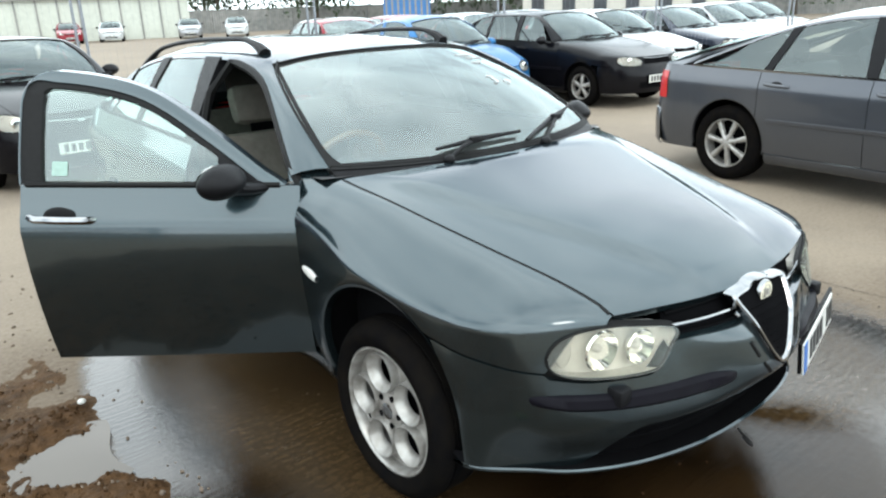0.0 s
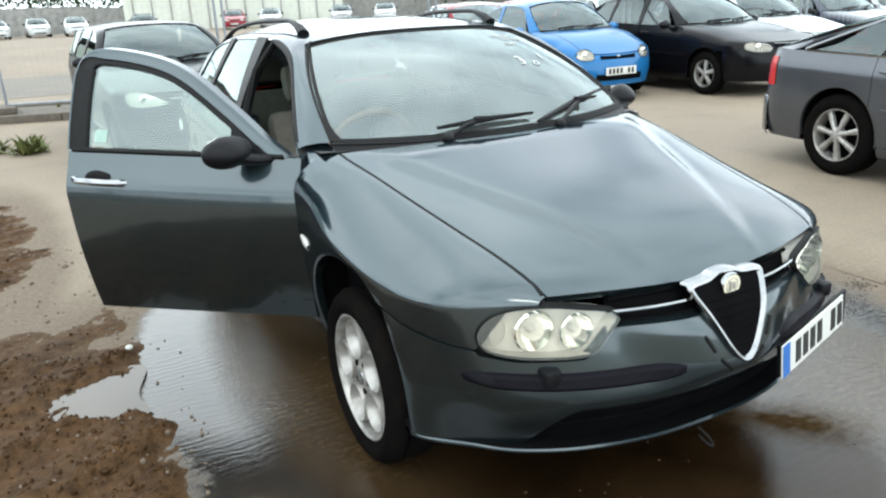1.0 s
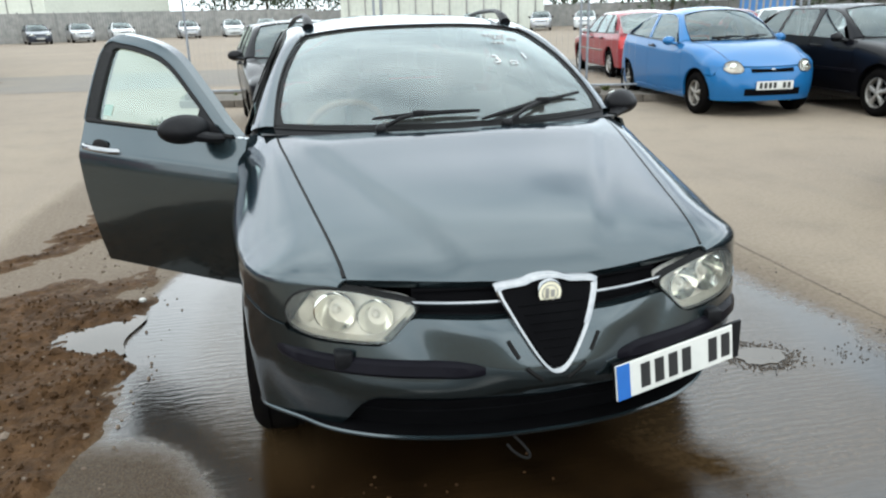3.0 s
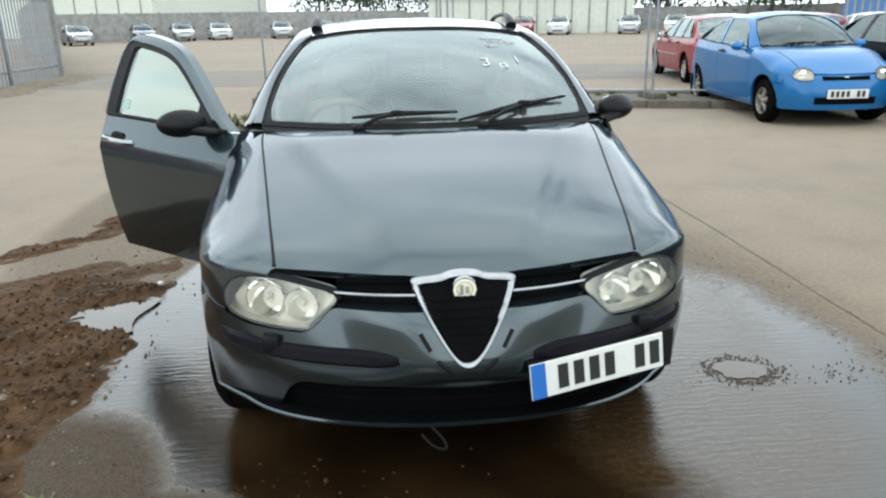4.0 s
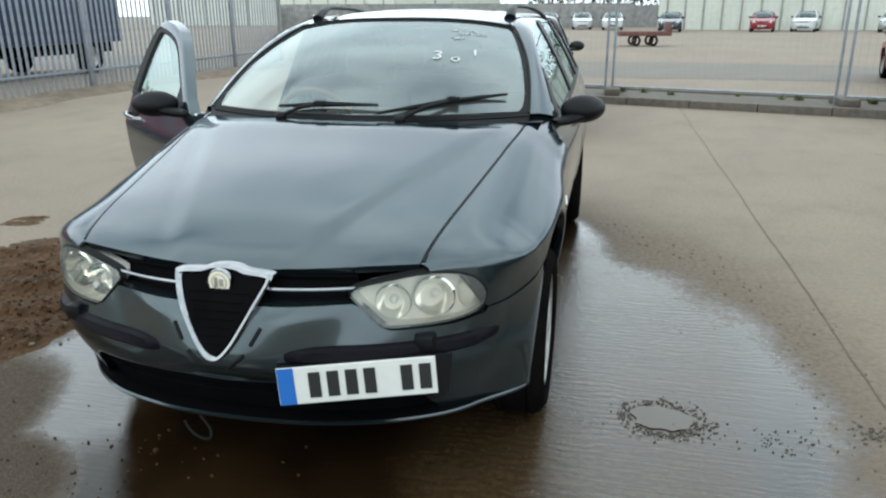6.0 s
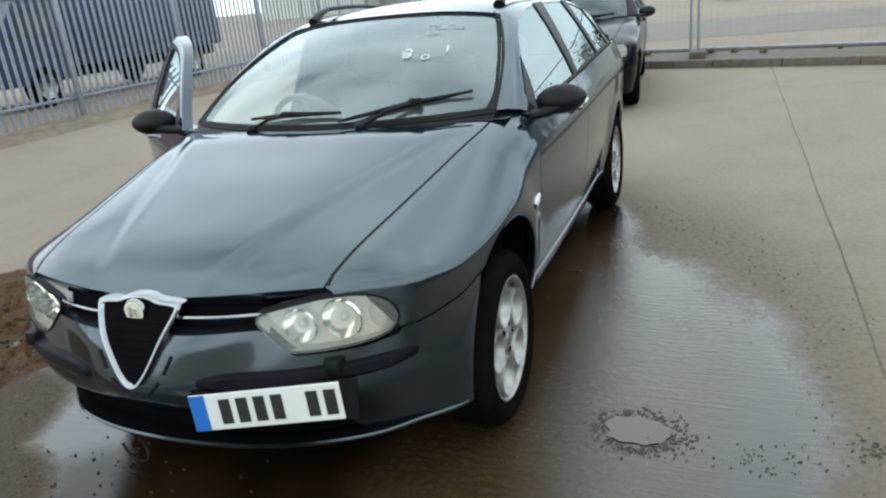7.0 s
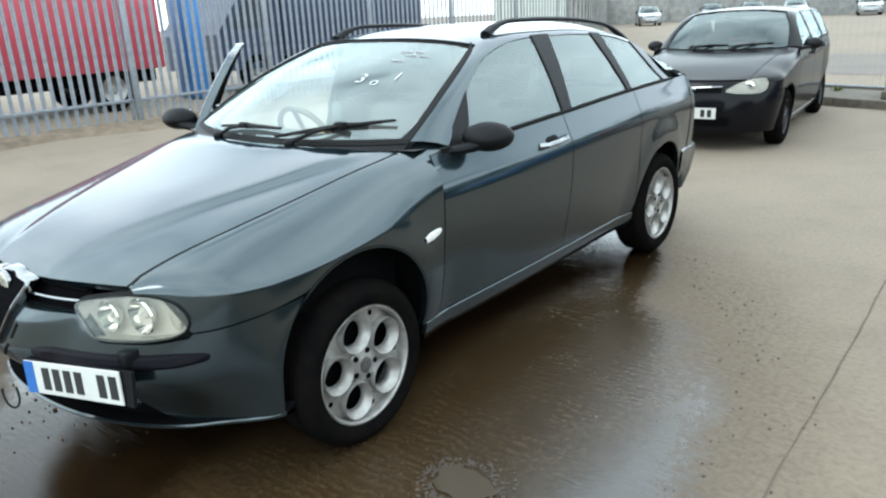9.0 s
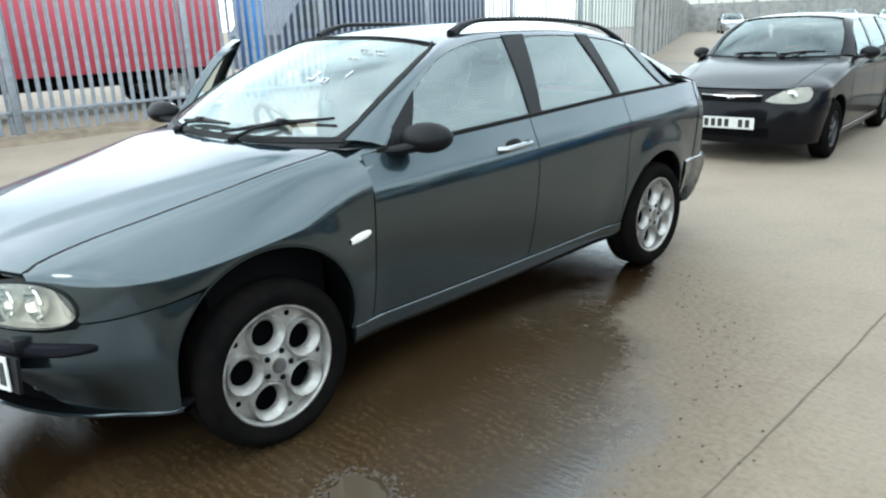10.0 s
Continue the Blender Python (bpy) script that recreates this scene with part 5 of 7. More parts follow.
# ---- ground ----
def ground_material():
    """Worn tan concrete, dark and glossy where it is wet round the car."""
    m = bpy.data.materials.new("worn_concrete")
    m.use_nodes = True
    t = m.node_tree
    b = t.nodes["Principled BSDF"]
    L, N = t.links.new, t.nodes.new
    tc = N("ShaderNodeTexCoord")

    def noise_(scale, detail=6, rough=0.6, stretch=None):
        n = N("ShaderNodeTexNoise")
        n.inputs["Scale"].default_value, n.inputs["Detail"].default_value, n.inputs["Roughness"].default_value = scale, detail, rough
        if stretch:
            mp = N("ShaderNodeMapping")
            mp.inputs["Scale"].default_value = stretch
            L(tc.outputs["Object"], mp.inputs["Vector"])
            L(mp.outputs["Vector"], n.inputs["Vector"])
        else:
            L(tc.outputs["Object"], n.inputs["Vector"])
        return n.outputs["Fac"]

    def math_(op, a, c, clamp=False):
        n = N("ShaderNodeMath")
        n.operation, n.use_clamp = op, clamp
        for i, v in enumerate((a, c)):
            if isinstance(v, (int, float)):
                n.inputs[i].default_value = v
            else:
                L(v, n.inputs[i])
        return n.outputs[0]

    def ramp_(v, lo, hi, a=0.0, c=1.0):
        n = N("ShaderNodeMapRange")
        n.interpolation_type = "SMOOTHSTEP"
        for k, x in zip(("From Min", "From Max", "To Min", "To Max"), (lo, hi, a, c)):
            n.inputs[k].default_value = x
        L(v, n.inputs["Value"])
        return n.outputs[0]

    def mix_(f, a, c):
        n = N("ShaderNodeMix")
        n.data_type = "RGBA"
        for k, v in (("Factor", f), ("A", a), ("B", c)):
            if isinstance(v, tuple):
                n.inputs[k].default_value = (*v, 1)
            elif isinstance(v, float):
                n.inputs[k].default_value = v
            else:
                L(v, n.inputs[k])
        return n.outputs["Result"]

    sep = N("ShaderNodeSeparateXYZ")
    L(tc.outputs["Object"], sep.inputs[0])
    X, Y = sep.outputs[0], sep.outputs[1]

    def blob(cx, cy, rx, ry, edge=0.5):
        """1 inside an oval, 0 outside."""
        dx = math_("DIVIDE", math_("SUBTRACT", X, cx), rx)
        dy = math_("DIVIDE", math_("SUBTRACT", Y, cy), ry)
        d = math_("ADD", math_("MULTIPLY", dx, dx), math_("MULTIPLY", dy, dy))
        return ramp_(math_("ADD", d, math_("MULTIPLY", math_("SUBTRACT", n_edge, 0.5), 0.55)), 1 - edge * 0.25, 1 + edge * 0.25, 1.0, 0.0)

    n_a, n_b = noise_(1.6, 8, 0.62), noise_(22, 6, 0.7)
    n_edge = math_("ADD", n_a, math_("MULTIPLY", math_("SUBTRACT", n_b, 0.5), 0.75))
    n_big, n_mid, n_fine = noise_(0.22, 5), noise_(1.7, 8, 0.65), noise_(38, 8, 0.7)
    n_spot = noise_(130, 3, 0.6)
    streak = noise_(3.0, 6, 0.6, (1.0, 0.16, 1.0))
    base = mix_(ramp_(n_big, 0.35, 0.65), (0.2112, 0.1704, 0.1248), (0.1840, 0.1472, 0.1096))
    base = mix_(ramp_(n_mid, 0.45, 0.78, 0.0, 0.50), base, (0.1280, 0.1000, 0.0752))
    base = mix_(ramp_(n_fine, 0.45, 0.8, 0.0, 0.45), base, (0.0880, 0.0704, 0.0560))
    base = mix_(ramp_(streak, 0.5, 0.75, 0.0, 0.25), base, (0.1320, 0.1104, 0.0920))
    wave = N("ShaderNodeTexWave")
    wave.wave_type, wave.bands_direction = "BANDS", "Y"
    for k, v in (("Scale", 8.0), ("Distortion", 9.0), ("Detail", 3.0), ("Detail Scale", 0.9), ("Detail Roughness", 0.6)):
        wave.inputs[k].default_value = v
    L(tc.outputs["Object"], wave.inputs["Vector"])
    rib = math_("MULTIPLY", wave.outputs["Fac"], ramp_(n_a, 0.38, 0.62))

    def joined(blobs, edge):
        out = None
        for cx, cy, rx, ry in blobs:
            w = blob(cx, cy, rx, ry, edge)
            out = w if out is None else math_("MAXIMUM", out, w)
        return out

    gravel = joined(GRAVEL, 1.2)
    wet = math_("MULTIPLY", joined(WET, 0.7), math_("SUBTRACT", 1.0, gravel))
    silt = joined(SILT, 1.8)
    damp = joined(DAMP, 1.6)
    low_shine = joined(LOW_SHINE, 1.5)
    base = mix_(math_("MULTIPLY", damp, math_("ADD", 0.35, math_("MULTIPLY", n_fine, 0.6))), base, (0.0800, 0.0560, 0.0352))
    base = mix_(math_("MULTIPLY", gravel, 0.9), base, mix_(ramp_(n_spot, 0.40, 0.62), (0.0240, 0.0156, 0.0082), (0.0640, 0.0430, 0.0240)))
    water = mix_(ramp_(n_mid, 0.35, 0.65), (0.0190, 0.0105, 0.0044), (0.0080, 0.0046, 0.0022))
    bed = mix_(ramp_(n_fine, 0.38, 0.66), mix_(rib, (0.0592, 0.0376, 0.0184), (0.0336, 0.0208, 0.0096)), (0.0288, 0.0176, 0.0080))
    base = mix_(wet, base, mix_(math_("MULTIPLY", silt, ramp_(n_a, 0.30, 0.60, 0.45, 1.0)), water, bed))
    L(base, b.inputs["Base Color"])
    brush = noise_(7.0, 5, 0.6, (0.5, 10.0, 1.0))
    ripple = math_("ADD", ramp_(brush, 0.45, 0.72, 0.02, 0.09), ramp_(n_mid, 0.50, 0.72, 0.0, 0.10))
    ripple = math_("ADD", ripple, math_("MULTIPLY", silt, ramp_(n_fine, 0.3, 0.7, 0.04, 0.22)))
    ripple = math_("ADD", ripple, math_("MULTIPLY", low_shine, ramp_(n_fine, 0.3, 0.7, 0.0, 0.12)))
    dry = ramp_(n_fine, 0.3, 0.7, 0.70, 0.95)
    r1 = math_("ADD", math_("MULTIPLY", dry, math_("SUBTRACT", 1.0, wet)), math_("MULTIPLY", ripple, wet))
    L(r1, b.inputs["Roughness"])
    L(math_("ADD", 0.35, math_("MULTIPLY", wet, math_("SUBTRACT", 0.55, math_("ADD", math_("MULTIPLY", silt, 0.30), math_("MULTIPLY", low_shine, 0.66))))), b.inputs["Specular IOR Level"])
    bp = N("ShaderNodeBump")
    bp.inputs["Distance"].default_value = 0.012
    L(math_("ADD", math_("SUBTRACT", 0.75, math_("MULTIPLY", wet, 0.62)), math_("MULTIPLY", math_("MULTIPLY", wet, silt), 0.10)), bp.inputs["Strength"])
    hgt = math_("ADD", math_("ADD", math_("MULTIPLY", n_fine, 0.45), math_("MULTIPLY", brush, 0.8)), math_("MULTIPLY", n_mid, 0.8))
    hgt = math_("ADD", hgt, math_("MULTIPLY", rib, 0.24))
    hgt = math_("ADD", hgt, math_("MULTIPLY", math_("MULTIPLY", gravel, n_spot), 0.9))
    L(hgt, bp.inputs["Height"])
    L(bp.outputs["Normal"], b.inputs["Normal"])
    return m


WET = ((0.20, 0.0, 1.66, 2.1), (0.30, 1.6, 0.80, 1.35), (0.4, -1.6, 2.3, 1.3), (-1.05, 0.9, 0.42, 1.15))
SILT = ((1.12, 1.0, 0.55, 1.3), (0.95, -0.35, 0.55, 0.55), (-0.72, 0.9, 0.42, 1.2))
GRAVEL = ((-0.98, -0.98, 0.42, 0.40), (-1.40, -0.70, 0.45, 0.65))
# oval before the nose where the wet has lower specular and slightly more roughness
LOW_SHINE = ((0.0, -0.78, 0.78, 0.42),)
DAMP = ((0.35, 0.2, 1.85, 2.75), (0.6, -1.6, 2.8, 1.7), (-1.75, 0.5, 0.85, 1.75), (-2.15, 3.4, 0.50, 2.2))
M_GROUND = ground_material()
g = Shape()
span = [-900, -300, -100, -40, -16, -6, 0, 6, 16, 40, 100, 300, 900]
g.rows([[(x, y, 0.0) for y in span] for x in span])
single("ground", g, M_GROUND, "wide tan concrete yard, wet and dark round the car", "ground", kind="structure", smooth=False)


# ---- other parked cars ----
def plain_form(nose, tail, base, half, sill, hood0, hood1, cowl, head, roof_z, belt_f, belt_r, glass_end, roof_end, D=0.5, Dr=0.4, tyre=0.30, arch=0.35, lean=0.42, handle=None, belt_mat=None, ws_glass=None, rise=0.5, tail_in=0.15):
    mid = (cowl + glass_end) / 2
    return Form(
        yf=nose, D=D, yr=tail, Dr=Dr, wheelbase=base, track=half - 0.03, nose_n=2.4, top_n=3.0, lean=lean, bow=0.25,
        W=curve((nose + D, half * 0.965), (0.1, half * 0.99), (0.6, half), (base * 0.8, half), (base + 0.15, half * 0.985), (tail - Dr + 0.01, half * 0.96)),
        prof=curve((0.2, 0.93), (0.28, 0.955), (0.40, 0.98), (0.6, 1.0), (0.80, 0.998), (0.85, 1.0), (0.92, 0.98), (1.0, 0.955)),
        ins=curve((0.15, 0.04), (0.38, 0.0), (hood0 - 0.16, 0.02), (hood0 - 0.05, 0.06), (hood0 + 0.02, 0.11), (1.0, 0.15)),
        insr=curve((0.2, 0.05), (0.45, 0.0), (0.65, 0.02), (belt_r, tail_in), (1.4, tail_in + 0.2)),
        belt=curve((-0.5, belt_f - 0.02), (0.5, belt_f), (base * 0.7, (belt_f + belt_r) / 2), (base + 0.3, belt_r), (tail, belt_r + 0.01)),
        crease=curve((-0.5, belt_f - 0.17), (0.5, belt_f - 0.155), (base, belt_r - 0.16)),
        zc=curve((nose + 0.1, hood0), (nose + 0.1 + (cowl - nose) * 0.33, hood0 + (hood1 - hood0) * rise), (nose + (cowl - nose) * 0.7, hood0 + (hood1 - hood0) * (0.42 + rise * 0.75)), (cowl, hood1)),
        zs=curve((nose + 0.1, hood0 - 0.006), (nose + 0.28, hood0 - 0.03), (nose + 0.5, hood0 - 0.035), (0.1, belt_f - 0.20), (0.5, belt_f - 0.16)),
        shut_x=curve((nose + 0.15, half * 0.63), (cowl, half * 0.80)), cowl_y=curve((0, cowl - 0.12), (0.6, cowl - 0.07), (1, cowl)), bonnet_x=(half * 0.63, half * 0.80),
        sill=sill, door_low=sill + 0.06, wing_y0=nose + 0.20, lamp_y=nose + 0.27, joint=curve((nose + 0.2, hood0 - 0.13), (-0.2, hood0 - 0.10)), joint_end=-arch - 0.01 + 0.17,
        arches=((0, tyre + 0.02, arch), (base, tyre + 0.02, arch)),
        ws_base=(half * 0.80, cowl + 0.07, hood1 + 0.012), ws_top=(half * 0.63, head, roof_z - 0.065), header=0.07, ws_bow=0.15, ws_bulge=(0, -0.04, 0.03), ws_glass=ws_glass or M_GLASS_DARK,
        gt_y0=cowl + 0.16, gt_y1=glass_end, gt=curve((cowl + 0.16, belt_f + 0.01), ((cowl + head) / 2 + 0.06, belt_f + (roof_z - belt_f) * 0.47), (head - 0.03, roof_z - 0.115), (head + 0.25, roof_z - 0.078), (mid + 0.3, roof_z - 0.072), (glass_end - 0.42, roof_z - 0.115), (glass_end - 0.15, belt_r + (roof_z - belt_r) * 0.42), (glass_end, belt_r + 0.03)),
        rail_in=curve((head, 0.10), (head + 0.4, 0.08), (tail, 0.06)), roof=curve((head - 0.1, roof_z - 0.03), (head + 0.35, roof_z), (mid + 0.4, roof_z), (roof_end, roof_z - 0.05)), roof_end=roof_end,
        handle_mat=handle or M_BLACK, belt_mat=belt_mat or M_SEAL,
    )


def band_strip(f, za, zb, x0, x1, d, n=20, rear=False):
    """A strip of the nose or tail between two heights, standing off by d."""
    fn = f.rear if rear else f.front
    sg = 1 if rear else -1
    return Shape().grid(n, 4, lambda u, v: (x0 + (x1 - x0) * u, fn(abs(x0 + (x1 - x0) * u), za + (zb - za) * v) + sg * d, za + (zb - za) * v))


def plain_car(name, label, f, paintm, doors, wheel, lamp, grille, pillars, panes, m, group="", rim_far=False, plate=True, strip=None, lamp_rear=True):
    """A parked car of one form. lamp: outline of the headlamp in (across, height); grille: (half width, low, high)."""
    car = thing(name, label, "car", m, group)
    ws_b, ws_t, roof = common_parts(car, f, paintm, doors, wheel, False, M_GLASS_DARK, pillars, panes)
    ztop = lambda y: f.zs(y) - 0.004

    def at(a, s):
        th = abs(a) * math.pi / 2
        y_arch = f.arches[0][0] - f.arches[0][2]
        z1 = f.zs(f.yf + 0.15)
        z = f.sill + (z1 - f.sill) * s
        w = f.W(f.yc) * f.prof(z / f.belt(f.yc))
        y0, z0, r = f.arches[0]
        ye = y0 - math.sqrt(max(0.0, r * r - (z - z0) ** 2)) - 0.003
        c = max(0.0, min(1.0, (f.yc - ye) / (f.D - f.ins(z))))
        am = math.acos(c ** (f.nose_n / 2))
        th = abs(a) * am
        x = w * math.sin(th) ** (2 / f.nose_n)
        y = f.yc - (f.D - f.ins(z)) * math.cos(th) ** (2 / f.nose_n)
        if y > f.lamp_y:
            z = min(z, max(f.joint(y) - 0.006, f.sill))
            if z < f.sill + (z1 - f.sill) * s - 1e-6:
                w2 = f.side(y, z)
                x = w2
        return (math.copysign(x, a), y, z)

    bumper = part("front_bumper", Shape().grid(64, 14, lambda u, v: at(u * 2 - 1, v)), paintm, car)
    part("intake", band_strip(f, f.sill + 0.07, f.sill + 0.16, -grille[0] * 1.3, grille[0] * 1.3, 0.004), M_DARK, bumper)
    gr = part("grille", band_strip(f, grille[1], grille[2], -grille[0], grille[0], 0.005), M_DARK, car, "black grille")
    part("grille_bar", Shape().tube([(grille[0] * (k / 8 - 1), f.front(grille[0] * abs(k / 8 - 1), grille[2]) - 0.008, grille[2] - 0.012 * (1 - abs(k / 8 - 1)) + 0.004) for k in range(17)], 0.008, 6), grille[3], gr)
    part("grille_badge", Shape().ball((0, f.front(0, grille[2]) - 0.012, (grille[1] + grille[2]) / 2), (0.04, 0.008, 0.026)), M_CHROME, gr)
    for sg in (1, -1):
        loop = smooth_loop(lamp, 3)
        on = lambda x, z, d: Vector((sg * x, f.front(x, z) - d, z))
        hl = part("headlamp", outline_patch(loop, lambda x, z: on(x, z, 0.004), 4), M_ALLOY, car)
        part("lamp_lens", outline_patch(loop, lambda x, z: on(x, z, 0.012), 4), M_LENS, hl)
        part("lamp_gap_ring", Shape().tube([on(x, z, 0.004) for x, z in loop + loop[:1]], 0.006, 5), M_SEAL, hl)
        cx, cz = sum(p[0] for p in loop) / len(loop), sum(p[1] for p in loop) / len(loop)
        part("reflector", Shape().ball(on(cx, cz, 0.002), (0.05, 0.008, 0.05)), M_REFLECT, hl)
        mirror_shell(car, (sg * (f.side(f.gt_y0 + 0.08, f.belt(f.gt_y0)) - 0.01), f.gt_y0 + 0.08, f.belt(f.gt_y0) + 0.005), sg, paintm if not rim_far else M_BLACK, (0.10, 0.075, 0.065))
        if lamp_rear:
            zr = f.belt(f.yt) - 0.06
            part("tail_lamp", Shape().grid(6, 6, lambda u, v: (sg * (f.side(f.yt + f.Dr * (0.25 + 0.62 * u), zr - 0.24 + 0.24 * v) + 0.006), f.yt + f.Dr * (0.25 + 0.62 * u) + 0.004, zr - 0.24 + 0.24 * v)), M_RED_LENS, car)
        if strip:
            y0, y1 = f.arches[0][0] + f.arches[0][2] + 0.02, f.arches[1][0] - f.arches[1][2] - 0.02
            part("side_strip", Shape().rows([[(sg * (f.side(y, z) + d), y, z) for z, d in ((0.545, -0.002), (0.55, 0.012), (0.575, 0.014), (0.58, -0.002))] for y in np.linspace(y0, y1, 20)]), strip, car)
    if plate:
        zp = f.sill + 0.20
        pm = pose(-0.26, f.front(0.26, zp) - 0.014, zp)
        pm2 = pose(-0.26, f.front(0.0, zp) - 0.016, zp)
        pl = part("number_plate", Shape().box((0, -0.003, -0.055), (0.52, 0.003, 0.055), pm2, 0.002), M_PLATE, bumper, smooth=False)
        letter_bars(pl, pm2 @ pose(0.03, -0.001, 0), 7, 0.46, 0.075, gap=4)
    part("rear_bumper", Shape().rows([[(math.sin(k * math.pi / 24 - math.pi / 2) * f.W(f.yt) * 0.97, f.rear(math.sin(k * math.pi / 24 - math.pi / 2) * f.W(f.yt) * 0.97, 0.45) + o, z) for o, z in ((-0.02, f.sill), (0.02, f.sill + 0.04), (0.03, 0.45), (0.02, 0.56), (-0.02, 0.58))] for k in range(25)]), paintm, car)
    on_ws = lambda a, v, d=0.02: Vector(ws_b(a)).lerp(Vector(ws_t(a)), v) + Vector((0, -0.8, 0.6)) * d
    wiper(car, on_ws(-0.45, -0.02), on_ws(-0.2, 0.07), on_ws(-0.6, 0.04), on_ws(0.1, 0.08))
    wiper(car, on_ws(0.2, -0.02), on_ws(0.5, 0.07), on_ws(0.1, 0.04), on_ws(0.8, 0.09))
    for sx in (-0.35, 0.35):
        seat(car, sx, f.ws_top[1] + 0.15, f.sill + 0.02, "front_seat", mat=M_DASH)
    rs = seat(car, 0, min(f.ws_top[1] + 1.0, f.gt_y1 - 0.5), f.sill + 0.04, "rear_seat", mat=M_DASH, wide=0.58)
    part("dashboard", Shape().box((-f.W(0.5) * 0.8, f.ws_base[1] - 0.02, 0.5), (f.W(0.5) * 0.8, f.ws_base[1] + 0.32, f.ws_base[2] - 0.05), None, 0.05), M_DASH, car)
    return car


P_GREY = paint("grey_paint", (0.060, 0.065, 0.076), 0.6, 0.34, 0.06)
P_BLACK = paint("black_paint", (0.0030, 0.0030, 0.0042), 0.0, 0.3, 0.004, 1.30, 0.6, 0.04)
P_BLUE = paint("blue_paint", (0.007, 0.105, 0.27), 0.15, 0.34, 0.03, 1.4, 0.8, 0.1)
P_RED = paint("red_paint", (0.19, 0.008, 0.016), 0.0, 0.35, 0.04, 1.35, 0.7, 0.1)
P_WHITE = paint("white_paint", (0.46, 0.48, 0.48), 0.0, 0.35, 0.08)
P_SILVER = paint("silver_paint", (0.30, 0.31, 0.32), 0.6, 0.36, 0.1)
P_NAVY = paint("dark_blue_paint", (0.010, 0.016, 0.032), 0.3, 0.32, 0.06)
ALLOY7 = dict(r=0.325, rim=0.213, width=0.21, kind="seven", mat=M_ALLOY)
SMALL = dict(r=0.290, rim=0.185, width=0.175, kind="five", mat=M_ALLOY)
DULL = dict(r=0.285, rim=0.175, width=0.17, kind="five", mat=material("dirty_alloy", (0.30, 0.28, 0.25), 0.5, 0.5, spots=0.4, scale=20))
STEEL = dict(r=0.290, rim=0.180, width=0.175, kind="five", mat=material("black_steel_wheel", (0.025, 0.025, 0.027), 0.5, 0.2, spots=0.3, scale=20))

# grey five-door hatchback, tail towards the yard's end
f_grey = plain_form(-0.92, 3.68, 2.70, 0.885, 0.23, 0.68, 0.95, 0.45, 1.20, 1.43, 0.915, 0.965, 3.12, 2.42, D=0.6, Dr=0.42, tyre=0.325, arch=0.370, belt_mat=M_CHROME, tail_in=0.07)
f_grey.gt = curve((0.61, 0.925), (1.0, 1.165), (1.17, 1.315), (1.45, 1.350), (1.95, 1.335), (2.35, 1.255), (2.75, 1.115), (3.12, 0.975))
f_grey.roof = curve((1.1, 1.40), (1.55, 1.43), (1.95, 1.422), (2.42, 1.335))
f_grey.handle_mat = P_GREY
plain_car("hatchback_car", "mid-grey metallic five-door hatchback with bright window line", f_grey, P_GREY, (0.50, 1.52, 2.42), ALLOY7,
          [(0.40, 0.60), (0.62, 0.60), (0.74, 0.66), (0.66, 0.72), (0.45, 0.69)], (0.32, 0.58, 0.68, M_CHROME),
          (((1.50, 1.58), (1.52, 1.66), M_BLACK), ((2.34, 2.41), (2.20, 2.28), M_BLACK)), (((0.72, 1.50), (0.95, 1.53)), ((1.58, 2.34), (1.66, 2.20)), ((2.41, 3.05), (2.28, 2.62))),
          pose(4.50, -1.20, 0, 0, 0, -6), strip=P_GREY)

# black saloon
f_black = plain_form(-0.83, 3.42, 2.61, 0.855, 0.22, 0.74, 0.98, 0.47, 1.18, 1.42, 0.945, 1.00, 3.0, 2.62, D=0.5, Dr=0.36, tyre=0.305, arch=0.355)
plain_car("saloon_car", "black five-door car with silver alloys, parked in a row", f_black, P_BLACK, (0.48, 1.45, 2.25), dict(SMALL, r=0.305, rim=0.195),
          [(0.36, 0.63), (0.58, 0.62), (0.70, 0.66), (0.68, 0.74), (0.55, 0.745), (0.38, 0.715)], (0.30, 0.64, 0.72, M_CHROME),
          (((1.43, 1.51), (1.45, 1.58), P_BLACK), ((2.23, 2.29), (2.20, 2.27), P_BLACK)), (((0.70, 1.43), (0.94, 1.46)), ((1.51, 2.23), (1.58, 2.20)), ((2.29, 2.93), (2.27, 2.55))),
          pose(7.68, 5.62, 0, 0, 0, -3), strip=M_TRIM)

# blue three-door hatchback
f_blue = plain_form(-0.66, 2.96, 2.45, 0.815, 0.22, 0.66, 0.97, 0.42, 1.02, 1.385, 0.93, 1.03, 2.78, 2.45, D=0.52, Dr=0.45, tyre=0.285, arch=0.335, rise=0.62, lean=0.40, tail_in=0.26)
f_blue.gt_y1, f_blue.roof_end = 2.46, 2.34
f_blue.gt = curve((0.58, 0.94), (0.78, 1.11), (0.97, 1.26), (1.2, 1.325), (1.5, 1.335), (1.9, 1.285), (2.2, 1.175), (2.46, 1.05))
f_blue.roof = curve((0.92, 1.375), (1.3, 1.425), (1.7, 1.412), (2.05, 1.35), (2.34, 1.245))
plain_car("small_hatchback", "bright blue three-door small hatchback with dull alloys", f_blue, P_BLUE, (0.42, 1.58), DULL,
          [(0.40, 0.60), (0.52, 0.575), (0.62, 0.62), (0.60, 0.70), (0.50, 0.735), (0.41, 0.69)], (0.30, 0.585, 0.635, P_BLUE),
          (((1.56, 1.64), (1.60, 1.68), P_BLUE),), (((0.62, 1.56), (0.84, 1.60)), ((1.64, 2.34), (1.68, 2.06))),
          pose(5.72, 6.75, 0, 0, 0, -4), rim_far=False)

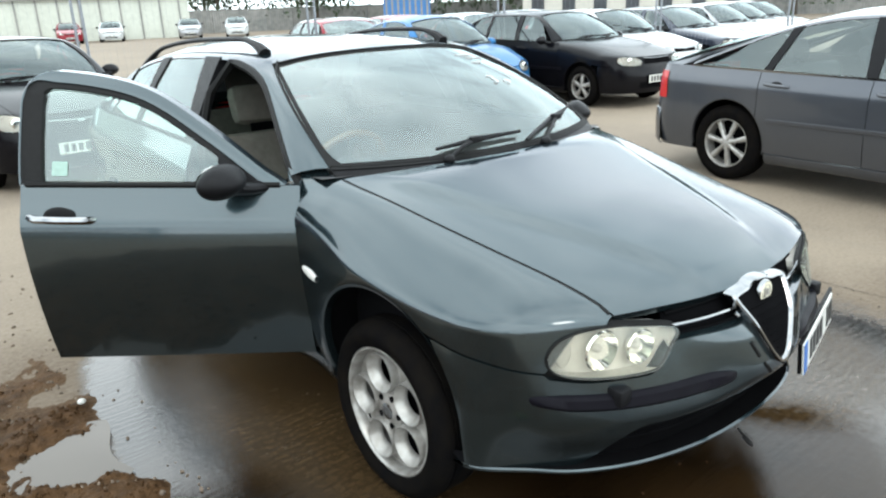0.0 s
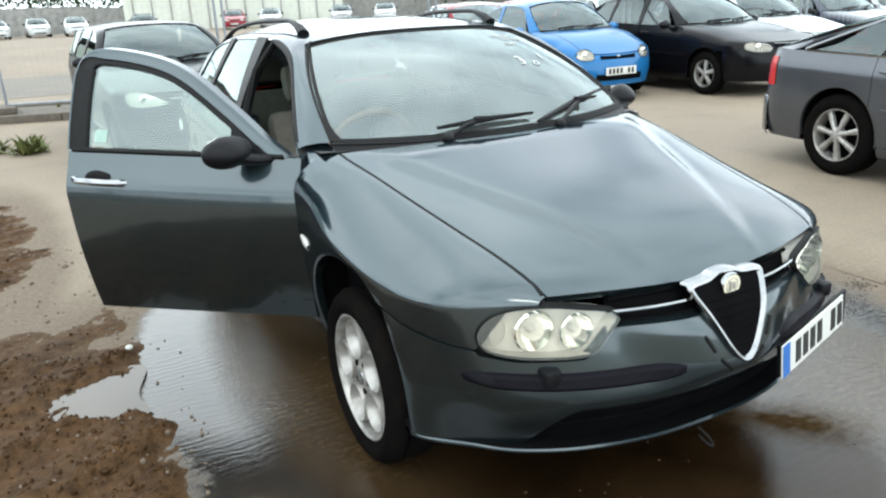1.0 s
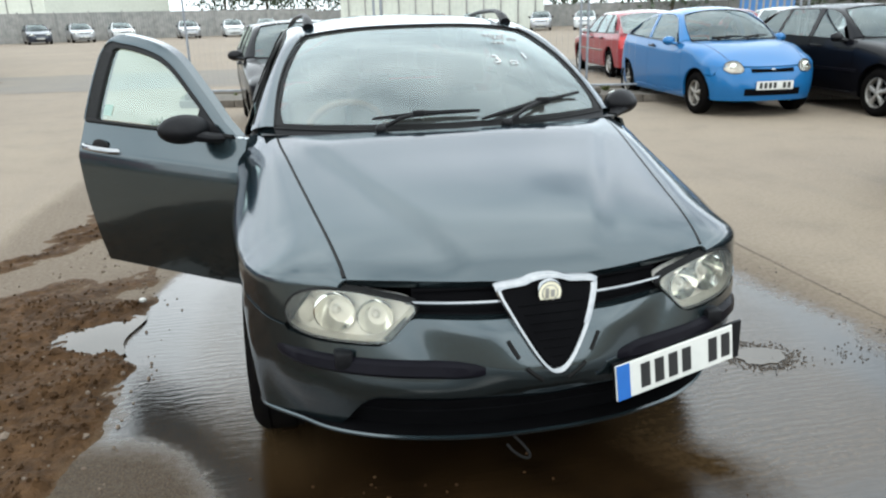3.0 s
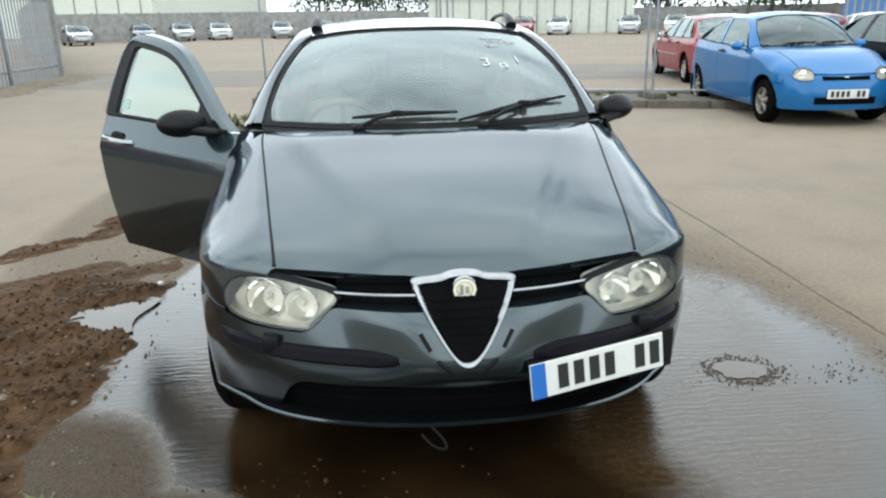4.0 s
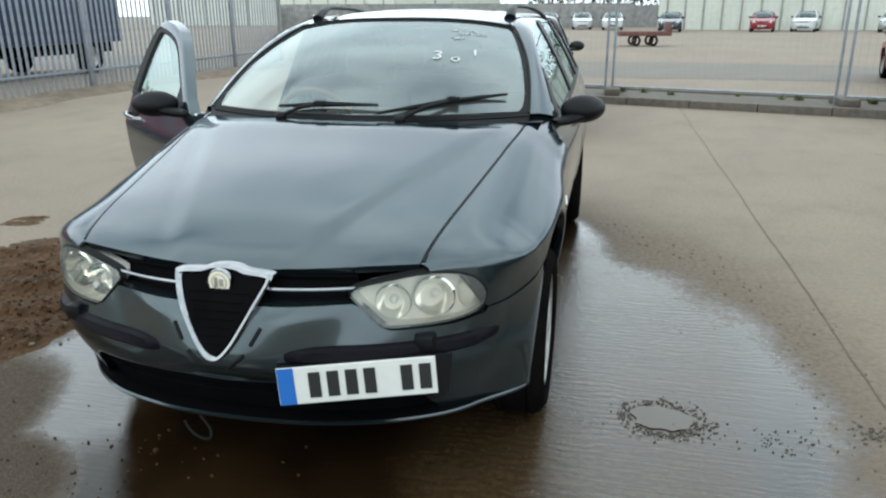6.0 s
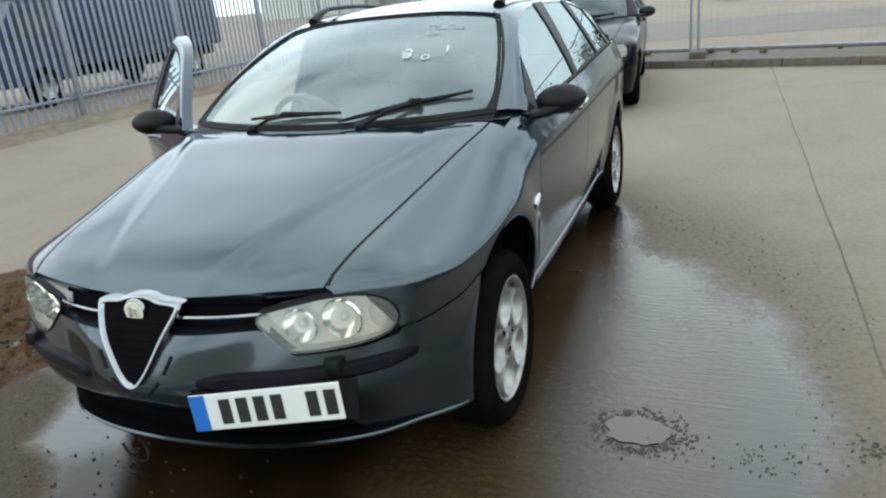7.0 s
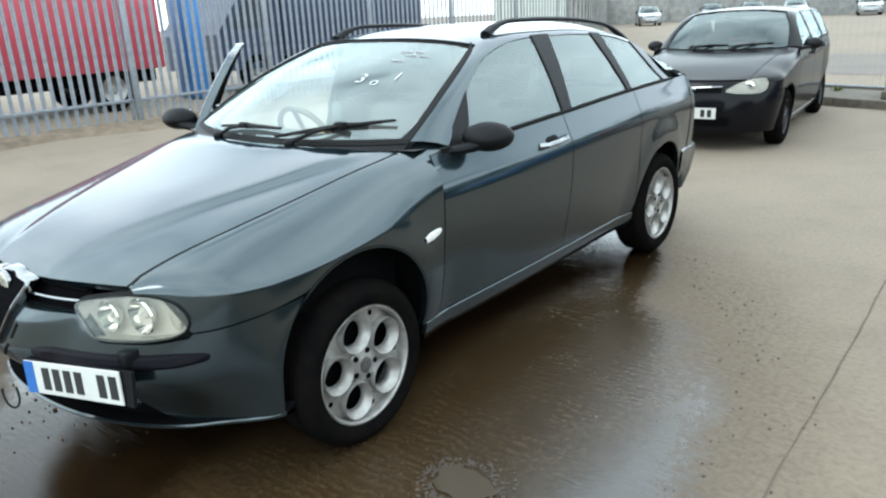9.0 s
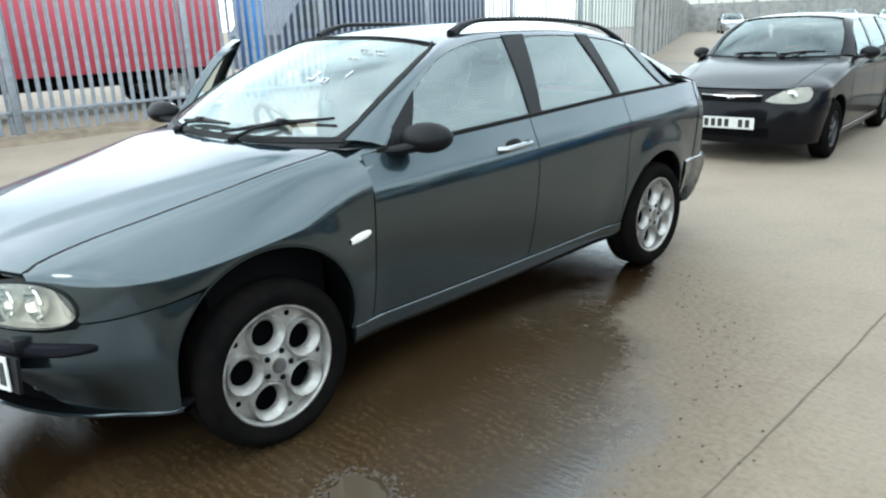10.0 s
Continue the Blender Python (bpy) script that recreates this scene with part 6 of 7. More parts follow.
# black small hatchback behind the estate
f_small = plain_form(-0.74, 3.05, 2.49, 0.825, 0.20, 0.72, 0.96, 0.46, 1.08, 1.395, 0.95, 1.03, 2.92, 2.62, D=0.5, Dr=0.38, tyre=0.285, arch=0.335)
plain_car("small_hatchback", "dirty black five-door small hatchback with dark wheels", f_small, P_BLACK, (0.45, 1.38, 2.12), STEEL,
          [(0.33, 0.605), (0.52, 0.585), (0.665, 0.605), (0.690, 0.69), (0.64, 0.742), (0.50, 0.720), (0.36, 0.650)], (0.29, 0.60, 0.655, M_CHROME),
          (((1.36, 1.44), (1.38, 1.50), P_BLACK), ((2.10, 2.16), (2.06, 2.13), P_BLACK)), (((0.68, 1.36), (0.90, 1.39)), ((1.44, 2.10), (1.50, 2.06)), ((2.16, 2.84), (2.13, 2.5))),
          pose(-0.26, 6.55, 0, 0, 0, 4.5), rim_far=True)

# red saloon facing away
f_red = plain_form(-0.78, 3.50, 2.56, 0.845, 0.24, 0.73, 0.95, 0.50, 1.22, 1.38, 0.91, 0.93, 2.86, 2.52, D=0.42, Dr=0.38, tyre=0.30, arch=0.345)
plain_car("saloon_car", "old red four-door saloon with black mirrors", f_red, P_RED, (0.50, 1.45, 2.22), SMALL,
          [(0.34, 0.62), (0.66, 0.62), (0.70, 0.66), (0.66, 0.70), (0.34, 0.70)], (0.28, 0.62, 0.70, M_CHROME),
          (((1.43, 1.50), (1.45, 1.56), M_BLACK), ((2.2, 2.26), (2.16, 2.22), M_BLACK)), (((0.72, 1.43), (0.96, 1.46)), ((1.50, 2.20), (1.56, 2.16)), ((2.26, 2.80), (2.22, 2.46))),
          pose(7.5, 15.1, 0, 0, 0, 172), rim_far=True, strip=M_CHROME)


def far_hatch(label, paintm, m, wheel=SMALL):
    return plain_car("parked_hatchback", label, f_small, paintm, (0.45, 1.38, 2.12), wheel,
                     [(0.36, 0.630), (0.55, 0.615), (0.675, 0.64), (0.685, 0.70), (0.60, 0.722), (0.39, 0.690)], (0.30, 0.63, 0.69, M_CHROME),
                     (((1.36, 1.44), (1.38, 1.50), paintm), ((2.10, 2.16), (2.06, 2.13), paintm)), (((0.68, 1.36), (0.90, 1.39)), ((1.44, 2.10), (1.50, 2.06)), ((2.16, 2.84), (2.13, 2.5))),
                     m, group="parked cars", rim_far=True)


def far_saloon(label, paintm, m):
    return plain_car("parked_saloon", label, f_red, paintm, (0.50, 1.45, 2.22), SMALL,
                     [(0.34, 0.62), (0.66, 0.62), (0.70, 0.66), (0.66, 0.70), (0.34, 0.70)], (0.28, 0.62, 0.70, M_CHROME),
                     (((1.43, 1.50), (1.45, 1.56), paintm), ((2.2, 2.26), (2.16, 2.22), paintm)), (((0.72, 1.43), (0.96, 1.46)), ((1.50, 2.20), (1.56, 2.16)), ((2.26, 2.80), (2.22, 2.46))),
                     m, group="parked cars", rim_far=True)


white_hatch = far_hatch("white five-door hatchback parked in a row", P_WHITE, pose(10.1, 6.6, 0, 0, 0, -4))
navy_saloon = far_saloon("dark blue saloon parked in a row", P_NAVY, pose(12.8, 6.9, 0, 0, 0, -4))
silver_hatch = far_hatch("silver hatchback parked on the open yard", P_SILVER, pose(15.2, 7.4, 0, 0, 0, -4))
red_hatch = far_hatch("red hatchback parked in the second row", P_RED, pose(9.4, 15.0, 0, 0, 0, 170))
navy_hatch = far_hatch("dark hatchback parked against the far fence", P_NAVY, pose(-17.6, 57.0, 0, 0, 0, 22))
white_saloon = far_saloon("white saloon parked against the far fence", P_WHITE, pose(-12.4, 60.0, 0, 0, 0, 18))
for src, places in (
    (white_hatch, ((7.6, 15.4, 176), (-4.2, 62, 8), (-1.5, 62.5, 4), (13.9, 54, -18), (21.5, 50, -24))),
    (silver_hatch, ((-7.6, 61, 12), (-15.0, 58.5, 22), (18.8, 52, -20), (17.6, 8.2, -6), (-20.5, 52.0, 30))),
    (navy_hatch, ((5.0, 54, -6), (20.2, 9.0, -6), (14.0, 15.5, 174))),
    (red_hatch, ((11.2, 54, -12),)),
    (white_saloon, ((1.0, 60, 0), (11.6, 15.4, 176))),
):
    for x, y, a in places:
        copy_thing(src, pose(x, y, 0, 0, 0, a))


# ---- yard ----
M_STEEL = material("galvanised_steel", (0.27, 0.29, 0.315), 0.48, 0.5, spots=0.4, scale=14, second=(0.19, 0.205, 0.225))
M_KERB = material("kerb_concrete", (0.115, 0.096, 0.075), 0.85, spots=0.4, scale=14, bump=0.5, bump_scale=60)
M_TARMAC = material("old_tarmac", (0.105, 0.094, 0.082), 0.85, spots=0.5, scale=1.2, second=(0.155, 0.130, 0.100), bump=0.4, bump_scale=90)
M_PATH = material("grey_pavement", (0.105, 0.090, 0.068), 0.85, spots=0.4, scale=9, bump=0.4, bump_scale=90)
M_GROOVE = material("dark_joint", (0.105, 0.082, 0.060), 0.9, spots=0.4, scale=20)
M_RUBBLE = material("wet_rubble", (0.060, 0.046, 0.033), 0.6, spots=0.5, scale=60, second=(0.028, 0.020, 0.014))
M_MUD = material("brown_mud", (0.072, 0.039, 0.018), 0.60, spots=0.5, scale=22, second=(0.028, 0.0155, 0.0075), bump=1.0, bump_scale=55, spec=0.15)


def silted(m, thin):
    """Mud that thins out to a dry dusting of the concrete's own colour where it lies flat."""
    t = m.node_tree
    b = t.nodes["Principled BSDF"]
    old = b.inputs["Base Color"].links[0].from_socket
    tc, sp, n, mr, mx, ad = (t.nodes.new("ShaderNode" + k) for k in ("TexCoord", "SeparateXYZ", "TexNoise", "MapRange", "Mix", "Math"))
    n.inputs["Scale"].default_value, n.inputs["Detail"].default_value = 9, 8
    ad.operation = "MULTIPLY_ADD"
    ad.inputs[1].default_value = 0.030
    mr.interpolation_type = "SMOOTHSTEP"
    mr.inputs["From Min"].default_value, mr.inputs["From Max"].default_value = 0.008, 0.028
    mx.data_type = "RGBA"
    mx.inputs["A"].default_value = (*thin, 1)
    t.links.new(tc.outputs["Object"], sp.inputs[0])
    t.links.new(tc.outputs["Object"], n.inputs["Vector"])
    t.links.new(n.outputs["Fac"], ad.inputs[0])
    t.links.new(sp.outputs[2], ad.inputs[2])
    t.links.new(ad.outputs[0], mr.inputs["Value"])
    t.links.new(mr.outputs[0], mx.inputs["Factor"])
    t.links.new(old, mx.inputs["B"])
    t.links.new(mx.outputs["Result"], b.inputs["Base Color"])
    return m


M_MUD_BED = silted(material("brown_mud_bed", (0.076, 0.041, 0.019), 0.62, spots=0.5, scale=22, second=(0.026, 0.0140, 0.0065), bump=1.0, bump_scale=55, spec=0.15), (0.076, 0.047, 0.025))
M_STONE = material("pale_stone", (0.15, 0.110, 0.078), 0.8, spots=0.4, scale=40)
M_WATER = material("muddy_water", (0.060, 0.046, 0.032), 0.03)
M_LEAF = material("weed_green", (0.075, 0.12, 0.03), 0.6, spots=0.4, scale=30, second=(0.14, 0.13, 0.04))
M_FENCE = material("grey_boards", (0.165, 0.168, 0.16), 0.8, spots=0.35, scale=2.5, second=(0.30, 0.29, 0.27))
M_SHED = material("pale_cladding", (0.52, 0.54, 0.47), 0.55, spots=0.15, scale=3)
M_CABIN = material("cream_cabin", (0.48, 0.465, 0.415), 0.6, spots=0.15, scale=4)
M_BLUE_TRIM = material("blue_trim", (0.03, 0.10, 0.28), 0.5, spots=0.2, scale=6)
M_WIN = material("far_window", (0.04, 0.045, 0.05), 0.1)
M_LORRY_RED = material("red_lorry", (0.40, 0.050, 0.075), 0.4, spots=0.2, scale=4)
M_LORRY_NAVY = material("dark_blue_lorry", (0.018, 0.032, 0.075), 0.4, spots=0.3, scale=3)
M_BLUE = material("blue_tank", (0.04, 0.17, 0.42), 0.45, spots=0.2, scale=5)


# slab joint and cracks
def groove(name, pts, wide, label):
    rows = []
    for i, p in enumerate(pts):
        d = (Vector(pts[min(i + 1, len(pts) - 1)]) - Vector(pts[max(0, i - 1)])).normalized()
        n = Vector((-d.y, d.x, 0)) * wide * (0.6 + 0.8 * noise.random())
        rows.append([Vector(p) - n, Vector(p) + n])
    single(name, Shape().rows(rows), M_GROOVE, label, "joint", kind="structure", smooth=False)


noise.seed_set(4)
groove("slab_joint", [(2.06 + 0.004 * math.sin(k * 0.35) + 0.006 * noise.random(), -1.0 + k * 0.12, 0.003) for k in range(92)], 0.0032, "narrow dark joint between concrete slabs")


def kerb_y(x):
    return 9.9 - 0.32 * x


# raised strip with kerb stones along the yard's end
for k in range(23):
    x = -2.4 + k * 0.92
    a = math.degrees(math.atan(-0.32))
    b = Shape().box((0, 0, -0.1), (0.91, 0.13, 0.115), None, 0.012)
    if k == 0:
        kerb = thing("kerb", "worn concrete kerb along the raised strip", "kerb", kind="structure")
    part("kerb_stone", Shape().box((0, 0, -0.1), (0.955, 0.13, 0.115 + 0.008 * noise.random()), pose(x, kerb_y(x), 0, 0, 0, a), 0.012), M_KERB, kerb)
s = Shape()
s.rows([[(x, kerb_y(x) + 0.12, 0.0), (x, kerb_y(x) + 0.125, 0.108), (x, kerb_y(x) + 1.25, 0.11), (x, kerb_y(x) + 1.3, 0.0)] for x in np.linspace(-2.4, 18.5, 30)])
single("pavement", s, M_PATH, "raised grey strip behind the kerb", "pavement", kind="structure")
s = Shape().rows([[(x, kerb_y(x) + 1.25, 0.0), (x, kerb_y(x) + 1.26, 0.135), (x, kerb_y(x) + 1.40, 0.135), (x, kerb_y(x) + 1.41, 0.0)] for x in np.linspace(-2.4, 18.5, 30)])
single("trim", s, M_KERB, "pale concrete edging of the strip", "kerb", kind="structure")
s = Shape().rows([[(x, kerb_y(x) * 0.3 + 11.6 + 0.25 * math.sin(x * 0.4), 0.005), (x, 20.0 - 0.12 * x + 0.4 * math.sin(x * 0.3 + 1), 0.005)] for x in np.linspace(-30, 40, 60)])
single("road", s, M_TARMAC, "worn dark tarmac lane across the yard", "road", kind="structure", smooth=False)


# weeds
def weed(place, size, n, label, seed):
    rnd = random.Random(seed)
    w = thing("weed", label, "plant", Matrix.Translation(place))
    for grp in range(5):
        s = Shape()
        for _ in range(n // 5):
            a, tilt, ln = rnd.uniform(0, 360), rnd.uniform(10, 65), size * rnd.uniform(0.4, 1.0)
            m = pose(rnd.gauss(0, size * 0.25), rnd.gauss(0, size * 0.25), 0, 0, 0, a) @ pose(0, 0, 0, tilt, 0, 0)
            wd = ln * 0.10
            s.rows([[m @ Vector((-wd * k, -0.2 * ln * h * h, ln * h)), m @ Vector((0, -0.2 * ln * h * h - wd * 0.3, ln * h)), m @ Vector((wd * k, -0.2 * ln * h * h, ln * h))] for h, k in ((0, 0.3), (0.35, 1.0), (0.7, 0.8), (1.0, 0.05))])
        part("leaf_tuft", s, M_LEAF, w)


weed((-1.27, -0.72, 0.025), 0.09, 70, "small green weed growing in the mud", 1)
weed((-1.9, 7.6, 0.0), 0.28, 110, "tall yellow-green weeds beside the fence", 2)
weed((-2.3, 7.9, 0.0), 0.25, 90, "tall yellow-green weeds beside the fence", 3)
for i in range(16):
    rnd_x = -2.5 + i * 0.75
    weed((rnd_x + 0.3 * math.sin(i * 2.3), kerb_y(rnd_x) + 1.52, 0.0), 0.10 + 0.08 * abs(math.sin(i * 1.7)), 50, "low green weeds along the edging", 10 + i)


for i in range(14):
    rnd_x = -1.5 + i * 0.62
    weed((rnd_x + 0.25 * math.sin(i * 1.9), kerb_y(rnd_x) + 0.95 + 0.2 * math.sin(i * 3.1), 0.11), 0.07 + 0.06 * abs(math.sin(i * 2.7)), 50, "low grass growing on the raised strip", 40 + i)


# mud at the slab's edge
def mud_edge(y):
    return -1.385 + 0.02 * y + 0.035 * math.sin(y * 5.1) + 0.02 * math.sin(y * 13.0) + 0.20 * soft(0.3, 0.9, -y)


TRACK = curve((1.2, -3.4), (1.8, -2.95), (2.26, -2.42), (2.5, -2.22), (2.92, -2.08), (3.5, -2.02), (4.8, -2.25), (5.6, -2.4))


def track_x(y):
    """The line of the crumbly ridge that runs back along the yard."""
    return TRACK(y)


def mud_z(x, y):
    p = Vector((x * 6, y * 6, 0.3))
    e = soft(-0.02, 0.16, mud_edge(y) - x + 0.06 * noise.noise(p * 1.3))
    far = 1 - soft(1.35, 1.95, y + 0.75 * max(0.0, -2.05 - x) + 0.35 * noise.noise(p * 0.5))
    far *= soft(-1.35, -0.75, y + 0.35 * noise.noise(p * 0.35))
    left = 1 - soft(2.5, 3.5, -x + 0.5 * noise.noise(p * 0.25))
    h = 0.014 * noise.noise(p) + 0.012 * noise.noise(p * 2.7) + 0.010 * noise.noise(p * 7) + 0.006 * noise.noise(p * 17)
    w = (y - 0.55 * x) * 8.2 + 1.1 * noise.noise(p * 0.22)
    track = 0.034 * abs(math.sin(w)) ** 5 * (0.45 + 0.9 * abs(noise.noise(Vector((x * 9, y * 14, 2)))))
    d = math.hypot((x + 1.56) / 0.20, (y - 0.93) / 0.18)
    h = (0.017 + h + track) * e * soft(0.65, 1.15, d + 0.25 * noise.noise(p * 1.5))
    main = h * far * left - 0.008 * (1 - far * left) - 0.010 * (1 - e)
    r = abs(x - track_x(y) + 0.10 * noise.noise(p * 0.6)) / (0.27 + 0.12 * noise.noise(p * 0.5))
    crumb = (1 - soft(0.3, 1.0, r)) * soft(-0.55, 0.05, noise.noise(p * 0.45 + Vector((3, 1, 0)))) * soft(1.5, 1.9, y) * (1 - soft(4.9, 5.5, y))
    ridge = crumb * (0.009 + 0.020 * abs(noise.noise(p * 2.2)) + 0.014 * noise.noise(p * 6) + 0.009 * math.sin((y - 0.4 * x) * 31 + 4 * noise.noise(p * 0.4))) - 0.006 * (1 - crumb)
    return max(main, ridge)


s = Shape()
nx, ny = 190, 330
s.rows([[(x, y, mud_z(x, y)) for y in np.linspace(-1.7, 5.6, ny)] for x in np.linspace(-3.9, -1.0, nx)])
single("mud", s, M_MUD_BED, "churned brown mud with tyre tracks beside the slab", "mud", kind="stuff")
s = Shape()
s.poly([(min(-1.57 + 0.26 * math.cos(a) * (1 + 0.12 * math.sin(3 * a)), mud_edge(0.93 + 0.26 * math.sin(a)) - 0.05), 0.93 + 0.26 * math.sin(a), 0.011) for a in np.linspace(0, math.tau, 40)[:-1]])
single("puddle", s, M_WATER, "shallow puddle of muddy water", "puddle", smooth=False)
rnd = random.Random(8)
s = Shape()
for k in range(5200):
    if k % 5 == 0:
        y = rnd.uniform(1.4, 5.2)
        x = track_x(y) + rnd.gauss(0, 0.16)
    else:
        y = rnd.uniform(-1.2, 1.75)
        x = mud_edge(y) - abs(rnd.gauss(0, 0.60)) + 0.02
    z = mud_z(x, y)
    if z < 0.012 + 0.012 * (k % 3):
        continue
    r = rnd.uniform(0.004, 0.011) * (1.8 if rnd.random() < 0.07 else 1)
    bm = bmesh.new()
    bmesh.ops.create_icosphere(bm, subdivisions=1, radius=1)
    for v in bm.verts:
        v.co *= rnd.uniform(0.75, 1.25)
    s.take(bm, pose(x, y, z, rnd.uniform(0, 90), rnd.uniform(0, 90), rnd.uniform(0, 90)) @ Matrix.Diagonal((r * rnd.uniform(0.8, 1.7), r, r * 0.8, 1)))
for k in range(130):
    x, y = rnd.gauss(-0.75, 0.42), rnd.gauss(-0.80, 0.22)
    r = rnd.uniform(0.002, 0.006) * (2.2 if rnd.random() < 0.06 else 1)
    bm = bmesh.new()
    bmesh.ops.create_icosphere(bm, subdivisions=1, radius=1)
    s.take(bm, pose(x, y, r * 0.3, rnd.uniform(0, 90), rnd.uniform(0, 90), 0) @ Matrix.Diagonal((r * rnd.uniform(0.8, 1.7), r, r * 0.7, 1)))
single("mud_clods", s, M_MUD, "wet brown clods thrown up on the mud", "mud", kind="stuff", smooth=False)
rnd = random.Random(5)
s = Shape()
for _ in range(360):
    x, y = -1.25 - abs(rnd.gauss(0, 0.6)), rnd.uniform(-2.0, 3.5)
    r = rnd.uniform(0.003, 0.010) * (2.0 if rnd.random() < 0.06 else 1)
    bm = bmesh.new()
    bmesh.ops.create_icosphere(bm, subdivisions=1, radius=1)
    s.take(bm, pose(x, y, max(0.0, mud_z(x, y)) + r * 0.3, rnd.uniform(0, 90), 0, rnd.uniform(0, 90)) @ Matrix.Diagonal((r * rnd.uniform(0.7, 1.4), r, r * 0.7, 1)))
single("pebbles", s, M_STONE, "pale pebbles strewn over the mud", "pebbles", kind="stuff", smooth=False)
single("stone", Shape().ball((0, 0, 0.008), (0.020, 0.014, 0.011), 20, 10, 30, 10), M_PLATE, "white stone lying in the mud", "stone", m=pose(-1.46, 1.31, 0.03), smooth=False)
s = Shape()
for _ in range(420):
    a, rr = rnd.uniform(0, math.tau), 0.86 + abs(rnd.gauss(0.0, 0.30))
    x, y = 1.245 + 0.125 * rr * math.cos(a), -0.025 + 0.105 * rr * math.sin(a)
    r = rnd.uniform(0.0015, 0.0065)
    bm = bmesh.new()
    bmesh.ops.create_icosphere(bm, subdivisions=1, radius=1)
    s.take(bm, pose(x, y, r * 0.2, rnd.uniform(0, 90), 0, rnd.uniform(0, 90)) @ Matrix.Diagonal((r * rnd.uniform(0.7, 1.6), r, r * 0.6, 1)))
for k in range(150):
    big = k > 90
    x, y = (rnd.gauss(1.97, 0.045), rnd.gauss(0.02, 0.035)) if big else (rnd.gauss(1.62, 0.16), rnd.gauss(-0.10, 0.05))
    r = rnd.uniform(0.0015, 0.006) * (1.3 if big else 1)
    bm = bmesh.new()
    bmesh.ops.create_icosphere(bm, subdivisions=1, radius=1)
    s.take(bm, pose(x, y, r * 0.2, rnd.uniform(0, 90), 0, rnd.uniform(0, 90)) @ Matrix.Diagonal((r * rnd.uniform(0.7, 1.6), r, r * 0.6, 1)))
single("pothole_rubble", s, M_RUBBLE, "crumbled concrete round a small pothole", "rubble", kind="stuff", smooth=False)
s = Shape()
s.poly([(1.245 + 0.110 * math.cos(a) * (1 + 0.13 * math.sin(3 * a + 1) + 0.07 * math.sin(7 * a)), -0.025 + 0.085 * math.sin(a) * (1 + 0.12 * math.sin(2 * a + 2) + 0.06 * math.sin(9 * a)), 0.004) for a in np.linspace(0, math.tau, 40)[:-1]])
single("puddle", s, M_WATER, "small round puddle in a pothole", "puddle", smooth=False)
s = Shape()
for _ in range(150):
    t = rnd.uniform(0, 1)
    y = 2.6 - 3.4 * t
    x = 0.25 + 1.6 * math.sqrt(max(0.0, 1 - ((y - 0.2) / 2.5) ** 2)) + rnd.gauss(0.10, 0.10)
    r = rnd.uniform(0.002, 0.007)
    bm = bmesh.new()
    bmesh.ops.create_icosphere(bm, subdivisions=1, radius=1)
    s.take(bm, pose(x, y, r * 0.2, rnd.uniform(0, 90), 0, rnd.uniform(0, 90)) @ Matrix.Diagonal((r * rnd.uniform(0.7, 1.6), r, r * 0.5, 1)))
single("grit", s, M_RUBBLE, "grit and crumbs along the edge of the wet patch", "grit", kind="stuff", smooth=False)


# palisade fence
def fence_bay(m, n=18, pitch=0.153):
    """One bay: a post, two rails and a row of pales with split pointed tops."""
    bay = thing("palisade_fence", "galvanised steel palisade fence bay with pointed pales", "fence", m, "palisade fence")
    ln = n * pitch
    part("post", Shape().box((-0.05, -0.03, 0), (0.05, 0.03, 2.35), None, 0.006), M_STEEL, bay)
    for z in (0.38, 2.05):
        part("rail", Shape().box((0.0, 0.03, z - 0.025), (ln, 0.07, z + 0.025), None, 0.005), M_STEEL, bay)
    s = Shape()
    rows = []
    prof = ((-0.034, 0.012), (-0.022, 0.0), (-0.008, 0.008), (0.008, 0.008), (0.022, 0.0), (0.034, 0.012))
    for z, k in ((0.06, 1.0), (2.28, 1.0), (2.40, 0.15)):
        rows.append([(x * k, y + 0.075, z) for x, y in prof])
    me = s.rows(rows).mesh("pale", M_STEEL, False)
    for k in range(n):
        p = new("pale", me)
        p.parent = bay
        p.matrix_basis = Matrix.Translation(((k + 0.5) * pitch, 0, 0))
    return bay


BAY = 18 * 0.153
fence_line = [(-9.35, -3.5), (-8.75, 16.6)]
d = (Vector(fence_line[1]) - Vector(fence_line[0]))
ang = math.degrees(math.atan2(d.y, d.x))
bay0 = fence_bay(pose(*fence_line[0], 0, 0, 0, ang))
nb = int(d.length / BAY)
for k in range(1, nb + 1):
    p = Vector(fence_line[0]) + d.normalized() * BAY * k
    copy_thing(bay0, pose(p.x, p.y, 0, 0, 0, ang))
corner = Vector(fence_line[0]) + d.normalized() * BAY * (nb + 1)


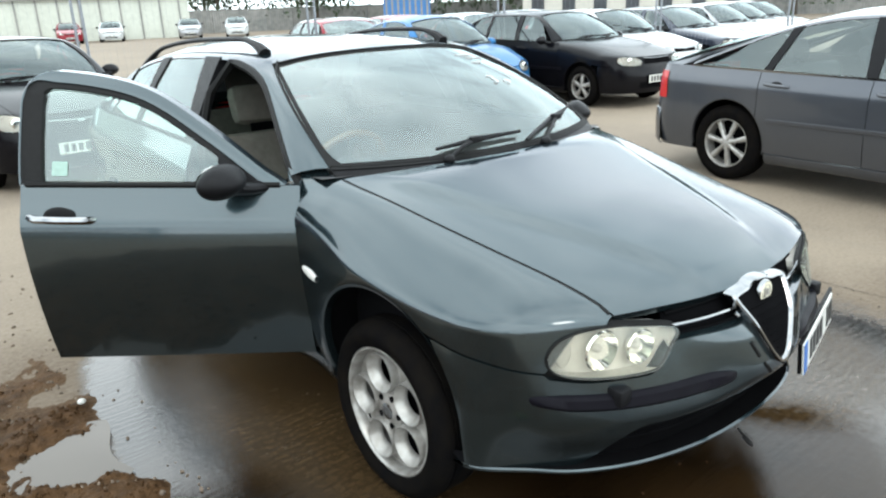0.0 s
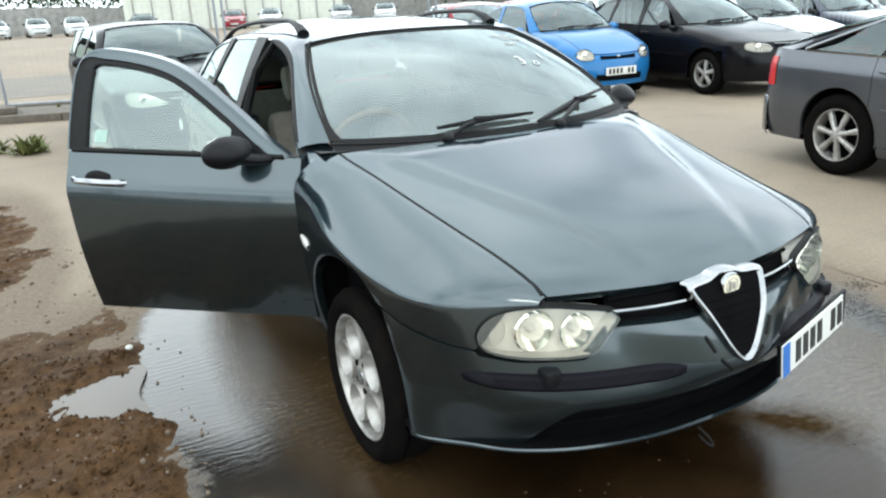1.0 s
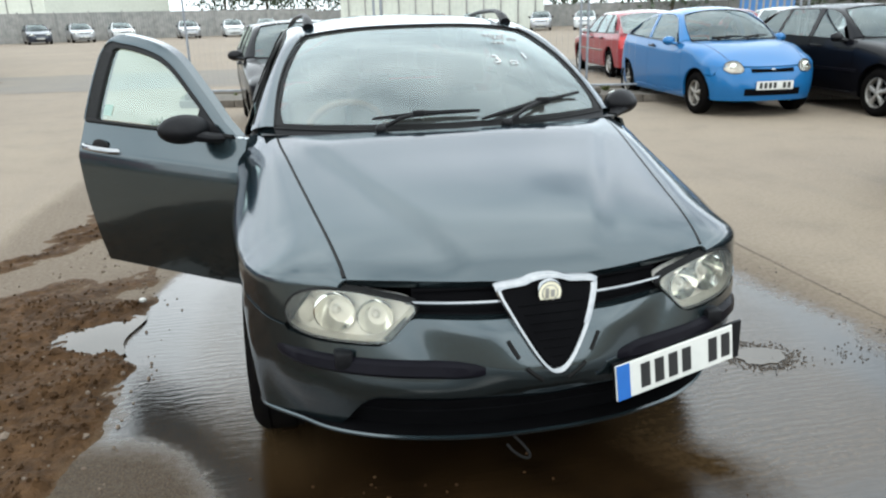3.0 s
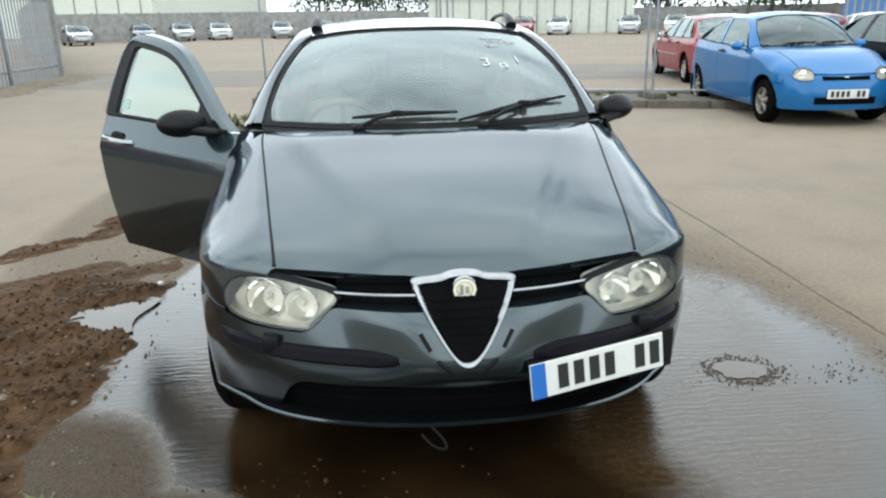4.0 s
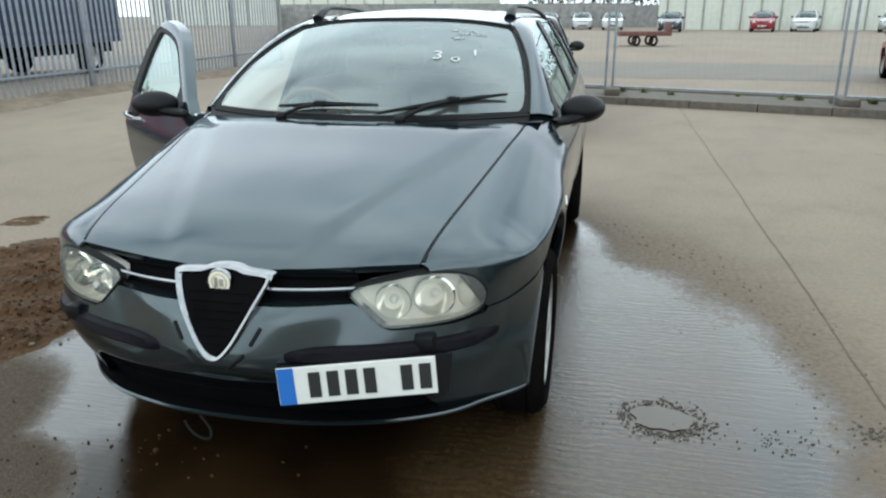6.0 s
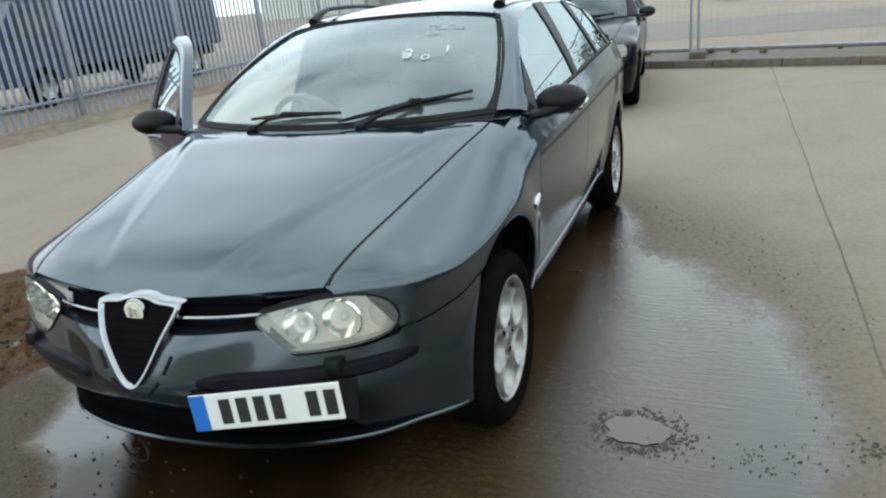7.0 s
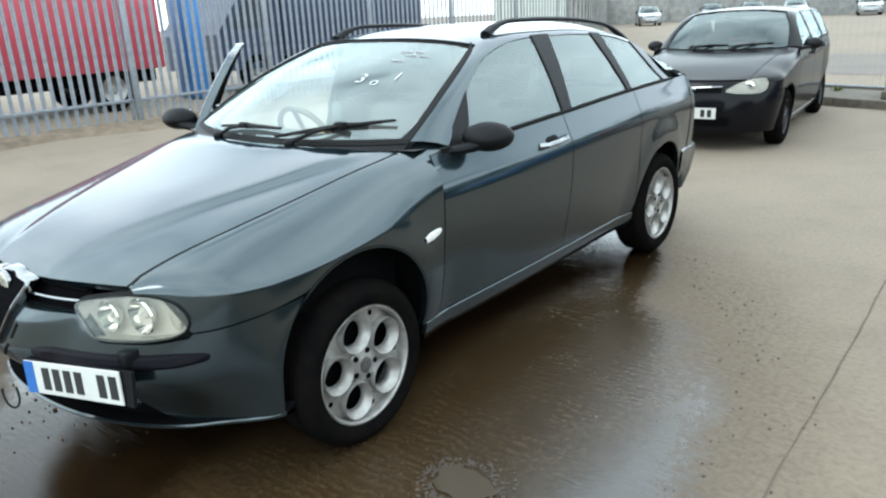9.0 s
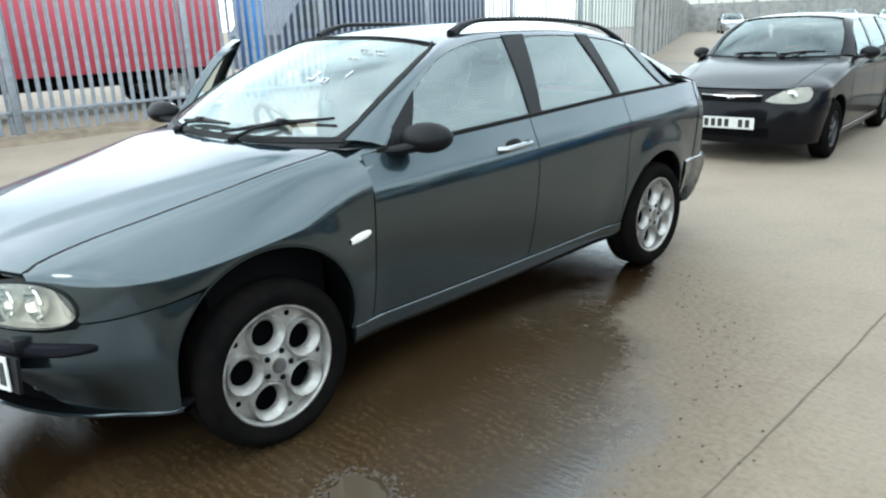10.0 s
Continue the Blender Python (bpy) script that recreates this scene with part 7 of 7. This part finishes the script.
# temporary mesh fence on the strip
def mesh_panel(x0, x1):
    a, b = Vector((x0, kerb_y(x0) + 0.55, 0.11)), Vector((x1, kerb_y(x1) + 0.55, 0.11))
    p = thing("mesh_fence_panel", "temporary galvanised mesh fence panel on a block", "fence", Matrix.Translation(a), "temporary fence")
    v = b - a
    for q in (v * 0.0, v * 0.965):
        part("post", Shape().tube([q + Vector((0, 0, 0.0)), q + Vector((0, 0, 2.0))], 0.021, 8), M_STEEL, p)
    for z in (0.12, 1.98):
        part("rail", Shape().tube([Vector((0, 0, z)), v * 0.965 + Vector((0, 0, z))], 0.017, 8), M_STEEL, p)
    s = Shape()
    for k in range(1, 34):
        q = v * 0.965 * k / 34
        s.box((q.x - 0.0008, q.y - 0.0008, 0.12), (q.x + 0.0008, q.y + 0.0008, 1.98))
    part("wire_mesh", s, M_STEEL, p, smooth=False)
    part("foot_block", Shape().box((-0.12, -0.35, -0.005), (0.12, 0.35, 0.11), None, 0.02), M_KERB, p)


for k in range(-1, 5):
    mesh_panel(1.05 + 3.25 * k, 1.05 + 3.25 * (k + 1))


# dirt and litter drifted along the palisade's foot
M_VERGE = material("dry_dirt", (0.165, 0.125, 0.085), 0.9, spots=0.5, scale=6, second=(0.085, 0.062, 0.040), bump=0.8, bump_scale=30)


def verge(u, v):
    p = Vector(fence_line[0]).lerp(corner, u)
    w = v * (1.0 + 0.45 * noise.noise(Vector((u * 14, 0.5, 0))))
    z = 0.10 * math.sin(min(1.0, v) * math.pi) ** 0.7 * (1 + 0.7 * noise.noise(Vector((u * 40, v * 3, 1))))
    return (p.x - 0.15 + w, p.y, z - 0.004)


single("dirt_verge", Shape().grid(150, 10, verge), M_VERGE, "drift of dry brown dirt along the fence foot", "dirt", kind="stuff")


# things behind the palisade
def lorry(name, label, m, size, mat, cab_mat, windows=()):
    l, w, h = size
    t = thing(name, label, "lorry", m)
    part("box_body", Shape().box((0, -w / 2, 0.75), (l * 0.74, w / 2, h), None, 0.04), mat, t)
    cab = part("cab", Shape().rows([[(l * 0.76, y, 0.5), (l * 0.76, y, 2.2), (l * 0.90, y, 2.15), (l * 0.985, y, 1.45), (l, y, 1.3), (l, y, 0.5)] for y in (-w / 2 + 0.05, -w / 2 + 0.1, w / 2 - 0.1, w / 2 - 0.05)]), cab_mat, t)
    for sg in (1, -1):
        part("cab_side", Shape().slab([Vector((x, sg * (w / 2 - 0.05), z)) for x, z in ((l * 0.76, 0.5), (l, 0.5), (l, 1.3), (l * 0.985, 1.45), (l * 0.90, 2.15), (l * 0.76, 2.2))], (0, -sg * 0.03, 0)), cab_mat, cab, smooth=False)
        part("cab_window", Shape().slab([Vector((x, sg * (w / 2 - 0.045), z)) for x, z in ((l * 0.79, 1.4), (l * 0.95, 1.4), (l * 0.89, 2.0), (l * 0.79, 2.05))], (0, sg * 0.01, 0)), M_WIN, cab, smooth=False)
    part("chassis", Shape().box((0.1, -w / 2 + 0.25, 0.5), (l * 0.95, w / 2 - 0.25, 0.76), None, 0.03), M_DARK, t)
    for x in (l * 0.18, l * 0.86):
        for sg in (1, -1):
            wh = new("lorry_wheel")
            wh.parent = t
            wh.matrix_basis = pose(x, sg * (w / 2 - 0.15), 0.42, 0, 0, 90 * sg)
            part("tyre", Shape().lathe([(-0.12, 0.25), (-0.13, 0.36), (-0.09, 0.42), (0.09, 0.42), (0.13, 0.36), (0.12, 0.25)], 28), M_TYRE, wh)
            part("rim", Shape().lathe([(0.11, 0.25), (0.06, 0.2), (0.02, 0.1), (0.05, 0.07), (0.05, 0.001)], 24), M_ALLOY, wh)
    return t


lorry("box_lorry", "red box van parked behind the palisade fence", pose(-12.3, 6.7, 0, 0, 0, -92), (6.2, 2.1, 2.6), M_LORRY_RED, M_LORRY_RED)
lorry("box_lorry", "long dark blue lorry parked behind the palisade fence", pose(-13.0, 15.4, 0, 0, 0, -90), (7.0, 2.4, 3.2), M_LORRY_NAVY, M_LORRY_NAVY)
b = thing("water_tank", "tall blue plastic tank behind the fence", "tank", pose(-11.8, 7.6, 0))
part("tank_body", Shape().box((-0.3, -0.22, 0.0), (0.3, 0.22, 2.3), None, 0.12), M_BLUE, b)
part("tank_lid", Shape().box((-0.2, -0.2, 2.39), (0.2, 0.2, 2.48), None, 0.04), M_BLUE, b)


# boundaries and buildings
def board_fence(name, a, b, h, label, mat):
    a, b = Vector((*a, 0)), Vector((*b, 0))
    v = b - a
    n = max(2, int(v.length / 2.4))
    t = thing(name, label, "fence")
    d = v.normalized()
    q = Vector((-d.y, d.x, 0)) * 0.05
    for k in range(n):
        p0, p1 = a + v * k / n, a + v * ((k + 0.985) / n)
        part("panel", Shape().rows([[p0.lerp(p1, j / 24) + q * (1 if j % 2 else 0.4) + Vector((0, 0, z)) for z in (0.0, h)] for j in range(25)]), mat, t, smooth=False)
        part("post", Shape().box((-0.05, -0.05, 0), (0.05, 0.05, h + 0.1), Matrix.Translation(p0)), mat, t, smooth=False)
    return t


board_fence("boundary_fence", (corner.x, corner.y), (-27, 58), 2.3, "grey sheet boundary fence", M_FENCE)
board_fence("boundary_fence", (-27, 58), (3, 72), 2.2, "grey sheet boundary fence", M_FENCE)
board_fence("boundary_fence", (3, 72), (44, 58), 2.0, "grey sheet boundary fence", M_FENCE)
board_fence("boundary_fence", (44, 58), (66, 12), 2.0, "grey sheet boundary fence", M_FENCE)


def shed(name, label, m, l, w, h, wall_mat, roof_mat, bays=0, windows=0, category="building"):
    t = thing(name, label, category, m)
    part("wall", Shape().box((0, 0, 0), (l, 0.3, h)), wall_mat, t, smooth=False)
    part("wall", Shape().box((0, 0.3, 0), (0.3, w, h)), wall_mat, t, smooth=False)
    part("wall", Shape().box((l - 0.3, 0.3, 0), (l, w, h)), wall_mat, t, smooth=False)
    part("wall", Shape().box((0.3, w - 0.3, 0), (l - 0.3, w, h)), wall_mat, t, smooth=False)
    part("roof", Shape().slab([Vector((-0.3, y, z)) for y, z in ((-0.3, h), (w / 2, h + w * 0.06), (w + 0.3, h), (w + 0.3, h + 0.15), (w / 2, h + w * 0.06 + 0.15), (-0.3, h + 0.15))], (l + 0.6, 0, 0)), roof_mat, t, smooth=False)
    for k in range(bays):
        x = l * (k + 0.5) / bays
        part("cladding_rib", Shape().box((x - 0.06, -0.08, 0), (x + 0.06, -0.002, h)), M_FENCE, t, smooth=False)
    for k in range(windows):
        x = l * (k + 0.5) / windows
        win = part("window", Shape().box((x - 0.5, -0.05, 0.95), (x + 0.5, -0.003, 2.0), None, 0.02), M_CABIN, t, smooth=False)
        part("pane", Shape().box((x - 0.43, -0.058, 1.02), (x + 0.43, -0.051, 1.93)), M_WIN, win, smooth=False)
    return t


shed("warehouse", "long pale warehouse with ribbed cladding", pose(-66, 98, 0, 0, 0, -22), 46, 24, 9, M_SHED, M_FENCE, 16)
shed("warehouse", "long pale warehouse with ribbed cladding", pose(4.6, 62, 0, 0, 0, -17), 17, 6, 3.0, M_SHED, M_FENCE, 12)
shed("site_cabin", "cream site cabin with blue roof edge and windows", pose(35.2, 34.6, 0, 0, 0, -53.4), 14.4, 3, 2.6, M_CABIN, M_BLUE_TRIM, 0, 7)
shed("site_cabin", "blue shipping container on the yard", pose(28.2, 41.0, 0, 0, 0, -36), 3.2, 6, 2.5, M_BLUE, M_BLUE, 8, 0, "container")


# flat trailer out on the lane
t = thing("flat_trailer", "low rusty flat trailer standing on the yard", "trailer", pose(2.3, 31.0, 0, 0, 0, 8) @ Matrix.Diagonal((0.72, 0.8, 0.85, 1)))
M_RUST = material("rusty_frame", (0.13, 0.055, 0.04), 0.8, spots=0.4, scale=10)
part("bed", Shape().box((-1.5, -0.8, 0.50), (1.5, 0.8, 0.72), None, 0.02), M_RUST, t)
part("headboard", Shape().box((1.35, -0.8, 0.72), (1.5, 0.8, 1.15), None, 0.02), M_RUST, t)
for x in (-0.5, 0.5):
    for sg in (1, -1):
        part("tyre", Shape().lathe([(-0.08, 0.15), (-0.09, 0.26), (0.09, 0.26), (0.08, 0.15)], 20, (0, 0, 0)), M_TYRE, t).matrix_basis = pose(x, sg * 0.62, 0.27, 0, 0, 90)


# trees behind the boundary
M_BARK = material("bark", (0.09, 0.07, 0.05), 0.9, spots=0.4, scale=8)
M_FOLIAGE = material("dark_foliage", (0.045, 0.070, 0.028), 0.7, spots=0.5, scale=1.2, second=(0.025, 0.042, 0.018))


def tree(m, h, seed):
    rnd = random.Random(seed)
    t = thing("tree", "dark green broad tree behind the boundary", "tree", m, "far trees")
    tr = Shape().tube([(0, 0, 0), (0.1, 0, h * 0.25), (0.0, 0.1, h * 0.5)], lambda s: 0.28 * (1 - 0.6 * s), 8)
    limbs = []
    for k in range(6):
        a = k * 1.05 + rnd.uniform(-0.3, 0.3)
        e = Vector((math.cos(a) * h * 0.28, math.sin(a) * h * 0.28, h * rnd.uniform(0.30, 0.75)))
        tr.tube([(0, 0.05, h * 0.38), e * 0.5 + Vector((0, 0, h * 0.2)), e], lambda s: 0.12 * (1 - 0.7 * s), 6)
        limbs.append(e)
    part("trunk", tr, M_BARK, t)
    s = Shape()
    for e in limbs + [Vector((0, 0, h * 0.78)), Vector((0, 0, h * 0.45))]:
        for _ in range(260):
            p = e + Vector((rnd.gauss(0, h * 0.15), rnd.gauss(0, h * 0.15), rnd.gauss(0, h * 0.13)))
            q = rnd.uniform(0.15, 0.34)
            m2 = pose(*p, rnd.uniform(0, 180), rnd.uniform(0, 180), rnd.uniform(0, 180))
            s.poly([m2 @ Vector(c) for c in ((-q, 0, 0), (-q * 0.3, q * 0.5, 0.05), (q, 0.1 * q, 0), (q * 0.2, -q * 0.55, 0.04))])
    part("crown", s, M_FOLIAGE, t, smooth=False)
    return t


t1, t2 = tree(pose(-8, 112, 0), 11, 1), tree(pose(40, 52, 0), 10, 2)
for i, (x, y) in enumerate(((-2, 108), (4, 115), (16, 82), (30, 76), (38, 70), (50, 56), (60, 44), (68, 30), (46, 44), (52, 36), (34, 60), (58, 27), (28, 68), (62, 18), (10, 104), (48, 50), (56, 40))):
    copy_thing(t1 if i % 2 else t2, pose(x, y, 0, 0, 0, i * 67))
